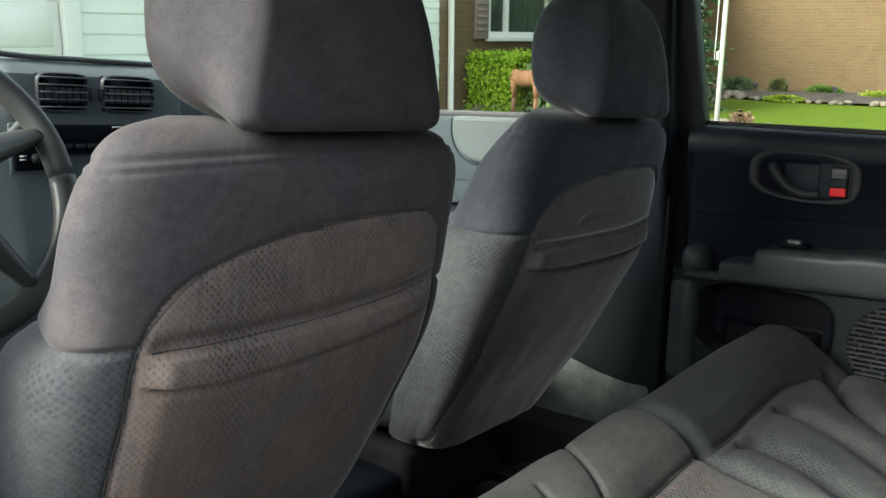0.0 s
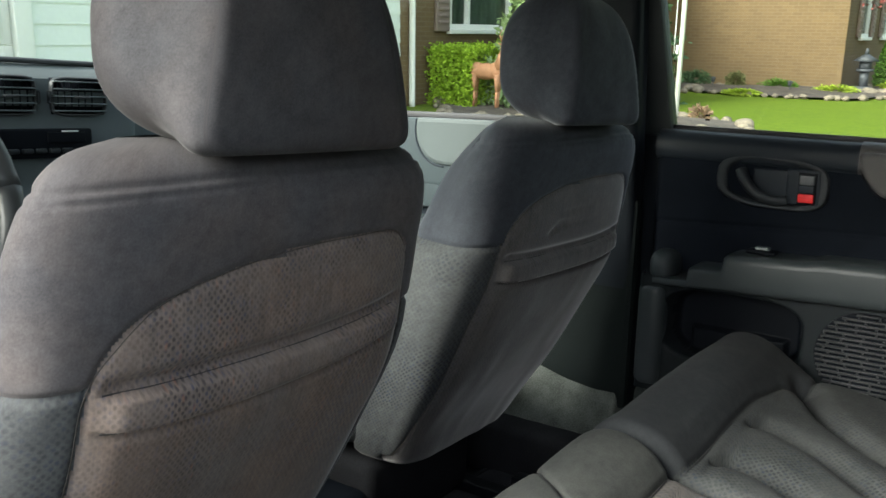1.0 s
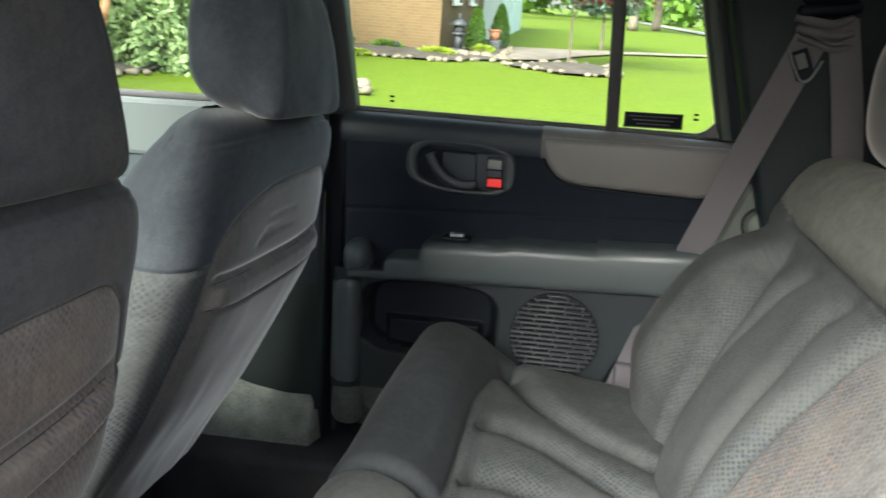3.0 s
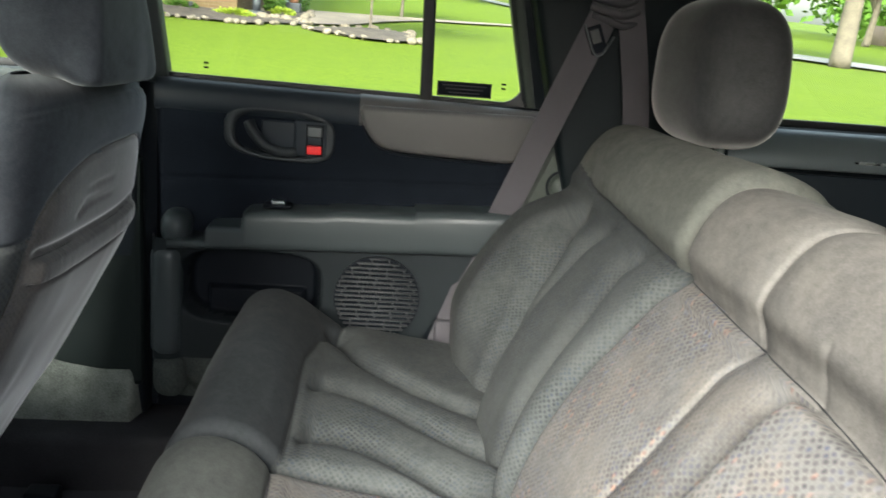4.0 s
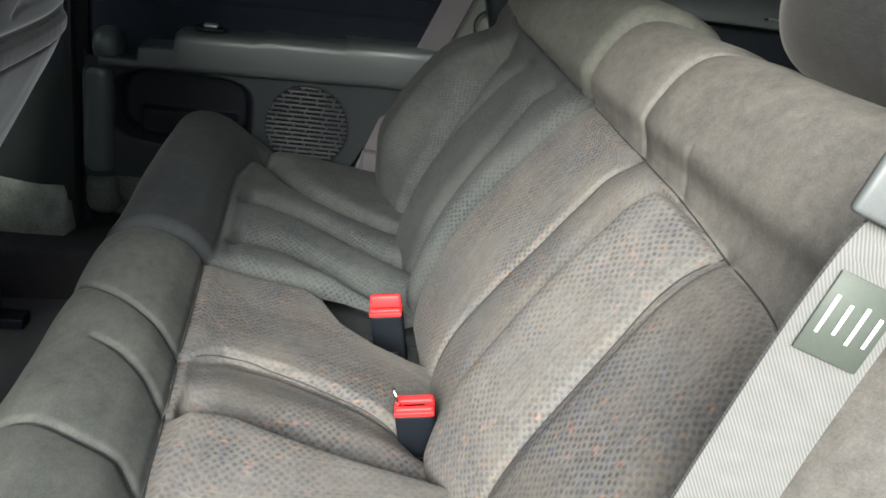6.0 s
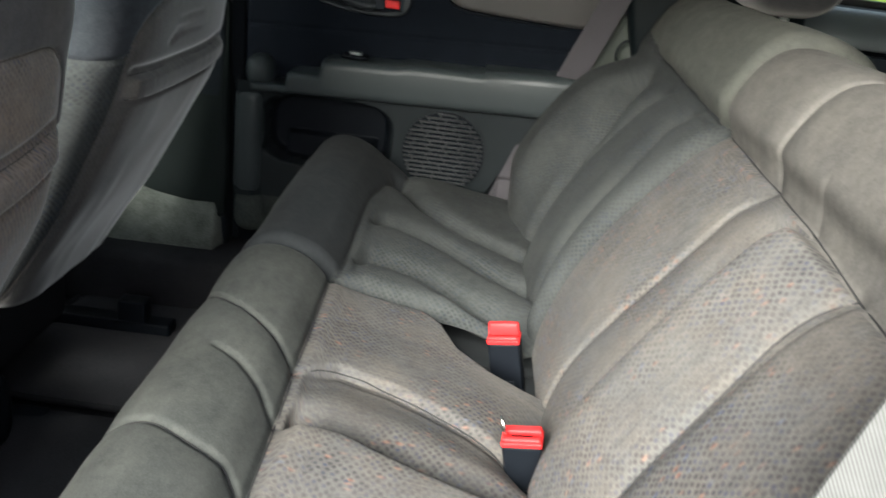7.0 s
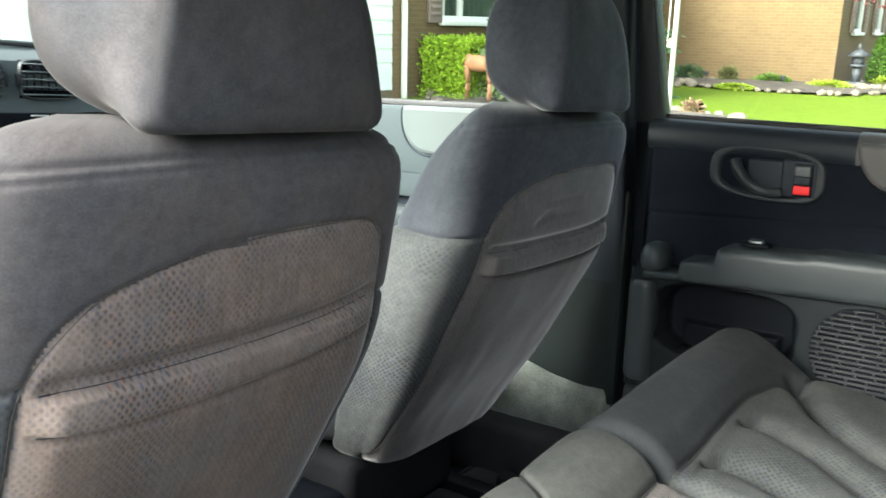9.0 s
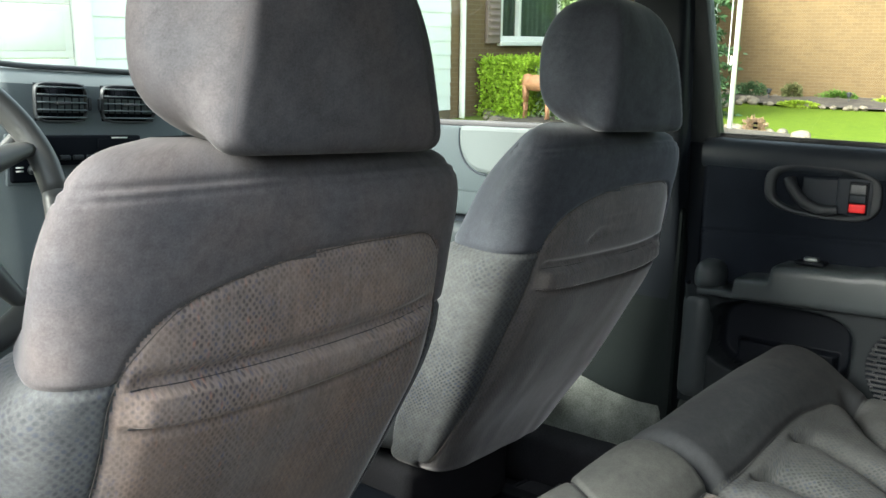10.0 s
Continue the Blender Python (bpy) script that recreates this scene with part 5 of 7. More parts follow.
rbox("print_line", (0.03, 0.001, 0.0025), (0.05, -0.0135, 0.021), WHITE_INK, radio, 0, segs=1)

sw = thing("dash_switch_panel", (-0.121, 1.228, 1.081), "black switch panel with rotary dimmer and knob", "switch panel")
rbox("bezel", (0.062, 0.006, 0.084), (0, 0.003, 0), PLASTIC_DASH, sw, 0.008)
rbox("panel", (0.052, 0.010, 0.074), (0, 0, 0), PLASTIC_LOW, sw, 0.006)
rbox("dimmer", (0.016, 0.012, 0.022), (0.006, -0.008, 0.016), PLASTIC_BEZEL, sw, 0.005)
tube("knob", [(0.008, -0.004, -0.016), (0.008, -0.016, -0.016)], 0.008, PLASTIC_BEZEL, sw, sides=16)
for k, (x, z) in enumerate(((-0.012, 0.02), (-0.012, 0.013), (-0.012, -0.012), (-0.012, -0.018))):
    rbox("print_line", (0.012, 0.001, 0.0025), (x, -0.0055, z), WHITE_INK, sw, 0, segs=1)

wheel = thing("steering_wheel", (-0.420, 0.93, 1.06), "dark grey steering wheel with padded spokes", "steering wheel")
tilt = Matrix.Rotation(radians(-24), 4, "X")
def round_pts(r, a0, a1, k):
    return [tuple(tilt @ Vector((r * math.cos(q), 0, r * math.sin(q)))) for q in np.linspace(a0, a1, k)]
tube("rim", round_pts(0.193, 0, 2 * math.pi, 25), 0.0175, PLASTIC_WHEEL, wheel, n=90, sides=14)
for a in (0.35, math.pi - 0.35, 5.4, 4.02):
    p = [tuple(tilt @ Vector((r * math.cos(a), o, r * math.sin(a)))) for r, o in ((0.045, -0.03), (0.11, -0.014), (0.18, 0.0))]
    tube("spoke", p, (0.042, 0.017), PLASTIC_WHEEL, wheel, flat=0.6)
blob("hub_pad", (0.075, 0.035, 0.06), (0, -0.015, 0), (3, 2.6), PLASTIC_WHEEL, wheel, n=24)
tube("column", [(0, 0.03, -0.01), (0, 0.33, -0.14)], 0.045, PLASTIC_LOW, wheel)
stalk = thing("column_stalk", (-0.30, 1.0, 1.07), "dark lever on the steering column", "lever")
tube("stalk_rod", [(-0.09, 0.02, -0.03), (0, 0, 0.01), (0.06, -0.015, 0.07)], 0.008, PLASTIC_WHEEL, stalk)
gauge = thing("instrument_cluster", (-0.40, 1.27, 1.13), "hooded dark instrument cluster with round gauges", "gauges")
rbox("cluster_face", (0.40, 0.02, 0.13), (0, 0.02, 0), PLASTIC_LOW, gauge, 0.02)
for x, z, r in ((0.165, 0.035, 0.016), (0.09, 0.01, 0.04), (-0.02, 0.01, 0.05), (-0.13, 0.01, 0.04)):
    tube("dial", [(x, 0.012, z), (x, 0.004, z)], r, PLASTIC_GREY if r < 0.02 else PLASTIC_LOW, gauge, sides=24)
for k in range(2):
    rbox("print_line", (0.03, 0.001, 0.004), (0.165, 0.008, -0.005 - 0.012 * k), WHITE_INK, gauge, 0, segs=1)

word = bpy.data.curves.new("lettering", "FONT")
word.body, word.size, word.extrude, word.align_x = "4X4", 0.016, 0.0004, "CENTER"
letters = new("lettering", word)
letters.parent = gauge
letters.matrix_local = Matrix.Translation((0.165, 0.006, 0.004)) @ Matrix.Rotation(radians(90), 4, "X")
letters.data.materials.append(WHITE_INK)
# a light lip along the top of the dashboard
tube("dash_lip", [(-0.70, 0.03, 0.258), (-0.35, 0.03, 0.305), (-0.16, 0.025, 0.276), (0.0, 0.024, 0.273), (0.2, 0.03, 0.272), (0.7, 0.03, 0.262)], 0.005, PLASTIC_GREY, dash, sides=8, n=80)

ws = thing("windscreen", (0, 1.75, 1.18), "raked clear windscreen", "window", kind="structure")
g = mesh_part("pane", [(-0.70, 0.06, -0.03), (0.70, 0.06, -0.03), (0.60, -0.80, 0.38), (-0.60, -0.80, 0.38)], [(0, 1, 2, 3)], GLASS, ws, smooth=False)
g.visible_shadow = False
rbox("windscreen_header", (1.24, 0.07, 0.05), (0, -0.81, 0.385), PILLAR, ws, 0.015)
for x0 in (-0.20, 0.30):
    wiper = thing("windscreen_wiper", (x0, 1.80, 1.20), "black windscreen wiper at rest", "wiper", "wipers")
    tube("arm", [(-0.30, 0.03, -0.015), (0.0, 0.0, 0.012), (0.26, -0.01, 0.006)], 0.006, RUBBER, wiper)
    tube("blade", [(-0.25, -0.03, 0.0), (0.0, -0.025, 0.012), (0.27, -0.02, 0.004)], 0.005, RUBBER, wiper)
bonnet = thing("bonnet", (0, 2.2, 0.9), "grey painted car bonnet and front body", "car body", kind="structure")
X, Y = np.meshgrid(np.linspace(-0.78, 0.78, 40), np.linspace(-0.40, 0.75, 40))
sheet(np.stack([X, Y, 0.27 - 0.10 * (X / 0.78) ** 4 - 0.10 * step(Y, 0.3, 0.6) - 0.03 * (Y + 0.6)], 2), np.stack([X, Y], 2), [("bonnet_skin", PAINT, "", np.ones((39, 39), bool))], bonnet)
rbox("front_body", (1.62, 1.25, 0.5), (0, 0.2, -0.18), PAINT, bonnet, 0.06)
gear = thing("car_undercarriage", (0, 0.5, 0.33), "four black tyres on grey steel wheels under the car", "undercarriage")
for wx in (-0.68, 0.68):
    for wy in (-1.35, 1.35):
        tyre = tube("tyre", [(wx - 0.10, wy, 0), (wx + 0.10, wy, 0)], 0.335, RUBBER, gear, sides=32)
        tube("rim", [(wx - 0.104, wy, 0), (wx + 0.104, wy, 0)], 0.19, PAINT, tyre, sides=24)
    rbox("axle", (0.06, 0.06, 0.06), (wx * 0.5, 0.0, 0.02), RUBBER, gear, 0.01)
console = thing("centre_console", (-0.01, 0.92, FLOOR + 0.07), "low black plastic console on the tunnel", "console")
rbox("console_box", (0.22, 0.80, 0.11), (0, 0.02, 0.055), PLASTIC_LOW, console, 0.03)
rbox("lid", (0.20, 0.34, 0.05), (0, -0.18, 0.12), PLASTIC_LOW, console, 0.02)
for k in range(2):
    tube("cup_ring", [(0.035 * math.cos(q), 0.12 + 0.09 * k + 0.035 * math.sin(q), 0.113) for q in np.linspace(0, 2 * math.pi, 13)], 0.004, PLASTIC_BEZEL, console, n=30)

# ---- belts and buckles ----
belt = thing("seat_belt", (0.70, -0.32, 1.33), "grey rear seat belt on its pillar guide", "seat belt", "rear seat belts")
b0 = np.array((0.70, -0.32, 1.33))
def rel(points, base):
    return [tuple(np.array(p, float) - base) for p in points]
strap("webbing", rel([(0.645, -0.306, 1.325), (0.662, -0.238, 1.15), (0.678, -0.190, 1.02), (0.705, -0.135, 0.87), (0.690, -0.09, 0.755), (0.68, -0.07, 0.70)], b0), 0.047, (0.25, 1, 0.42), BELT, belt)
strap("retractor_webbing", rel([(0.640, -0.335, 1.33), (0.648, -0.362, 1.20), (0.660, -0.380, 1.08), (0.668, -0.39, 0.98)], b0), 0.044, (0.0, 1, 0.05), BELT, belt)
rbox("guide", (0.022, 0.088, 0.016), rel([(0.646, -0.316, 1.345)], b0)[0], PLASTIC_LOW, belt, 0.006, turn=Matrix.Rotation(radians(-6), 4, "X"))
rbox("guide_cover", (0.03, 0.082, 0.05), rel([(0.655, -0.318, 1.378)], b0)[0], PLASTIC_LOW, belt, 0.012)
rbox("guide_bar", (0.006, 0.060, 0.008), rel([(0.638, -0.316, 1.364)], b0)[0], BELT, belt, 0.002)
for k, (dz, rr) in enumerate(((0.0, 0.0095), (-0.015, 0.011), (-0.029, 0.008))):
    tube("folded_webbing", rel([(0.648, -0.272 - 0.004 * k, 1.333 + dz), (0.640, -0.300, 1.326 + dz), (0.640, -0.325, 1.324 + 1.2 * dz), (0.648, -0.350, 1.333 + 1.3 * dz)], b0), rr, BELT, belt, flat=0.7)
for k, (y, z) in enumerate(((-0.288, 1.265), (-0.2865, 1.270))):
    rbox("latch_plate" if not k else "latch_slot", (0.004, 0.027 - 0.013 * k, 0.044 - 0.022 * k), rel([(0.645 - 0.0022 * k, y, z)], b0)[0], BELT_LIGHT if k else PLASTIC_LOW, belt, 0.003 if not k else 0.001, "dark slotted latch plate" if not k else "", turn=Matrix.Rotation(radians(-22), 4, "X"))
tube("latch_rim", rel([(0.6425, -0.267, 1.287), (0.6425, -0.2855, 1.245), (0.6425, -0.300, 1.243), (0.6425, -0.316, 1.272)], b0), 0.0017, PLASTIC_GREY, belt, "worn bright rim")
rbox("anchor_flap", (0.02, 0.05, 0.07), rel([(0.685, -0.09, 0.73)], b0)[0], BELT, belt, 0.006)
hook = thing("trim_clip", (0.708, -0.288, 1.045), "grey plastic belt clip on the pillar trim", "clip")
rbox("clip_body", (0.016, 0.026, 0.044), (0, -0.004, 0.005), PLASTIC_GREY, hook, 0.005, turn=Matrix.Rotation(radians(-12), 4, "X"))
rbox("clip_lip", (0.018, 0.034, 0.007), (-0.004, 0.002, 0.028), PILLAR, hook, 0.002, turn=Matrix.Rotation(radians(-8), 4, "X"))
k_c = [(0.024 * math.cos(q), 0.030 * math.sin(q) - 0.045) for q in np.linspace(0, 2 * math.pi, 24, endpoint=False)]
slab("anchor_cover", k_c, "x", -0.006, 0.004, PILLAR, hook, 0.003, "round cover over the belt bolt")


def buckle(at, label, raised):
    """A buckle standing in the gap behind the cushion; its broad side faces the open door."""
    b = thing("belt_buckle", at, label, "belt buckle", "rear belt buckles")
    across = Vector((0.15, 0.96, -0.20)).normalized()
    up = Vector((-0.12, 0.2, 0.97))
    up = (up - across * up.dot(across)).normalized()
    b.matrix_world = b.matrix_world @ Matrix((across, up.cross(across), up)).transposed().to_4x4()
    rbox("housing", (0.038, 0.022, 0.10), (0, 0, -0.053), PLASTIC_LOW, b, 0.004)
    for k in range(3):
        rbox("grip_line", (0.012, 0.001, 0.0014), (-0.004, 0.0115, -0.056 - 0.004 * k), PLASTIC_BEZEL, b, 0, segs=1)
    rbox("housing_top", (0.038, 0.022, 0.005), (0, 0, -0.0015), RED, b, 0.001, "red rim")
    if raised:
        rbox("release_button", (0.036, 0.010, 0.016), (0, -0.006, 0.008), RED, b, 0.003, "red release button", turn=Matrix.Rotation(radians(14), 4, "X"))
    else:
        rbox("release_button", (0.036, 0.009, 0.006), (0, -0.006, 0.003), RED, b, 0.002, "red release button")
    rbox("button_step", (0.036, 0.006, 0.006), (0, 0.0075, 0.0025), RED, b, 0.002)
    rbox("slot", (0.020, 0.005, 0.002), (0, 0.002, 0.0012), PLASTIC_LOW, b, 0, segs=1)
    strap("stalk_webbing", [(0, 0.0, -0.09), (0, 0.005, -0.12), (0, -0.01, -0.16)], 0.03, (1, 0, 0), BELT, b, n=8)


buckle((0.048, -0.072, 0.756), "black belt buckle with red release button", True)
buckle((-0.171, -0.085, 0.765), "black belt buckle with red button", False)
tongue = thing("wire_clip", (-0.168, -0.070, 0.762), "small bent bright metal clip beside the buckle", "clip")
tube("wire", [(0.006, 0, -0.012), (0.004, 0.004, 0.010), (0.0, 0.007, 0.020), (-0.006, 0.004, 0.014), (-0.005, 0.0, 0.004)], 0.0016, CHROME, tongue, sides=6)

near = thing("seat_belt", (-0.62, -0.20, 1.06), "worn light grey seat belt with latch plate and printed tag", "seat belt", "rear seat belts")
nb = np.array((-0.62, -0.20, 1.06))
FACE = np.array((-0.17, -0.94, -0.30))
strap("webbing", rel([(-0.60, -0.36, 1.36), (-0.55, -0.295, 1.20), (-0.53, -0.245, 1.108), (-0.53, -0.221, 1.067), (-0.53, -0.193, 0.98), (-0.54, -0.165, 0.90), (-0.57, -0.13, 0.80), (-0.62, -0.09, 0.70)], nb), 0.047, tuple(FACE), WEBBING, near, "light ribbed webbing", n=70)
run = np.array((0.0, 0.306, -0.952))
run = run - FACE * (run @ FACE) / (FACE @ FACE)
run /= np.linalg.norm(run)
away = np.cross(run, FACE / np.linalg.norm(FACE))
away *= -1 if away[0] > 0 else 1
lay = Matrix((FACE / np.linalg.norm(FACE), away, run)).transposed().to_4x4()
tag_at = np.array(rel([(-0.53, -0.217, 1.055)], nb)[0]) + away * 0.0030
rbox("tag", (0.034, 0.0012, 0.042), tuple(tag_at), PILLAR_TRIM, near, 0.0004, "dark printed tag", turn=lay, segs=1)
for k in range(4):
    rbox("print_line", (0.0018, 0.0006, 0.020 - 0.004 * (k % 2)), tuple(tag_at + away * 0.0012 + FACE * 0.008 * (k - 1.5)), WHITE_INK, near, 0, turn=lay, segs=1)
rbox("latch_plate", (0.052, 0.007, 0.030), tuple(np.array(rel([(-0.53, -0.234, 1.113)], nb)[0]) - FACE * 0.004 + away * 0.004), PLASTIC_GREY, near, 0.003, "grey latch plate", turn=lay)
rbox("guide_cover", (0.03, 0.07, 0.05), rel([(-0.61, -0.36, 1.37)], nb)[0], PLASTIC_LOW, near, 0.012)


# ---- an unseen dark wall, added to block light from the open side ----
wall_ob = thing("light_block_wall", (-4.2, 0, -0.4), "unseen dark wall added to block light from the open side", "wall", kind="structure")
WALL_DARK = plain("dark_wall", (0.085, 0.080, 0.070), 0.85, vary=0.3, big=3, fine=120, bump=0.5, depth=0.004, spec=0.2)
rbox("wall_face", (0.12, 14.0, 2.0), (0, -0.5, 1.0), WALL_DARK, wall_ob, 0.02)


# ---- outside: ground ----
def ground_z(x, y):
    """The lot rises gently away from the drive."""
    x, y = np.asarray(x, float), np.asarray(y, float)
    return (0.10 * step(x, 2.0, 12.0) + 0.27 * step(x, 19.0, 34.0)) * (1 - step(-y, 3.0, 12.0)) + 0.12 * step(y, 5.5, 8.0)


def grass_mat():
    m, t, p = tree_of("lawn_grass")
    c = coords(t)
    n1 = node(t, "TexNoise", [(c, 0)], i_2=0.35, i_3=5.0)
    n2 = node(t, "TexNoise", [(c, 0)], i_2=3.0, i_3=6.0, i_4=0.65)
    n3 = node(t, "TexNoise", [(c, 0)], i_2=38.0, i_3=5.0, i_4=0.7)
    n4 = node(t, "TexNoise", [(c, 0)], i_2=12.0, i_3=4.0, i_4=0.6)
    col = ramp(t, n1.outputs[0], 0.3, 0.7, (0.0739, 0.1299, 0.0031, 1), (0.1210, 0.1770, 0.0045, 1))
    col = mix(t, 0.45, col, ramp(t, n2.outputs[0], 0.32, 0.68, (0.0515, 0.1053, 0.0034, 1), (0.1478, 0.2083, 0.0067, 1)))
    col = mix(t, 0.35, col, ramp(t, n4.outputs[0], 0.32, 0.68, (0.0381, 0.0874, 0.0034, 1), (0.1680, 0.2150, 0.0090, 1)))
    col = mix(t, 0.45, col, ramp(t, n3.outputs[0], 0.3, 0.7, (0.0202, 0.0515, 0.0022, 1), (0.1904, 0.2520, 0.0112, 1)))
    t.links.new(col, p.inputs["Base Color"])
    p.inputs["Roughness"].default_value, p.inputs["Specular IOR Level"].default_value = 0.9, 0.2
    b = node(t, "Bump", [(n3.outputs[0], 2)], i_0=1.0, i_1=0.10)
    t.links.new(b.outputs[0], p.inputs["Normal"])
    return m


GRASS = grass_mat()
CONCRETE = plain("concrete", (0.42, 0.41, 0.38), 0.9, vary=0.12, big=1.2, fine=40, bump=0.5, depth=0.004)
PAVER = plain("path_paver", (0.26, 0.21, 0.17), 0.9, vary=0.25, big=2.0, fine=30, bump=0.5, depth=0.01)
MULCH = plain("dark_mulch", (0.085, 0.068, 0.056), 0.95, vary=0.6, big=4, fine=35, bump=1.0, depth=0.03)
STONE = plain("garden_stone", (0.20, 0.165, 0.125), 0.85, vary=0.35, big=2.2, fine=40, bump=0.5, depth=0.01)
WHITE = plain("white_paint", (0.80, 0.80, 0.76), 0.55, vary=0.04, big=1.0, fine=20, bump=0.1)
SIDING = plain("white_siding", (0.74, 0.78, 0.74), 0.55, vary=0.05, big=0.8, fine=30, bump=0.1)
SIDING_BLUE = plain("pale_blue_siding", (0.50, 0.60, 0.62), 0.6, vary=0.05, big=0.8, fine=30, bump=0.1)
SHUTTER = plain("brown_shutter", (0.23, 0.17, 0.15), 0.6, vary=0.15, big=2, fine=60)
CURTAIN = plain("pale_green_curtain", (0.40, 0.47, 0.40), 0.9, vary=0.2, big=5, fine=30, bump=0.2)
ROOF = plain("roof_shingles", (0.12, 0.11, 0.10), 0.9, vary=0.3, big=2, fine=12, bump=0.6, depth=0.01)
BARK = plain("bark", (0.14, 0.115, 0.09), 0.95, vary=0.35, big=3, fine=25, bump=1.0, depth=0.03)
TERRACOTTA = plain("terracotta", (0.40, 0.17, 0.09), 0.8, vary=0.2)
IRON = plain("dark_cast_iron", (0.05, 0.055, 0.065), 0.55, vary=0.2)
DEER = plain("painted_tan", (0.50, 0.24, 0.13), 0.65, vary=0.18, big=3, fine=40)
ASPHALT = plain("pale_road", (0.26, 0.25, 0.24), 0.95, vary=0.1, big=0.6, fine=20, bump=0.4)


def brick_mat():
    m, t, p = tree_of("buff_brick")
    c = coords(t, True)
    b = node(t, "TexBrick", [(c, 0)])
    b.offset, b.squash = 0.5, 1.0
    b.inputs["Color1"].default_value, b.inputs["Color2"].default_value = (0.160, 0.102, 0.044, 1), (0.128, 0.080, 0.035, 1)
    b.inputs["Mortar"].default_value = (0.175, 0.130, 0.078, 1)
    b.inputs["Scale"].default_value, b.inputs["Mortar Size"].default_value = 1.0, 0.006
    b.inputs["Brick Width"].default_value, b.inputs["Row Height"].default_value = 0.203, 0.0677
    n = node(t, "TexNoise", [(c, 0)], i_2=1.2, i_3=4.0)
    n2 = node(t, "TexNoise", [(c, 0)], i_2=60.0, i_3=3.0)
    col = mix(t, 1.0, b.outputs[0], ramp(t, n.outputs[0], 0.3, 0.7, tint((1, 1, 1), 0.82), (1, 1, 1, 1)), "MULTIPLY")
    col = mix(t, 0.25, col, ramp(t, n2.outputs[0], 0.3, 0.7, (0.10, 0.06, 0.03, 1), (0.22, 0.15, 0.075, 1)))
    t.links.new(col, p.inputs["Base Color"])
    p.inputs["Roughness"].default_value = 0.9
    bp = node(t, "Bump", [(b.outputs["Fac"], 2)], i_0=0.3, i_1=0.003)
    bp.invert = True
    t.links.new(bp.outputs[0], p.inputs["Normal"])
    return m


def leaf_mat(name, base, vary=0.35):
    m, t, p = tree_of(name)
    g = t.nodes.new("ShaderNodeNewGeometry")
    col = ramp(t, g.outputs["Random Per Island"], 0.0, 1.0, tint(base, 1 - vary), tint(base, 1 + vary))
    t.links.new(col, p.inputs["Base Color"])
    p.inputs["Roughness"].default_value, p.inputs["Specular IOR Level"].default_value = 0.65, 0.25
    p.inputs["Subsurface Weight"].default_value = 0.0
    return m


BRICK = brick_mat()
LEAF_HEDGE = leaf_mat("hedge_leaves", (0.30, 0.45, 0.035))
LEAF_TREE = leaf_mat("tree_leaves", (0.10, 0.20, 0.025))
LEAF_DARK = leaf_mat("arborvitae_leaves", (0.075, 0.155, 0.02))
LEAF_SPRUCE = leaf_mat("spruce_needles", (0.055, 0.105, 0.045))
LEAF_RED = leaf_mat("red_maple_leaves", (0.17, 0.045, 0.04))
LEAF_BLUE = leaf_mat("blue_green_needles", (0.10, 0.16, 0.12))
LEAF_DRY = leaf_mat("dry_stalks", (0.26, 0.17, 0.11))
LEAF_TWIG = leaf_mat("twiggy_leaves", (0.13, 0.14, 0.055))
LEAF_YELLOW = leaf_mat("yellow_green_leaves", (0.26, 0.34, 0.03))
LEAF_YELLOW_SPRUCE = leaf_mat("pale_spruce_needles", (0.25, 0.34, 0.15))
LEAF_BLUE_PAINT = plain("green_painted_metal", (0.08, 0.25, 0.18), 0.5, vary=0.1)
OUT = Matrix.Identity(4)


def out_thing(name, x, y, label, category, group="", kind="", sink=0.0):
    return thing(name, (x, y, float(ground_z(x, y)) - sink), label, category, group, kind, OUT)


ground = thing("ground", (0, 0, 0), "bright green mown lawn", "lawn", kind="structure", frame_of=OUT)
gx = np.r_[-600, -200, -80, -40, np.arange(-20, 60.1, 0.8), 80, 150, 300, 600]
gy = np.r_[-600, -200, -90, -60, np.arange(-40, 40.1, 0.8), 60, 100, 300, 600]
X, Y = np.meshgrid(gx, gy)
Zg = ground_z(X, Y) + 0.03 * rumple(X, Y, 3.3, 3.0) * (np.abs(X) < 60) * (np.abs(X) > 3.5)
sheet(np.stack([X, Y, Zg - 0.02], 2), np.stack([X, Y], 2), [("lawn", GRASS, "", np.ones((len(gy) - 1, len(gx) - 1), bool))], ground)
drive = thing("driveway", (0, 0, 0), "pale concrete driveway", "driveway", kind="structure", frame_of=OUT)
X, Y = np.meshgrid(np.linspace(-3.0, 2.3, 12), np.linspace(-22, 7.1, 50))
sheet(np.stack([X, Y, np.maximum(ground_z(X, Y), 0) + 0.012], 2), np.stack([X, Y], 2), [("slab", CONCRETE, "", np.ones((49, 11), bool))], drive)


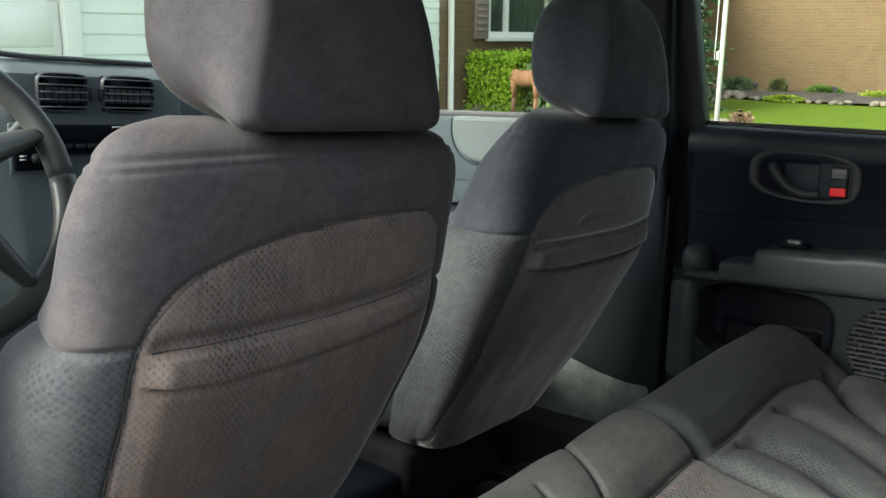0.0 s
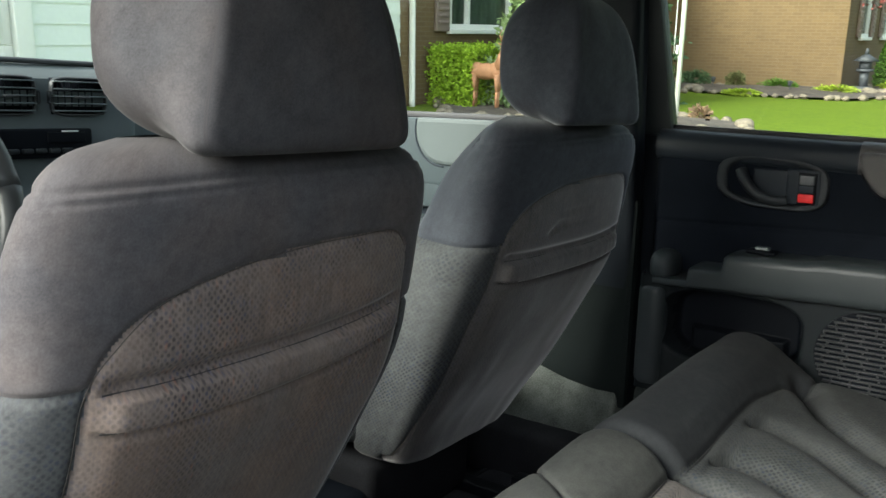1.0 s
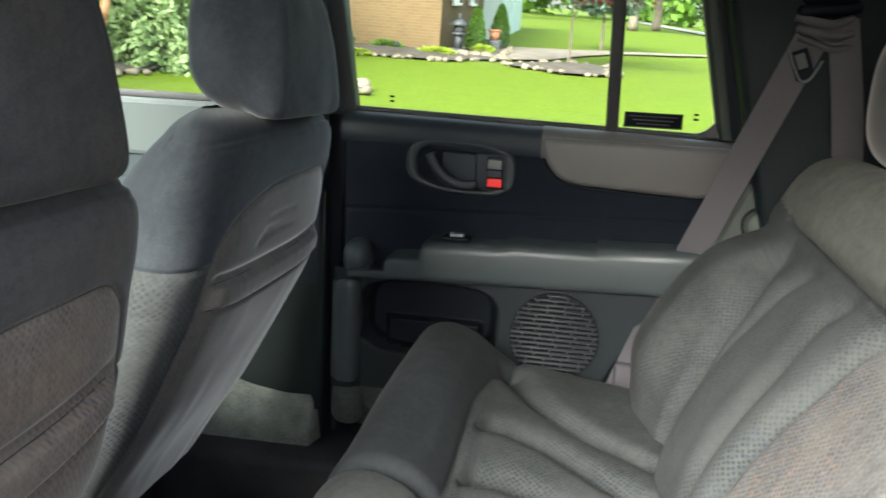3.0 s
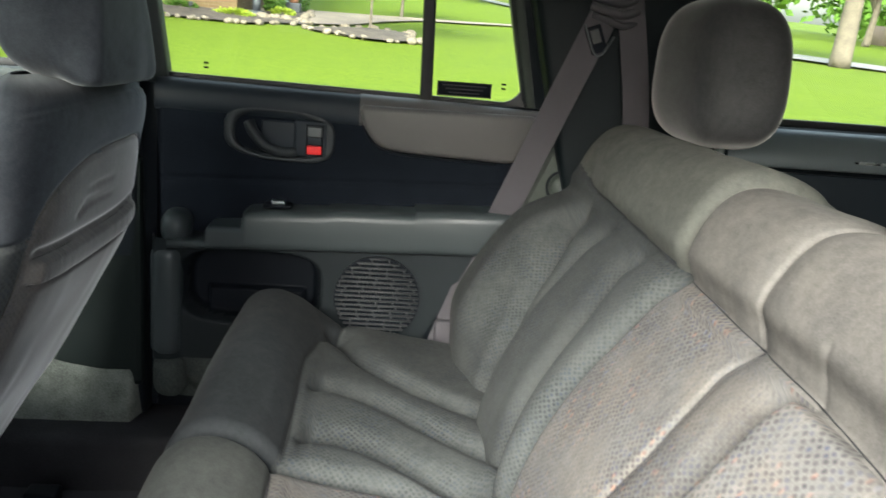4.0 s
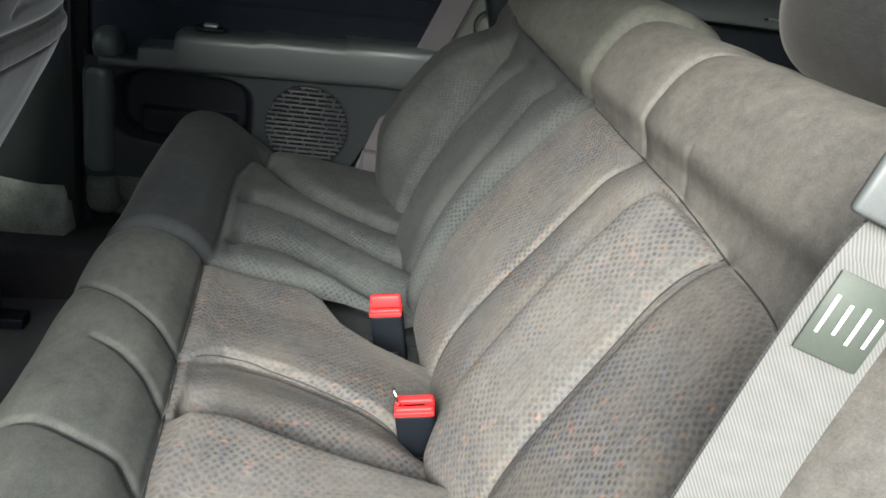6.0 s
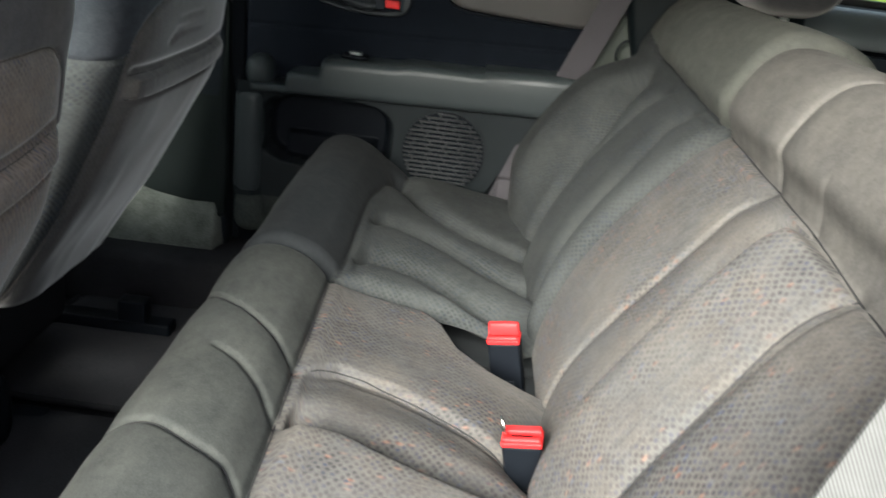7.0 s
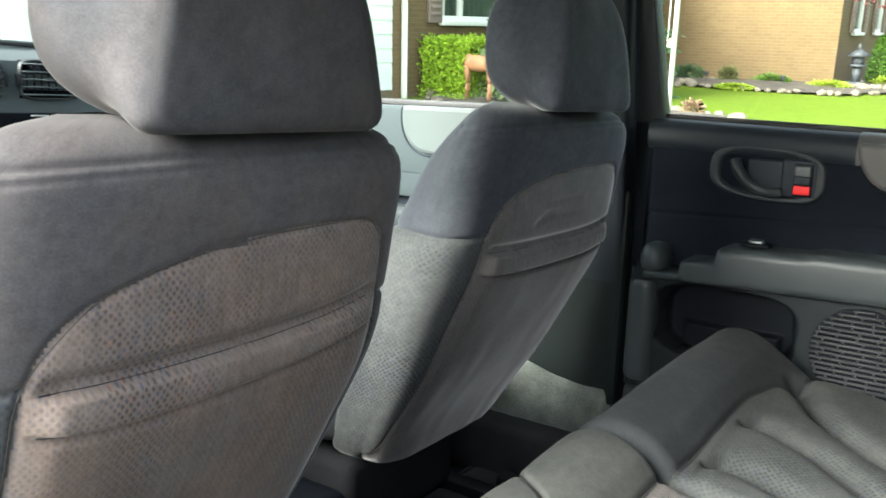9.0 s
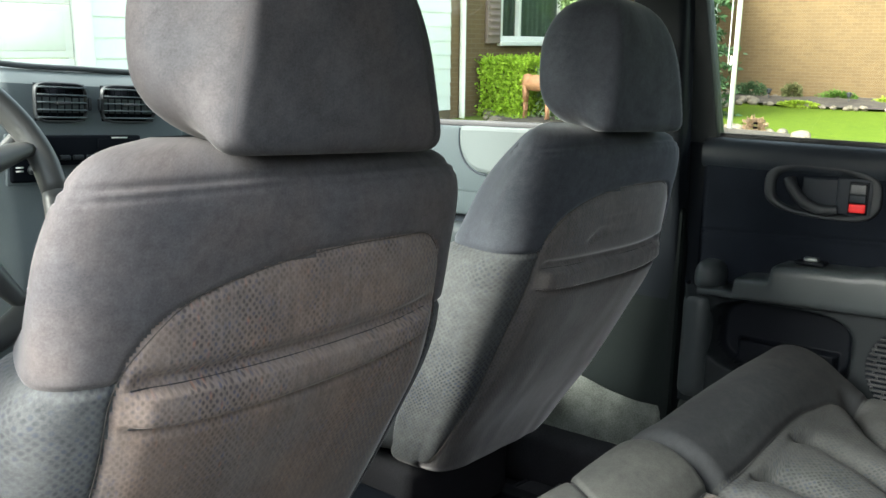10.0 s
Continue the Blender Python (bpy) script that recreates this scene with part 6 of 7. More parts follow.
def leaves(name, centres, size, material, parent, label="", droop=0.0, seed=1, aspect=1.6):
    """Many small leaf faces about the given centres, in one mesh."""
    rng = np.random.default_rng(seed)
    c = np.asarray(centres)
    n = len(c)
    d = rng.normal(size=(n, 3))
    d[:, 2] -= droop
    d /= np.linalg.norm(d, axis=1, keepdims=True)
    e = np.cross(d, rng.normal(size=(n, 3)))
    e /= np.linalg.norm(e, axis=1, keepdims=True)
    s = size * rng.uniform(0.6, 1.3, (n, 1))
    V = np.stack([c, c + d * s * 0.5 * aspect + e * s * 0.5, c + d * s * aspect, c + d * s * 0.5 * aspect - e * s * 0.5], 1).reshape(-1, 3)
    F = [(4 * k, 4 * k + 1, 4 * k + 2, 4 * k + 3) for k in range(n)]
    return mesh_part(name, V, F, material, parent, label, smooth=False)


def in_ball(n, radii, seed, hollow=0.55, lump=0.25):
    rng = np.random.default_rng(seed)
    d = rng.normal(size=(n, 3))
    d /= np.linalg.norm(d, axis=1, keepdims=True)
    r = rng.uniform(hollow, 1.0, (n, 1)) ** 0.6
    k = np.array([noise.noise(Vector(tuple(v * 2.2)) + Vector((seed, 0, 0))) for v in d])[:, None]
    return d * r * (1 + lump * k) * np.array(radii)


def broad_tree(x, y, height, trunk_r, crown, label, name="tree", material=None, seed=1, fork=0.4, n=5000, leaf=0.16, kind=""):
    tr = out_thing(name, x, y, label, "tree", "trees", kind, 0.05)
    rng = np.random.default_rng(seed)
    tip = (rng.uniform(-0.2, 0.2), rng.uniform(-0.2, 0.2), height * 0.75)
    tube("trunk", [(0, 0, 0), (0.02, 0, 0.12), (0.05 * rng.normal(), 0.05 * rng.normal(), height * fork), tip], (trunk_r, trunk_r * 0.3), BARK, tr, sides=12)
    mid = np.array((0.0, 0.0, height * fork * 0.8))
    cents = []
    for k in range(7):
        a = k * 2.4 + rng.uniform(-0.4, 0.4)
        end = np.array((crown[0] * 0.65 * math.cos(a), crown[1] * 0.65 * math.sin(a), height * (fork + 0.15 + 0.07 * k)))
        tube("limb", [tuple(mid + np.array((0, 0, 0.12 * k))), tuple((mid + end) / 2 + np.array((0, 0, 0.25))), tuple(end)], (trunk_r * 0.4, trunk_r * 0.08), BARK, tr, sides=7)
        cents.append(end)
    cents += [np.array((0, 0, height * 0.85)), np.array(tip)]
    pts = []
    for k, c in enumerate(cents):
        pts.append(c + in_ball(n // len(cents), (crown[0] * 0.52, crown[1] * 0.52, crown[2] * 0.45), seed + k, 0.1, 0.5))
    leaves("crown", np.vstack(pts), leaf, material or LEAF_TREE, tr, seed=seed)
    return tr


def bush(name, x, y, radii, label, material, n=900, leaf=0.06, seed=1, category="shrub", group="", kind="", box=False):
    b = out_thing(name, x, y, label, category, group, kind)
    if box:
        rng = np.random.default_rng(seed)
        p = rng.uniform(-1, 1, (n, 3))
        ax = rng.integers(0, 3, n)
        p[np.arange(n), ax] = np.sign(p[np.arange(n), ax]) * rng.uniform(0.8, 1.0, n)
        p += 0.06 * rng.normal(size=(n, 3))
        p = p * np.array(radii)
    else:
        p = in_ball(n, radii, seed, 0.05)
    p[:, 2] = np.abs(p[:, 2] + radii[2]) * 1.0
    leaves("foliage", p, leaf, material, b, seed=seed)
    for k in range(4):
        tube("stem", [(0.3 * radii[0] * math.cos(k * 1.7), 0.3 * radii[1] * math.sin(k * 1.7), -0.05), (0, 0, radii[2])], (0.02, 0.008), BARK, b, sides=6)
    return b


def conifer(x, y, height, radius, label, material, seed=1, n=6000, leaf=0.09, name="conifer"):
    c = out_thing(name, x, y, label, "tree", "trees", "", 0.05)
    tube("trunk", [(0, 0, 0), (0, 0, height * 0.95)], (radius * 0.07, 0.01), BARK, c, sides=8)
    rng = np.random.default_rng(seed)
    pts = []
    tiers = 16
    for k in range(tiers):
        h = height * (0.04 + 0.92 * k / tiers)
        r = radius * (1 - k / tiers) ** 0.85
        m = max(5, int(11 * (1 - k / tiers)))
        for q in range(m):
            a = 2 * math.pi * (q + 0.5 * (k % 2)) / m + rng.uniform(-0.15, 0.15)
            rr = r * rng.uniform(0.8, 1.12)
            if q % 3 == 0:
                tube("bough", [(0, 0, h + 0.1), (rr * math.cos(a) * 0.9, rr * math.sin(a) * 0.9, h - 0.12 * rr)], (0.02, 0.006), BARK, c, sides=5)
            s = rng.uniform(0.1, 1, n // (tiers * m))
            spread = 0.16 * rr * (1.1 - s)[:, None] * rng.normal(size=(len(s), 3)) + 0.05 * rng.normal(size=(len(s), 3))
            pts.append(np.stack([s * rr * math.cos(a), s * rr * math.sin(a), h - 0.14 * s * rr], 1) + spread * np.array((1, 1, 0.5)))
    leaves("needles", np.vstack(pts), leaf, material, c, droop=0.4, seed=seed, aspect=2.2)
    return c


def wall_panel(name, x0, y0, x1, y1, z0, z1, thick, material, parent, holes=(), label=""):
    """An upright wall from (x0, y0) to (x1, y1), its face to the left of that way; holes are (s0, s1, z0, z1) along it."""
    L = math.hypot(x1 - x0, y1 - y0)
    ux, uy = (x1 - x0) / L, (y1 - y0) / L
    ss = sorted({0.0, L, *(v for h in holes for v in h[:2])})
    zz = sorted({z0, z1, *(v for h in holes for v in h[2:])})
    verts, faces, uv = [], [], []
    def put(s, z, d):
        verts.append((x0 + ux * s - uy * d, y0 + uy * s + ux * d, z))
        uv.append((s + (d if d else 0), z))
        return len(verts) - 1
    for a, b in zip(ss[:-1], ss[1:]):
        for c, d in zip(zz[:-1], zz[1:]):
            if any(h[0] <= a and b <= h[1] and h[2] <= c and d <= h[3] for h in holes):
                continue
            for off in (0, thick):
                q = [put(a, c, off), put(b, c, off), put(b, d, off), put(a, d, off)]
                faces.append(q if off == 0 else q[::-1])
    for h in (*holes, (0, L, z0, z1)):
        q = [(h[0], h[2]), (h[1], h[2]), (h[1], h[3]), (h[0], h[3])]
        for (sa, za), (sb, zb) in zip(q, q[1:] + q[:1]):
            faces.append([put(sa, za, 0), put(sb, zb, 0), put(sb, zb, thick), put(sa, za, thick)])
    return mesh_part(name, verts, faces, material, parent, label, uv, smooth=False)


def lap_siding(x0, x1, y, z0, z1, rise, parent, material):
    """Overlapping boards facing the street."""
    z = z0
    while z < z1 - 0.01:
        h = min(rise, z1 - z)
        me = [(x0, y - 0.016, z), (x1, y - 0.016, z), (x1, y - 0.002, z + h), (x0, y - 0.002, z + h), (x0, y, z), (x1, y, z), (x1, y + 0.002, z + h), (x0, y + 0.002, z + h)]
        mesh_part("board", me, [(0, 1, 2, 3), (4, 0, 3, 7), (1, 5, 6, 2), (0, 4, 5, 1), (3, 2, 6, 7)], material, parent, smooth=False)
        z += h


def window_unit(parent, s0, s1, z0, z1, y, bars=(), face=-1):
    """A white window in a street-facing wall: frame, sill, panes, curtain."""
    w = thing("house_window", ((s0 + s1) / 2, y, z0), "white-framed window with pale curtains", "window", "house windows", frame_of=OUT)
    hw, h = (s1 - s0) / 2, z1 - z0
    for x in (-hw + 0.04, hw - 0.04, *bars):
        rbox("frame_stile", (0.08 if abs(x) > hw - 0.05 else 0.07, 0.10, h), (x, 0, h / 2), WHITE, w, 0.008)
    for z in (0.04, h - 0.04):
        rbox("frame_rail", (2 * hw, 0.104, 0.08), (0, 0, z), WHITE, w, 0.008)
    rbox("sill", (2 * hw + 0.12, 0.16, 0.07), (0, -0.05, -0.03), WHITE, w, 0.01)
    g = mesh_part("pane", [(-hw, 0.02, 0), (hw, 0.02, 0), (hw, 0.02, h), (-hw, 0.02, h)], [(0, 1, 2, 3)], GLASS, w, smooth=False)
    g.visible_shadow = False
    xs = np.linspace(-hw, hw, 120)
    X = np.repeat(xs[None, :], 2, 0)
    Yc = 0.12 + 0.018 * np.sin(X * 42) + 0.01 * np.sin(X * 17)
    Zc = np.repeat(np.array([[0.0], [h]]), 120, 1)
    sheet(np.stack([X, Yc, Zc], 2), np.stack([X, Zc], 2), [("curtain", CURTAIN, "pale green curtain", np.ones((1, 119), bool))], w)
    return w


HY = 7.4
house = thing("house", (0, 0, 0), "single-storey buff brick house with white garage", "house", frame_of=OUT)
# garage front
wall_panel("garage_wall", -6.5, HY, 9.0, HY, 0.05, 3.1, 0.2, SIDING, house, [(3.2, 10.0, 0.05, 2.45)])
lap_siding(3.62, 9.0, HY - 0.004, 0.30, 3.0, 0.19, house, SIDING)
rbox("garage_trim", (0.16, 0.06, 2.6), (3.54, HY - 0.03, 1.35), WHITE, house, 0.008)
rbox("garage_lintel", (6.9, 0.06, 0.2), (0.1, HY - 0.03, 2.56), WHITE, house, 0.008)
gd = thing("garage_door", (0.1, HY + 0.1, 0.12), "wide white sectional garage door", "garage door", frame_of=OUT)
for k in range(5):
    rbox("door_section", (6.78, 0.05, 0.468), (0, 0, 0.235 + 0.472 * k), WHITE, gd, 0.012)
    for q in range(9):
        rbox("raised_field", (0.62, 0.012, 0.34), (-3.0 + 0.75 * q, -0.028, 0.235 + 0.472 * k), WHITE, gd, 0.006, segs=1)
rbox("brick_base", (5.5, 0.10, 0.25), (6.2, HY + 0.0, 0.17), BRICK, house, 0.0)
# brick front with its window, and the wing that comes forward
WX, WY = 18.6, 3.36
window_s = (10.22, 12.55)
wall_panel("brick_wall", 9.0, HY, WX, HY, 0.0, 3.1, 0.22, BRICK, house, [(window_s[0] - 9.0, window_s[1] - 9.0, 1.25, 2.75)])
wall_panel("wing_side", WX, HY, WX, WY, -0.25, 3.05, 0.22, BRICK, house)
wall_panel("wing_front", WX + 0.222, WY + 0.004, 26.0, WY + 0.004, -0.25, 3.05, 0.22, BRICK, house, [(1.178, 2.278, 1.2, 2.6), (3.978, 5.078, 1.2, 2.6)])
wall_panel("far_front", 26.0, WY - 0.6, 33.0, WY - 0.6, 0.0, 3.2, 0.2, SIDING_BLUE, house, [(2.2, 3.4, 0.9, 2.5)])
wall_panel("far_return", 26.006, WY, 26.006, WY - 0.39, 0.0, 3.2, 0.2, SIDING_BLUE, house)
window_unit(house, *window_s, 1.25, 2.75, HY + 0.05, bars=(-0.62, 0.62))
window_unit(house, WX + 1.4, WX + 2.5, 1.2, 2.6, WY + 0.05)
window_unit(house, WX + 4.2, WX + 5.3, 1.2, 2.6, WY + 0.05)
for x, y in ((window_s[0] - 0.22, HY), (window_s[1] + 0.22, HY), (WX + 1.15, WY), (WX + 2.75, WY), (WX + 3.95, WY), (WX + 5.55, WY)):
    z0 = 1.2 if y < 5 else 1.22
    sh = rbox("shutter", (0.34, 0.05, 1.5), (x, y - 0.03, z0 + 0.75), SHUTTER, house, 0.008)
    for k in range(14):
        rbox("louvre", (0.26, 0.02, 0.05), (x, y - 0.062, z0 + 0.13 + 0.096 * k), SHUTTER, sh, 0.004, segs=1)
for x, y in ((9.22, HY - 0.06), (WX - 0.08, HY - 0.1)):
    tube("downspout", [(x, y, 0.15 if y > 5 else 0.3), (x, y, 0.4), (x, y, 3.0)], 0.05, WHITE, house, flat=0.7)
rbox("soffit", (0.5, 4.6, 0.06), (WX - 0.22, 5.4, 3.02), WHITE, house, 0.01)
rbox("gutter", (0.12, 4.6, 0.12), (WX - 0.46, 5.4, 3.08), SHUTTER, house, 0.02)
rbox("front_soffit", (26, 0.5, 0.06), (7.0, HY - 0.22, 3.10), WHITE, house, 0.01)
def gable(name, pts, ridge):
    verts = [*pts, *ridge]
    mesh_part(name, verts, [(0, 1, 5, 4), (2, 3, 4, 5), (0, 4, 3), (1, 2, 5)], ROOF, house, smooth=False)
gable("roof", [(-7, HY - 0.5, 3.1), (WX, HY - 0.5, 3.1), (WX, HY + 9, 3.1), (-7, HY + 9, 3.1)], [(-3, HY + 4, 4.9), (WX, HY + 4, 4.9)])
gable("wing_roof", [(WX - 0.5, WY - 0.5, 3.1), (33, WY - 0.9, 3.1), (33, HY + 9, 3.1), (WX - 0.5, HY + 9, 3.1)], [(WX + 4, WY + 4, 4.9), (30, WY + 4, 4.9)])

# ---- garden ----
def hedge_block(x, y, radii, seed):
    return bush("hedge", x, y, radii, "clipped bright green hedge under the window", LEAF_HEDGE, 16000, 0.03, seed, "hedge", "", "", True)
hedge_block(10.35, HY - 0.42, (0.72, 0.36, 0.42), 3)
hedge_block(12.2, HY - 0.45, (0.7, 0.38, 0.46), 5)


def bed(name, x, y, rx, ry, label, seed, gap=0.33, ring=True, turn=0.0):
    """A mulched bed edged with field stones."""
    b = out_thing(name, x, y, label, "garden bed", kind="structure")
    z0 = float(ground_z(x, y))
    k = 40
    a = np.linspace(0, 2 * math.pi, k, endpoint=False)
    wob = 1 + 0.12 * np.sin(3 * a + seed) + 0.07 * np.sin(5 * a + 2 * seed)
    ex, ey = rx * wob * np.cos(a), ry * wob * np.sin(a)
    px, py = ex * math.cos(turn) - ey * math.sin(turn), ex * math.sin(turn) + ey * math.cos(turn)
    R = np.array([np.stack([px * s, py * s, ground_z(x + px * s, y + py * s) - z0 + 0.03 + 0.10 * (1 - s)], 1) for s in (1.0, 0.8, 0.5, 0.02)])
    sheet(R, R[:, :, :2].copy(), [("mulch", MULCH, "", np.ones((3, k), bool))], b, closed=True)
    rng = np.random.default_rng(seed)
    if ring:
        L = np.r_[0, np.cumsum(np.hypot(np.diff(np.r_[px, px[0]]), np.diff(np.r_[py, py[0]])))]
        s = 0.0
        while s < L[-1]:
            w = rng.uniform(0.05, 0.10) if rng.random() > 0.25 else rng.uniform(0.10, 0.15)
            X0, Y0 = np.interp(s, L, np.r_[px, px[0]]) + rng.normal(0, 0.06), np.interp(s, L, np.r_[py, py[0]]) + rng.normal(0, 0.06)
            bm = bmesh.new()
            bmesh.ops.create_icosphere(bm, subdivisions=2, radius=1)
            off = Vector((rng.uniform(0, 9), seed, 0))
            for v in bm.verts:
                v.co = Vector((v.co.x * w, v.co.y * w * 0.8, v.co.z * w * 0.62)) * (1 + 0.35 * noise.noise(v.co * 1.3 + off))
            bmesh.ops.rotate(bm, cent=(0, 0, 0), matrix=Matrix.Rotation(rng.uniform(0, 6), 3, "Z"), verts=bm.verts)
            bmesh.ops.translate(bm, vec=(X0, Y0, float(ground_z(x + X0, y + Y0)) - z0 + w * 0.3), verts=bm.verts)
            part("stone", bm, STONE, b)
            s += w * 1.6 + (rng.uniform(0.05, 0.45) if rng.random() < 0.35 else 0.0)
    return b


bed("garden_bed", 13.2, 6.4, 5.2, 0.8, "mulched bed edged with pale field stones", 2)
bed("garden_bed", 17.45, 4.4, 1.2, 2.5, "mulched bed along the brick wall edged with stones", 4)
bed("garden_bed", 18.1, 4.2, 0.4, 2.3, "raised row of rounded stones along the brick wall", 5)
bed("garden_bed", 9.95, 3.75, 1.05, 0.85, "round mulched bed with stones about the flagpole", 6, turn=0.2)
bed("garden_bed", 20.6, 2.55, 2.3, 0.55, "mulched bed by the front path", 8)
bed("garden_bed", 17.0, 0.45, 1.5, 1.05, "island bed under the red maple", 9)
pole = out_thing("flagpole", 10.1, 3.745, "white metal flagpole with halyard", "flagpole")
tube("shaft", [(0, 0, -0.1), (0, 0, 6.0)], (0.032, 0.026), WHITE, pole, sides=16)
tube("halyard", [(-0.085, 0.06, 0.9), (-0.09, 0.05, 3.0), (-0.045, 0, 5.8)], 0.005, WHITE, pole, sides=5)
rbox("cleat", (0.03, 0.03, 0.11), (-0.055, 0.03, 0.95), WHITE, pole, 0.008)
bush("dry_plant", 10.7, 3.62, (0.15, 0.14, 0.10), "clump of dry reddish stalks", LEAF_DRY, 420, 0.035, 4)
conifer(13.06, 5.73, 4.4, 1.05, "tall green spruce by the brick wall", LEAF_SPRUCE, 3, 16000, 0.055)
conifer(10.55, 6.0, 3.2, 0.9, "young pale green spruce behind the deer", LEAF_YELLOW_SPRUCE, 8, 14000, 0.055)


def deer_statue(x, y):
    """A painted lawn deer, one plain shape."""
    bm = bmesh.new()
    def limb(a, b, ra, rb):
        a, b = Vector(a), Vector(b)
        r = bmesh.ops.create_cone(bm, cap_ends=True, segments=12, radius1=ra, radius2=rb, depth=(b - a).length)
        bmesh.ops.transform(bm, matrix=Matrix.Translation((a + b) / 2) @ (b - a).to_track_quat("Z", "Y").to_matrix().to_4x4(), verts=r["verts"])
    def ball(c, s):
        r = bmesh.ops.create_icosphere(bm, subdivisions=3, radius=1)
        bmesh.ops.transform(bm, matrix=Matrix.Translation(c) @ Matrix.Diagonal((*s, 1)), verts=r["verts"])
    ball((0, 0, 0.62), (0.30, 0.12, 0.145))
    ball((-0.2, 0, 0.63), (0.15, 0.115, 0.15))
    ball((0.2, 0, 0.64), (0.14, 0.11, 0.15))
    limb((0.24, 0, 0.66), (0.36, 0.0, 1.0), 0.10, 0.055)
    ball((0.40, 0, 1.03), (0.115, 0.05, 0.06))
    for dx, dy in ((-0.26, 0.06), (-0.22, -0.06), (0.22, 0.06), (0.26, -0.06)):
        limb((dx, dy, 0.58), (dx + 0.01, dy, 0.28), 0.055, 0.028)
        limb((dx + 0.01, dy, 0.28), (dx, dy, 0.0), 0.028, 0.022)
    limb((-0.34, 0, 0.68), (-0.38, 0, 0.80), 0.03, 0.012)
    for s in (-1, 1):
        limb((0.35, s * 0.03, 1.07), (0.31, s * 0.12, 1.12), 0.022, 0.005)
        limb((0.35, s * 0.02, 1.07), (0.33, s * 0.10, 1.25), 0.012, 0.008)
        limb((0.33, s * 0.10, 1.25), (0.40, s * 0.12, 1.36), 0.009, 0.004)
        limb((0.335, s * 0.08, 1.20), (0.42, s * 0.06, 1.27), 0.008, 0.003)
    me = bpy.data.meshes.new("deer_statue")
    bm.to_mesh(me)
    bm.free()
    me.materials.append(DEER)
    me.polygons.foreach_set("use_smooth", [True] * len(me.polygons))
    ob = new("deer_statue", me)
    ob.matrix_world = Matrix.Translation((x, y, float(ground_z(x, y)) + 0.06)) @ Matrix.Rotation(radians(-93), 4, "Z") @ Matrix.Scale(0.80, 4)
    tagged(ob, "tan painted deer figure standing on the garden bed", "garden statue")


deer_statue(9.75, 6.42)
lantern = out_thing("stone_lantern", 19.0, 3.0, "dark pagoda garden lantern", "garden lantern")
for z, r0, r1, h in ((0.0, 0.20, 0.17, 0.12), (0.12, 0.09, 0.09, 0.3), (0.42, 0.17, 0.17, 0.05), (0.47, 0.12, 0.12, 0.16), (0.63, 0.26, 0.05, 0.14), (0.77, 0.05, 0.02, 0.12)):
    tube("tier", [(0, 0, z), (0, 0, z + h)], (r0, r1), IRON, lantern, sides=6)
for x, y in ((17.3, 5.58), (17.0, 3.98)):
    lt = out_thing("path_light", x, y, "small black path light on a stake", "path light", "path lights")
    tube("stake", [(0, 0, 0), (0, 0, 0.17)], 0.010, IRON, lt, sides=8)
    tube("lamp_head", [(0, 0, 0.17), (0, 0, 0.24)], (0.035, 0.045), IRON, lt, sides=10)
    tube("cap", [(0, 0, 0.24), (0, 0, 0.27)], (0.075, 0.02), IRON, lt, sides=12)
for x, y, wide, high, mt, lb in ((17.9, 6.15, 0.34, 0.17, LEAF_SPRUCE, "low dark green shrub by the wall"), (17.8, 5.27, 0.20, 0.18, LEAF_TWIG, "low twiggy shrub by the wall"), (17.8, 4.38, 0.36, 0.12, LEAF_DARK, "low dark shrub by the wall"), (17.6, 3.25, 0.42, 0.09, LEAF_YELLOW, "low yellow-green ground plant among stones"), (16.2, 4.67, 0.36, 0.05, LEAF_YELLOW, "flat yellow-green ground plant among stones"), (19.6, 2.5, 0.30, 0.10, LEAF_YELLOW, "low yellow-green ground plant among stones")):
    bush("garden_shrub", x, y, (wide * 0.7, wide, high), lb, mt, 1500, 0.028, int(x * 10 + y), group="garden shrubs")
for x, y, h, r in ((20.3, 2.78, 0.98, 0.25), (22.0, 2.38, 1.05, 0.27)):
    a = out_thing("arborvitae", x, y, "small cone-shaped green arborvitae", "shrub", "cone shrubs")
    rng = np.random.default_rng(int(x))
    zz = rng.uniform(0, 1, 4200) ** 0.8
    aa = rng.uniform(0, 6.283, 4200)
    rr = r * np.clip(np.sin(np.pi * (0.18 + 0.82 * (1 - zz) * 0.62)) * (1 - zz) ** 0.35, 0.02, 1) * rng.uniform(0.8, 1.05, 4200)
    leaves("foliage", np.stack([rr * np.cos(aa), rr * np.sin(aa), 0.05 + zz * h], 1), 0.035, LEAF_DARK, a, seed=3)
    tube("stem", [(0, 0, -0.05), (0, 0, h * 0.7)], (0.04, 0.01), BARK, a, sides=7)
pot = out_thing("flower_pot", 21.0, 2.41, "terracotta pot standing on a dark stone block", "flower pot")
rbox("block", (0.36, 0.34, 0.28), (0, 0, 0.14), IRON, pot, 0.03)
tube("pot", [(0, 0, 0.28), (0, 0, 0.48)], (0.10, 0.15), TERRACOTTA, pot, sides=18)
tube("pot_rim", [(0, 0, 0.47), (0, 0, 0.52)], 0.165, TERRACOTTA, pot, sides=18)
walkway = thing("front_path", (0, 0, 0), "tan paved path from the front door across the lawn", "path", kind="structure", frame_of=OUT)
line = spline([(20.2, 2.1), (21.2, 1.0), (22.6, 0.2), (23.8, -0.8), (25.2, -3.0), (28.0, -7.0)], 40)
broad = np.interp(line[:, 1], [-7.0, -3.0, -0.8, 0.2, 1.0, 2.1], [0.3, 0.3, 0.5, 1.1, 2.2, 2.6])[:, None]
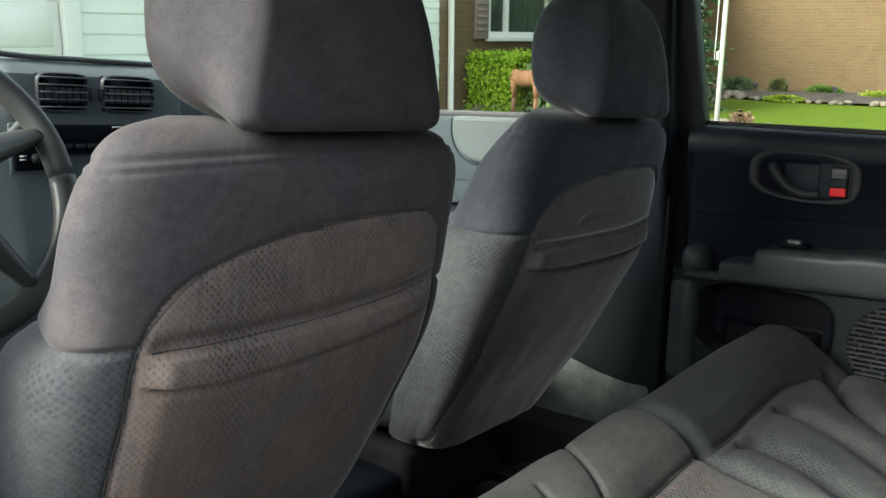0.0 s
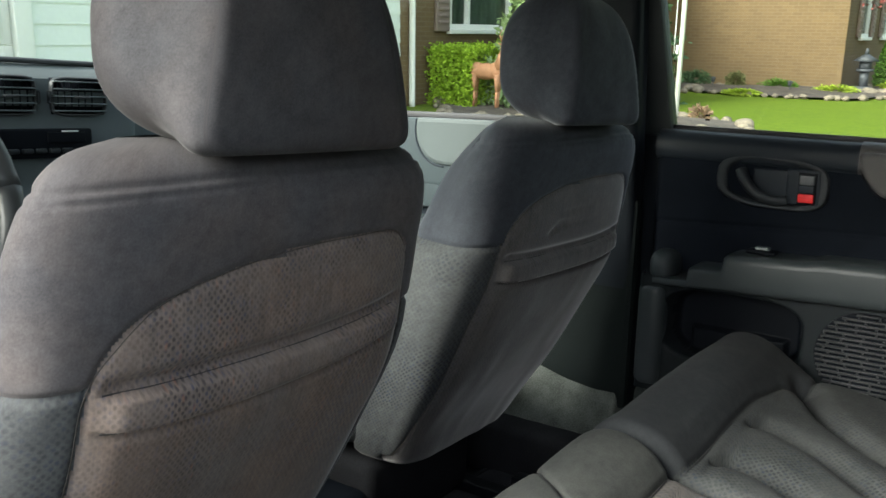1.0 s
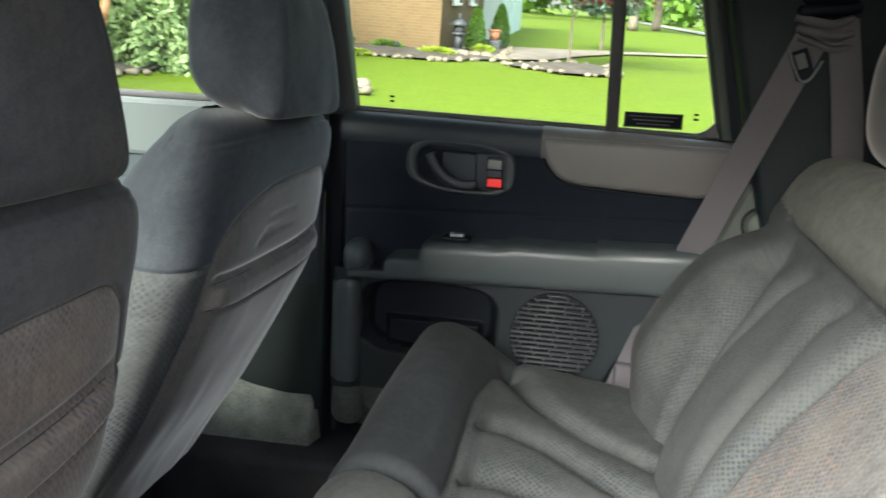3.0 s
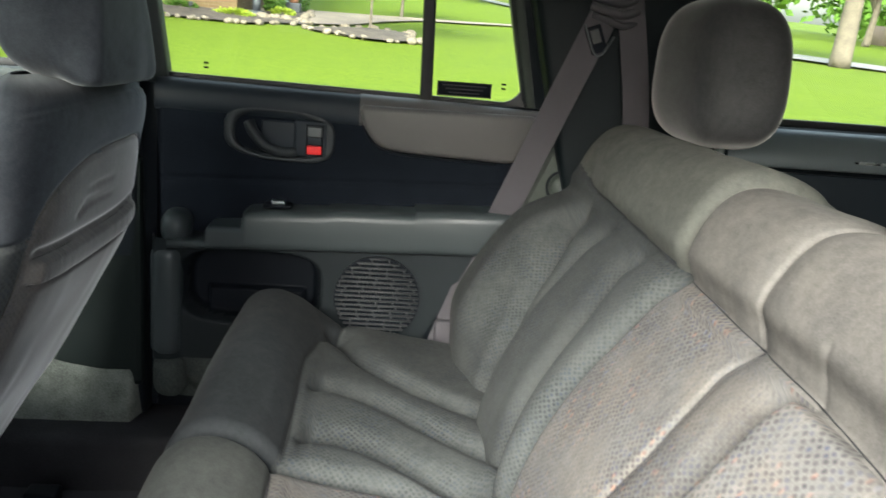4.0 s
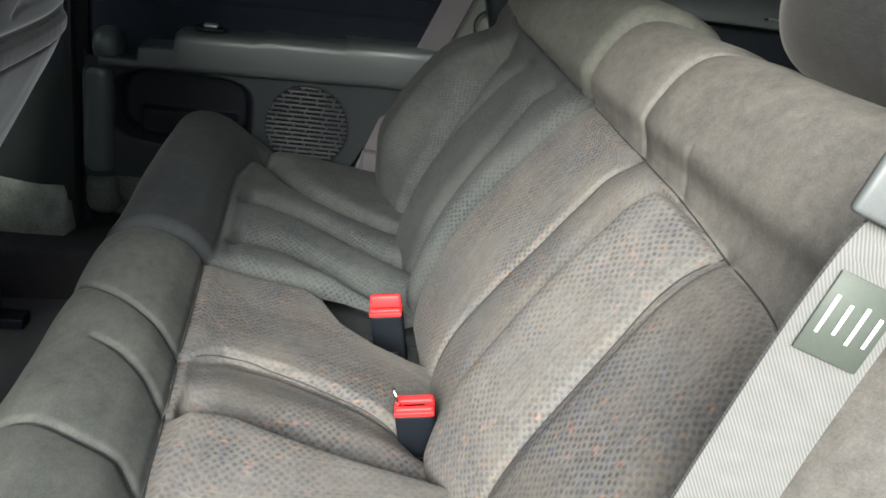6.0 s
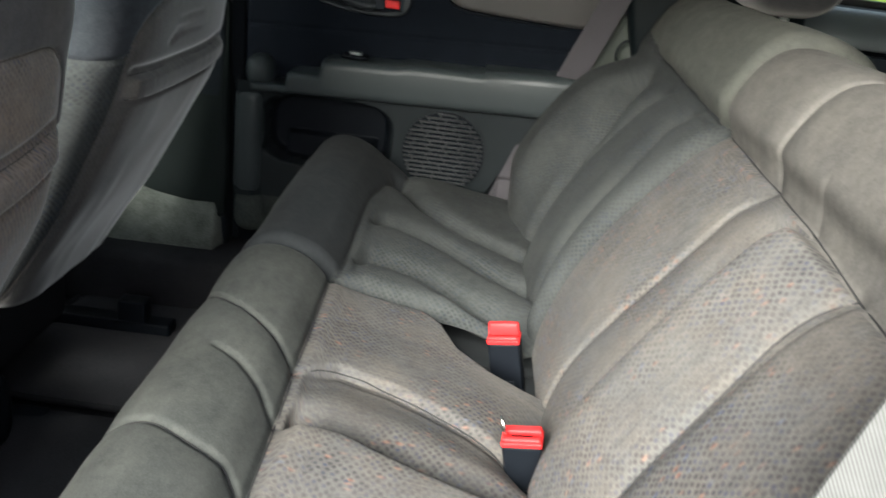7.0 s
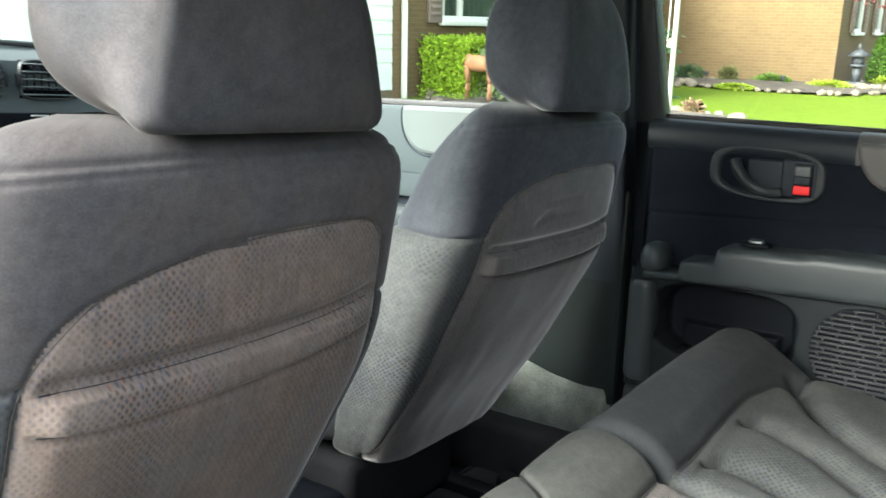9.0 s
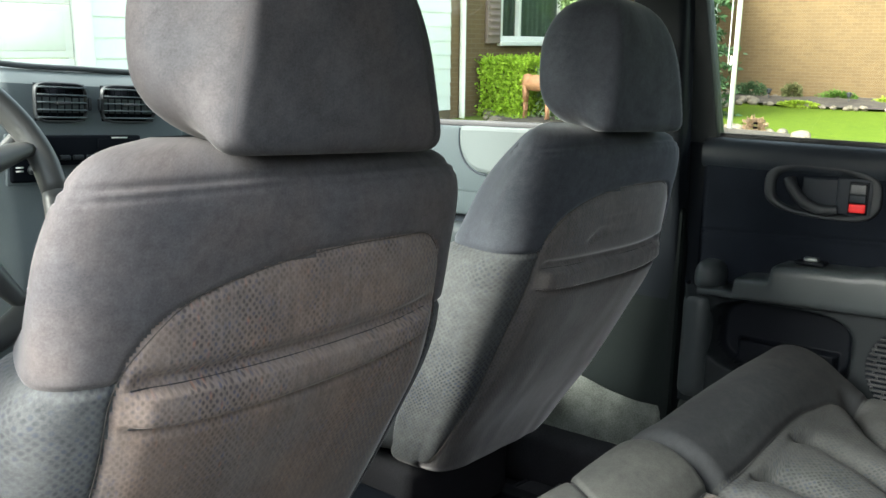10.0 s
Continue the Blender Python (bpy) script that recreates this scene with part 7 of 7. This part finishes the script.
X, Y = line[:, :1] + broad * np.linspace(-1, 1, 5), np.repeat(line[:, 1:], 5, 1)
sheet(np.stack([X, Y, ground_z(X, Y) + 0.03], 2), np.stack([X, Y], 2), [("slab", PAVER, "", np.ones((39, 4), bool))], walkway)

broad_tree(17.2, 0.45, 2.5, 0.032, (2.1, 2.1, 0.60), "small red-leaved maple in the island bed", "maple", LEAF_RED, 5, 0.50, 12000, 0.06)
topiary = out_thing("topiary_tree", 24.0, -0.25, "small blue-green weeping topiary tree", "tree", "trees", "", 0.05)
tube("trunk", [(0, 0, 0), (0.05, 0, 0.6), (0, 0.03, 1.3)], (0.05, 0.03), BARK, topiary, sides=8)
leaves("crown", in_ball(3600, (1.0, 1.0, 0.45), 12, 0.4, 0.5) + np.array((0, 0, 1.55)), 0.10, LEAF_BLUE, topiary, seed=4, droop=0.5)

# street, far trees and neighbours
road = thing("road", (0, 0, 0), "pale concrete street beyond the lawn", "road", kind="structure", frame_of=OUT)
centre = spline([(-30, -62), (8, -38), (19, -27), (26, -19.5), (29.5, -15.6), (35, -11.8), (50, -9.0), (110, -3)], 60)
along = np.gradient(centre, axis=0)
along /= np.linalg.norm(along, axis=1, keepdims=True)
lane = np.linspace(-2.0, 2.0, 4)
X, Y = centre[:, :1] + along[:, 1:] * lane, centre[:, 1:] - along[:, :1] * lane
sheet(np.stack([X, Y, ground_z(X, Y) + 0.05], 2), np.stack([X, Y], 2), [("road_surface", ASPHALT, "", np.ones((59, 3), bool))], road)
for x, y, h, r, cr, sd, lb in ((27.0, -14.7, 10, 0.36, (4.2, 4.2, 3.2), 11, "large broad oak on the lawn"), (46, -2.0, 9, 0.27, (4.0, 4.0, 3.0), 12, "broad shade tree on the far lawn"), (52, -3.6, 9, 0.27, (3.8, 3.8, 3.0), 13, "broad shade tree on the far lawn"), (62, -35, 9, 0.30, (3.4, 3.4, 2.8), 14, "shade tree across the street"), (54, -36, 7, 0.14, (2.6, 2.6, 2.4), 15, "slim pale-barked tree across the street"), (60, 6, 10, 0.4, (4.5, 4.5, 3.4), 16, "shade tree behind the house"), (70, -12, 10, 0.4, (4.5, 4.5, 3.4), 17, "shade tree across the lawn"), (74, -24, 11, 0.4, (5, 5, 3.6), 18, "shade tree along the street"), (66, -44, 10, 0.35, (4.5, 4.5, 3.4), 19, "shade tree across the street"), (48, -46, 9, 0.3, (4, 4, 3), 20, "shade tree across the street")):
    broad_tree(x, y, h, r, cr, lb, seed=sd, n=6500, leaf=0.26, fork=0.36)
woods = thing("far_woods", (0, 0, 0), "distant line of spring-green trees", "woods", kind="stuff", frame_of=OUT)
rng = np.random.default_rng(77)
pts = []
for k in range(46):
    a = radians(rng.uniform(78, 165))
    dd = rng.uniform(85, 120)
    c = np.array((dd * math.sin(a), dd * math.cos(a), rng.uniform(2, 9)))
    pts.append(c + in_ball(420, (5.5, 5.5, 4.5), k, 0.2, 0.5))
leaves("tree_line", np.vstack(pts), 0.75, LEAF_TREE, woods, seed=9)
mb = out_thing("mailbox", 40.5, -25.0, "pale mailbox on a dark post", "mailbox")
tube("post", [(0, 0, 0), (0, 0, 1.1)], 0.05, IRON, mb, sides=6)
rbox("box", (0.5, 0.22, 0.24), (0, 0, 1.2), WHITE, mb, 0.05)
fence = out_thing("fence", 62, -41.5, "brown wooden fence across the street", "fence")
for k in range(24):
    rbox("board", (0.48, 0.04, 1.6), (k * 0.5, 0, 0.8), SHUTTER, fence, 0.01, segs=1)
can = out_thing("utility_box", 50, -27.5 - 4.5, "green metal utility box", "utility box")
rbox("cabinet", (0.9, 0.7, 0.9), (0, 0, 0.45), LEAF_BLUE_PAINT, can, 0.04)
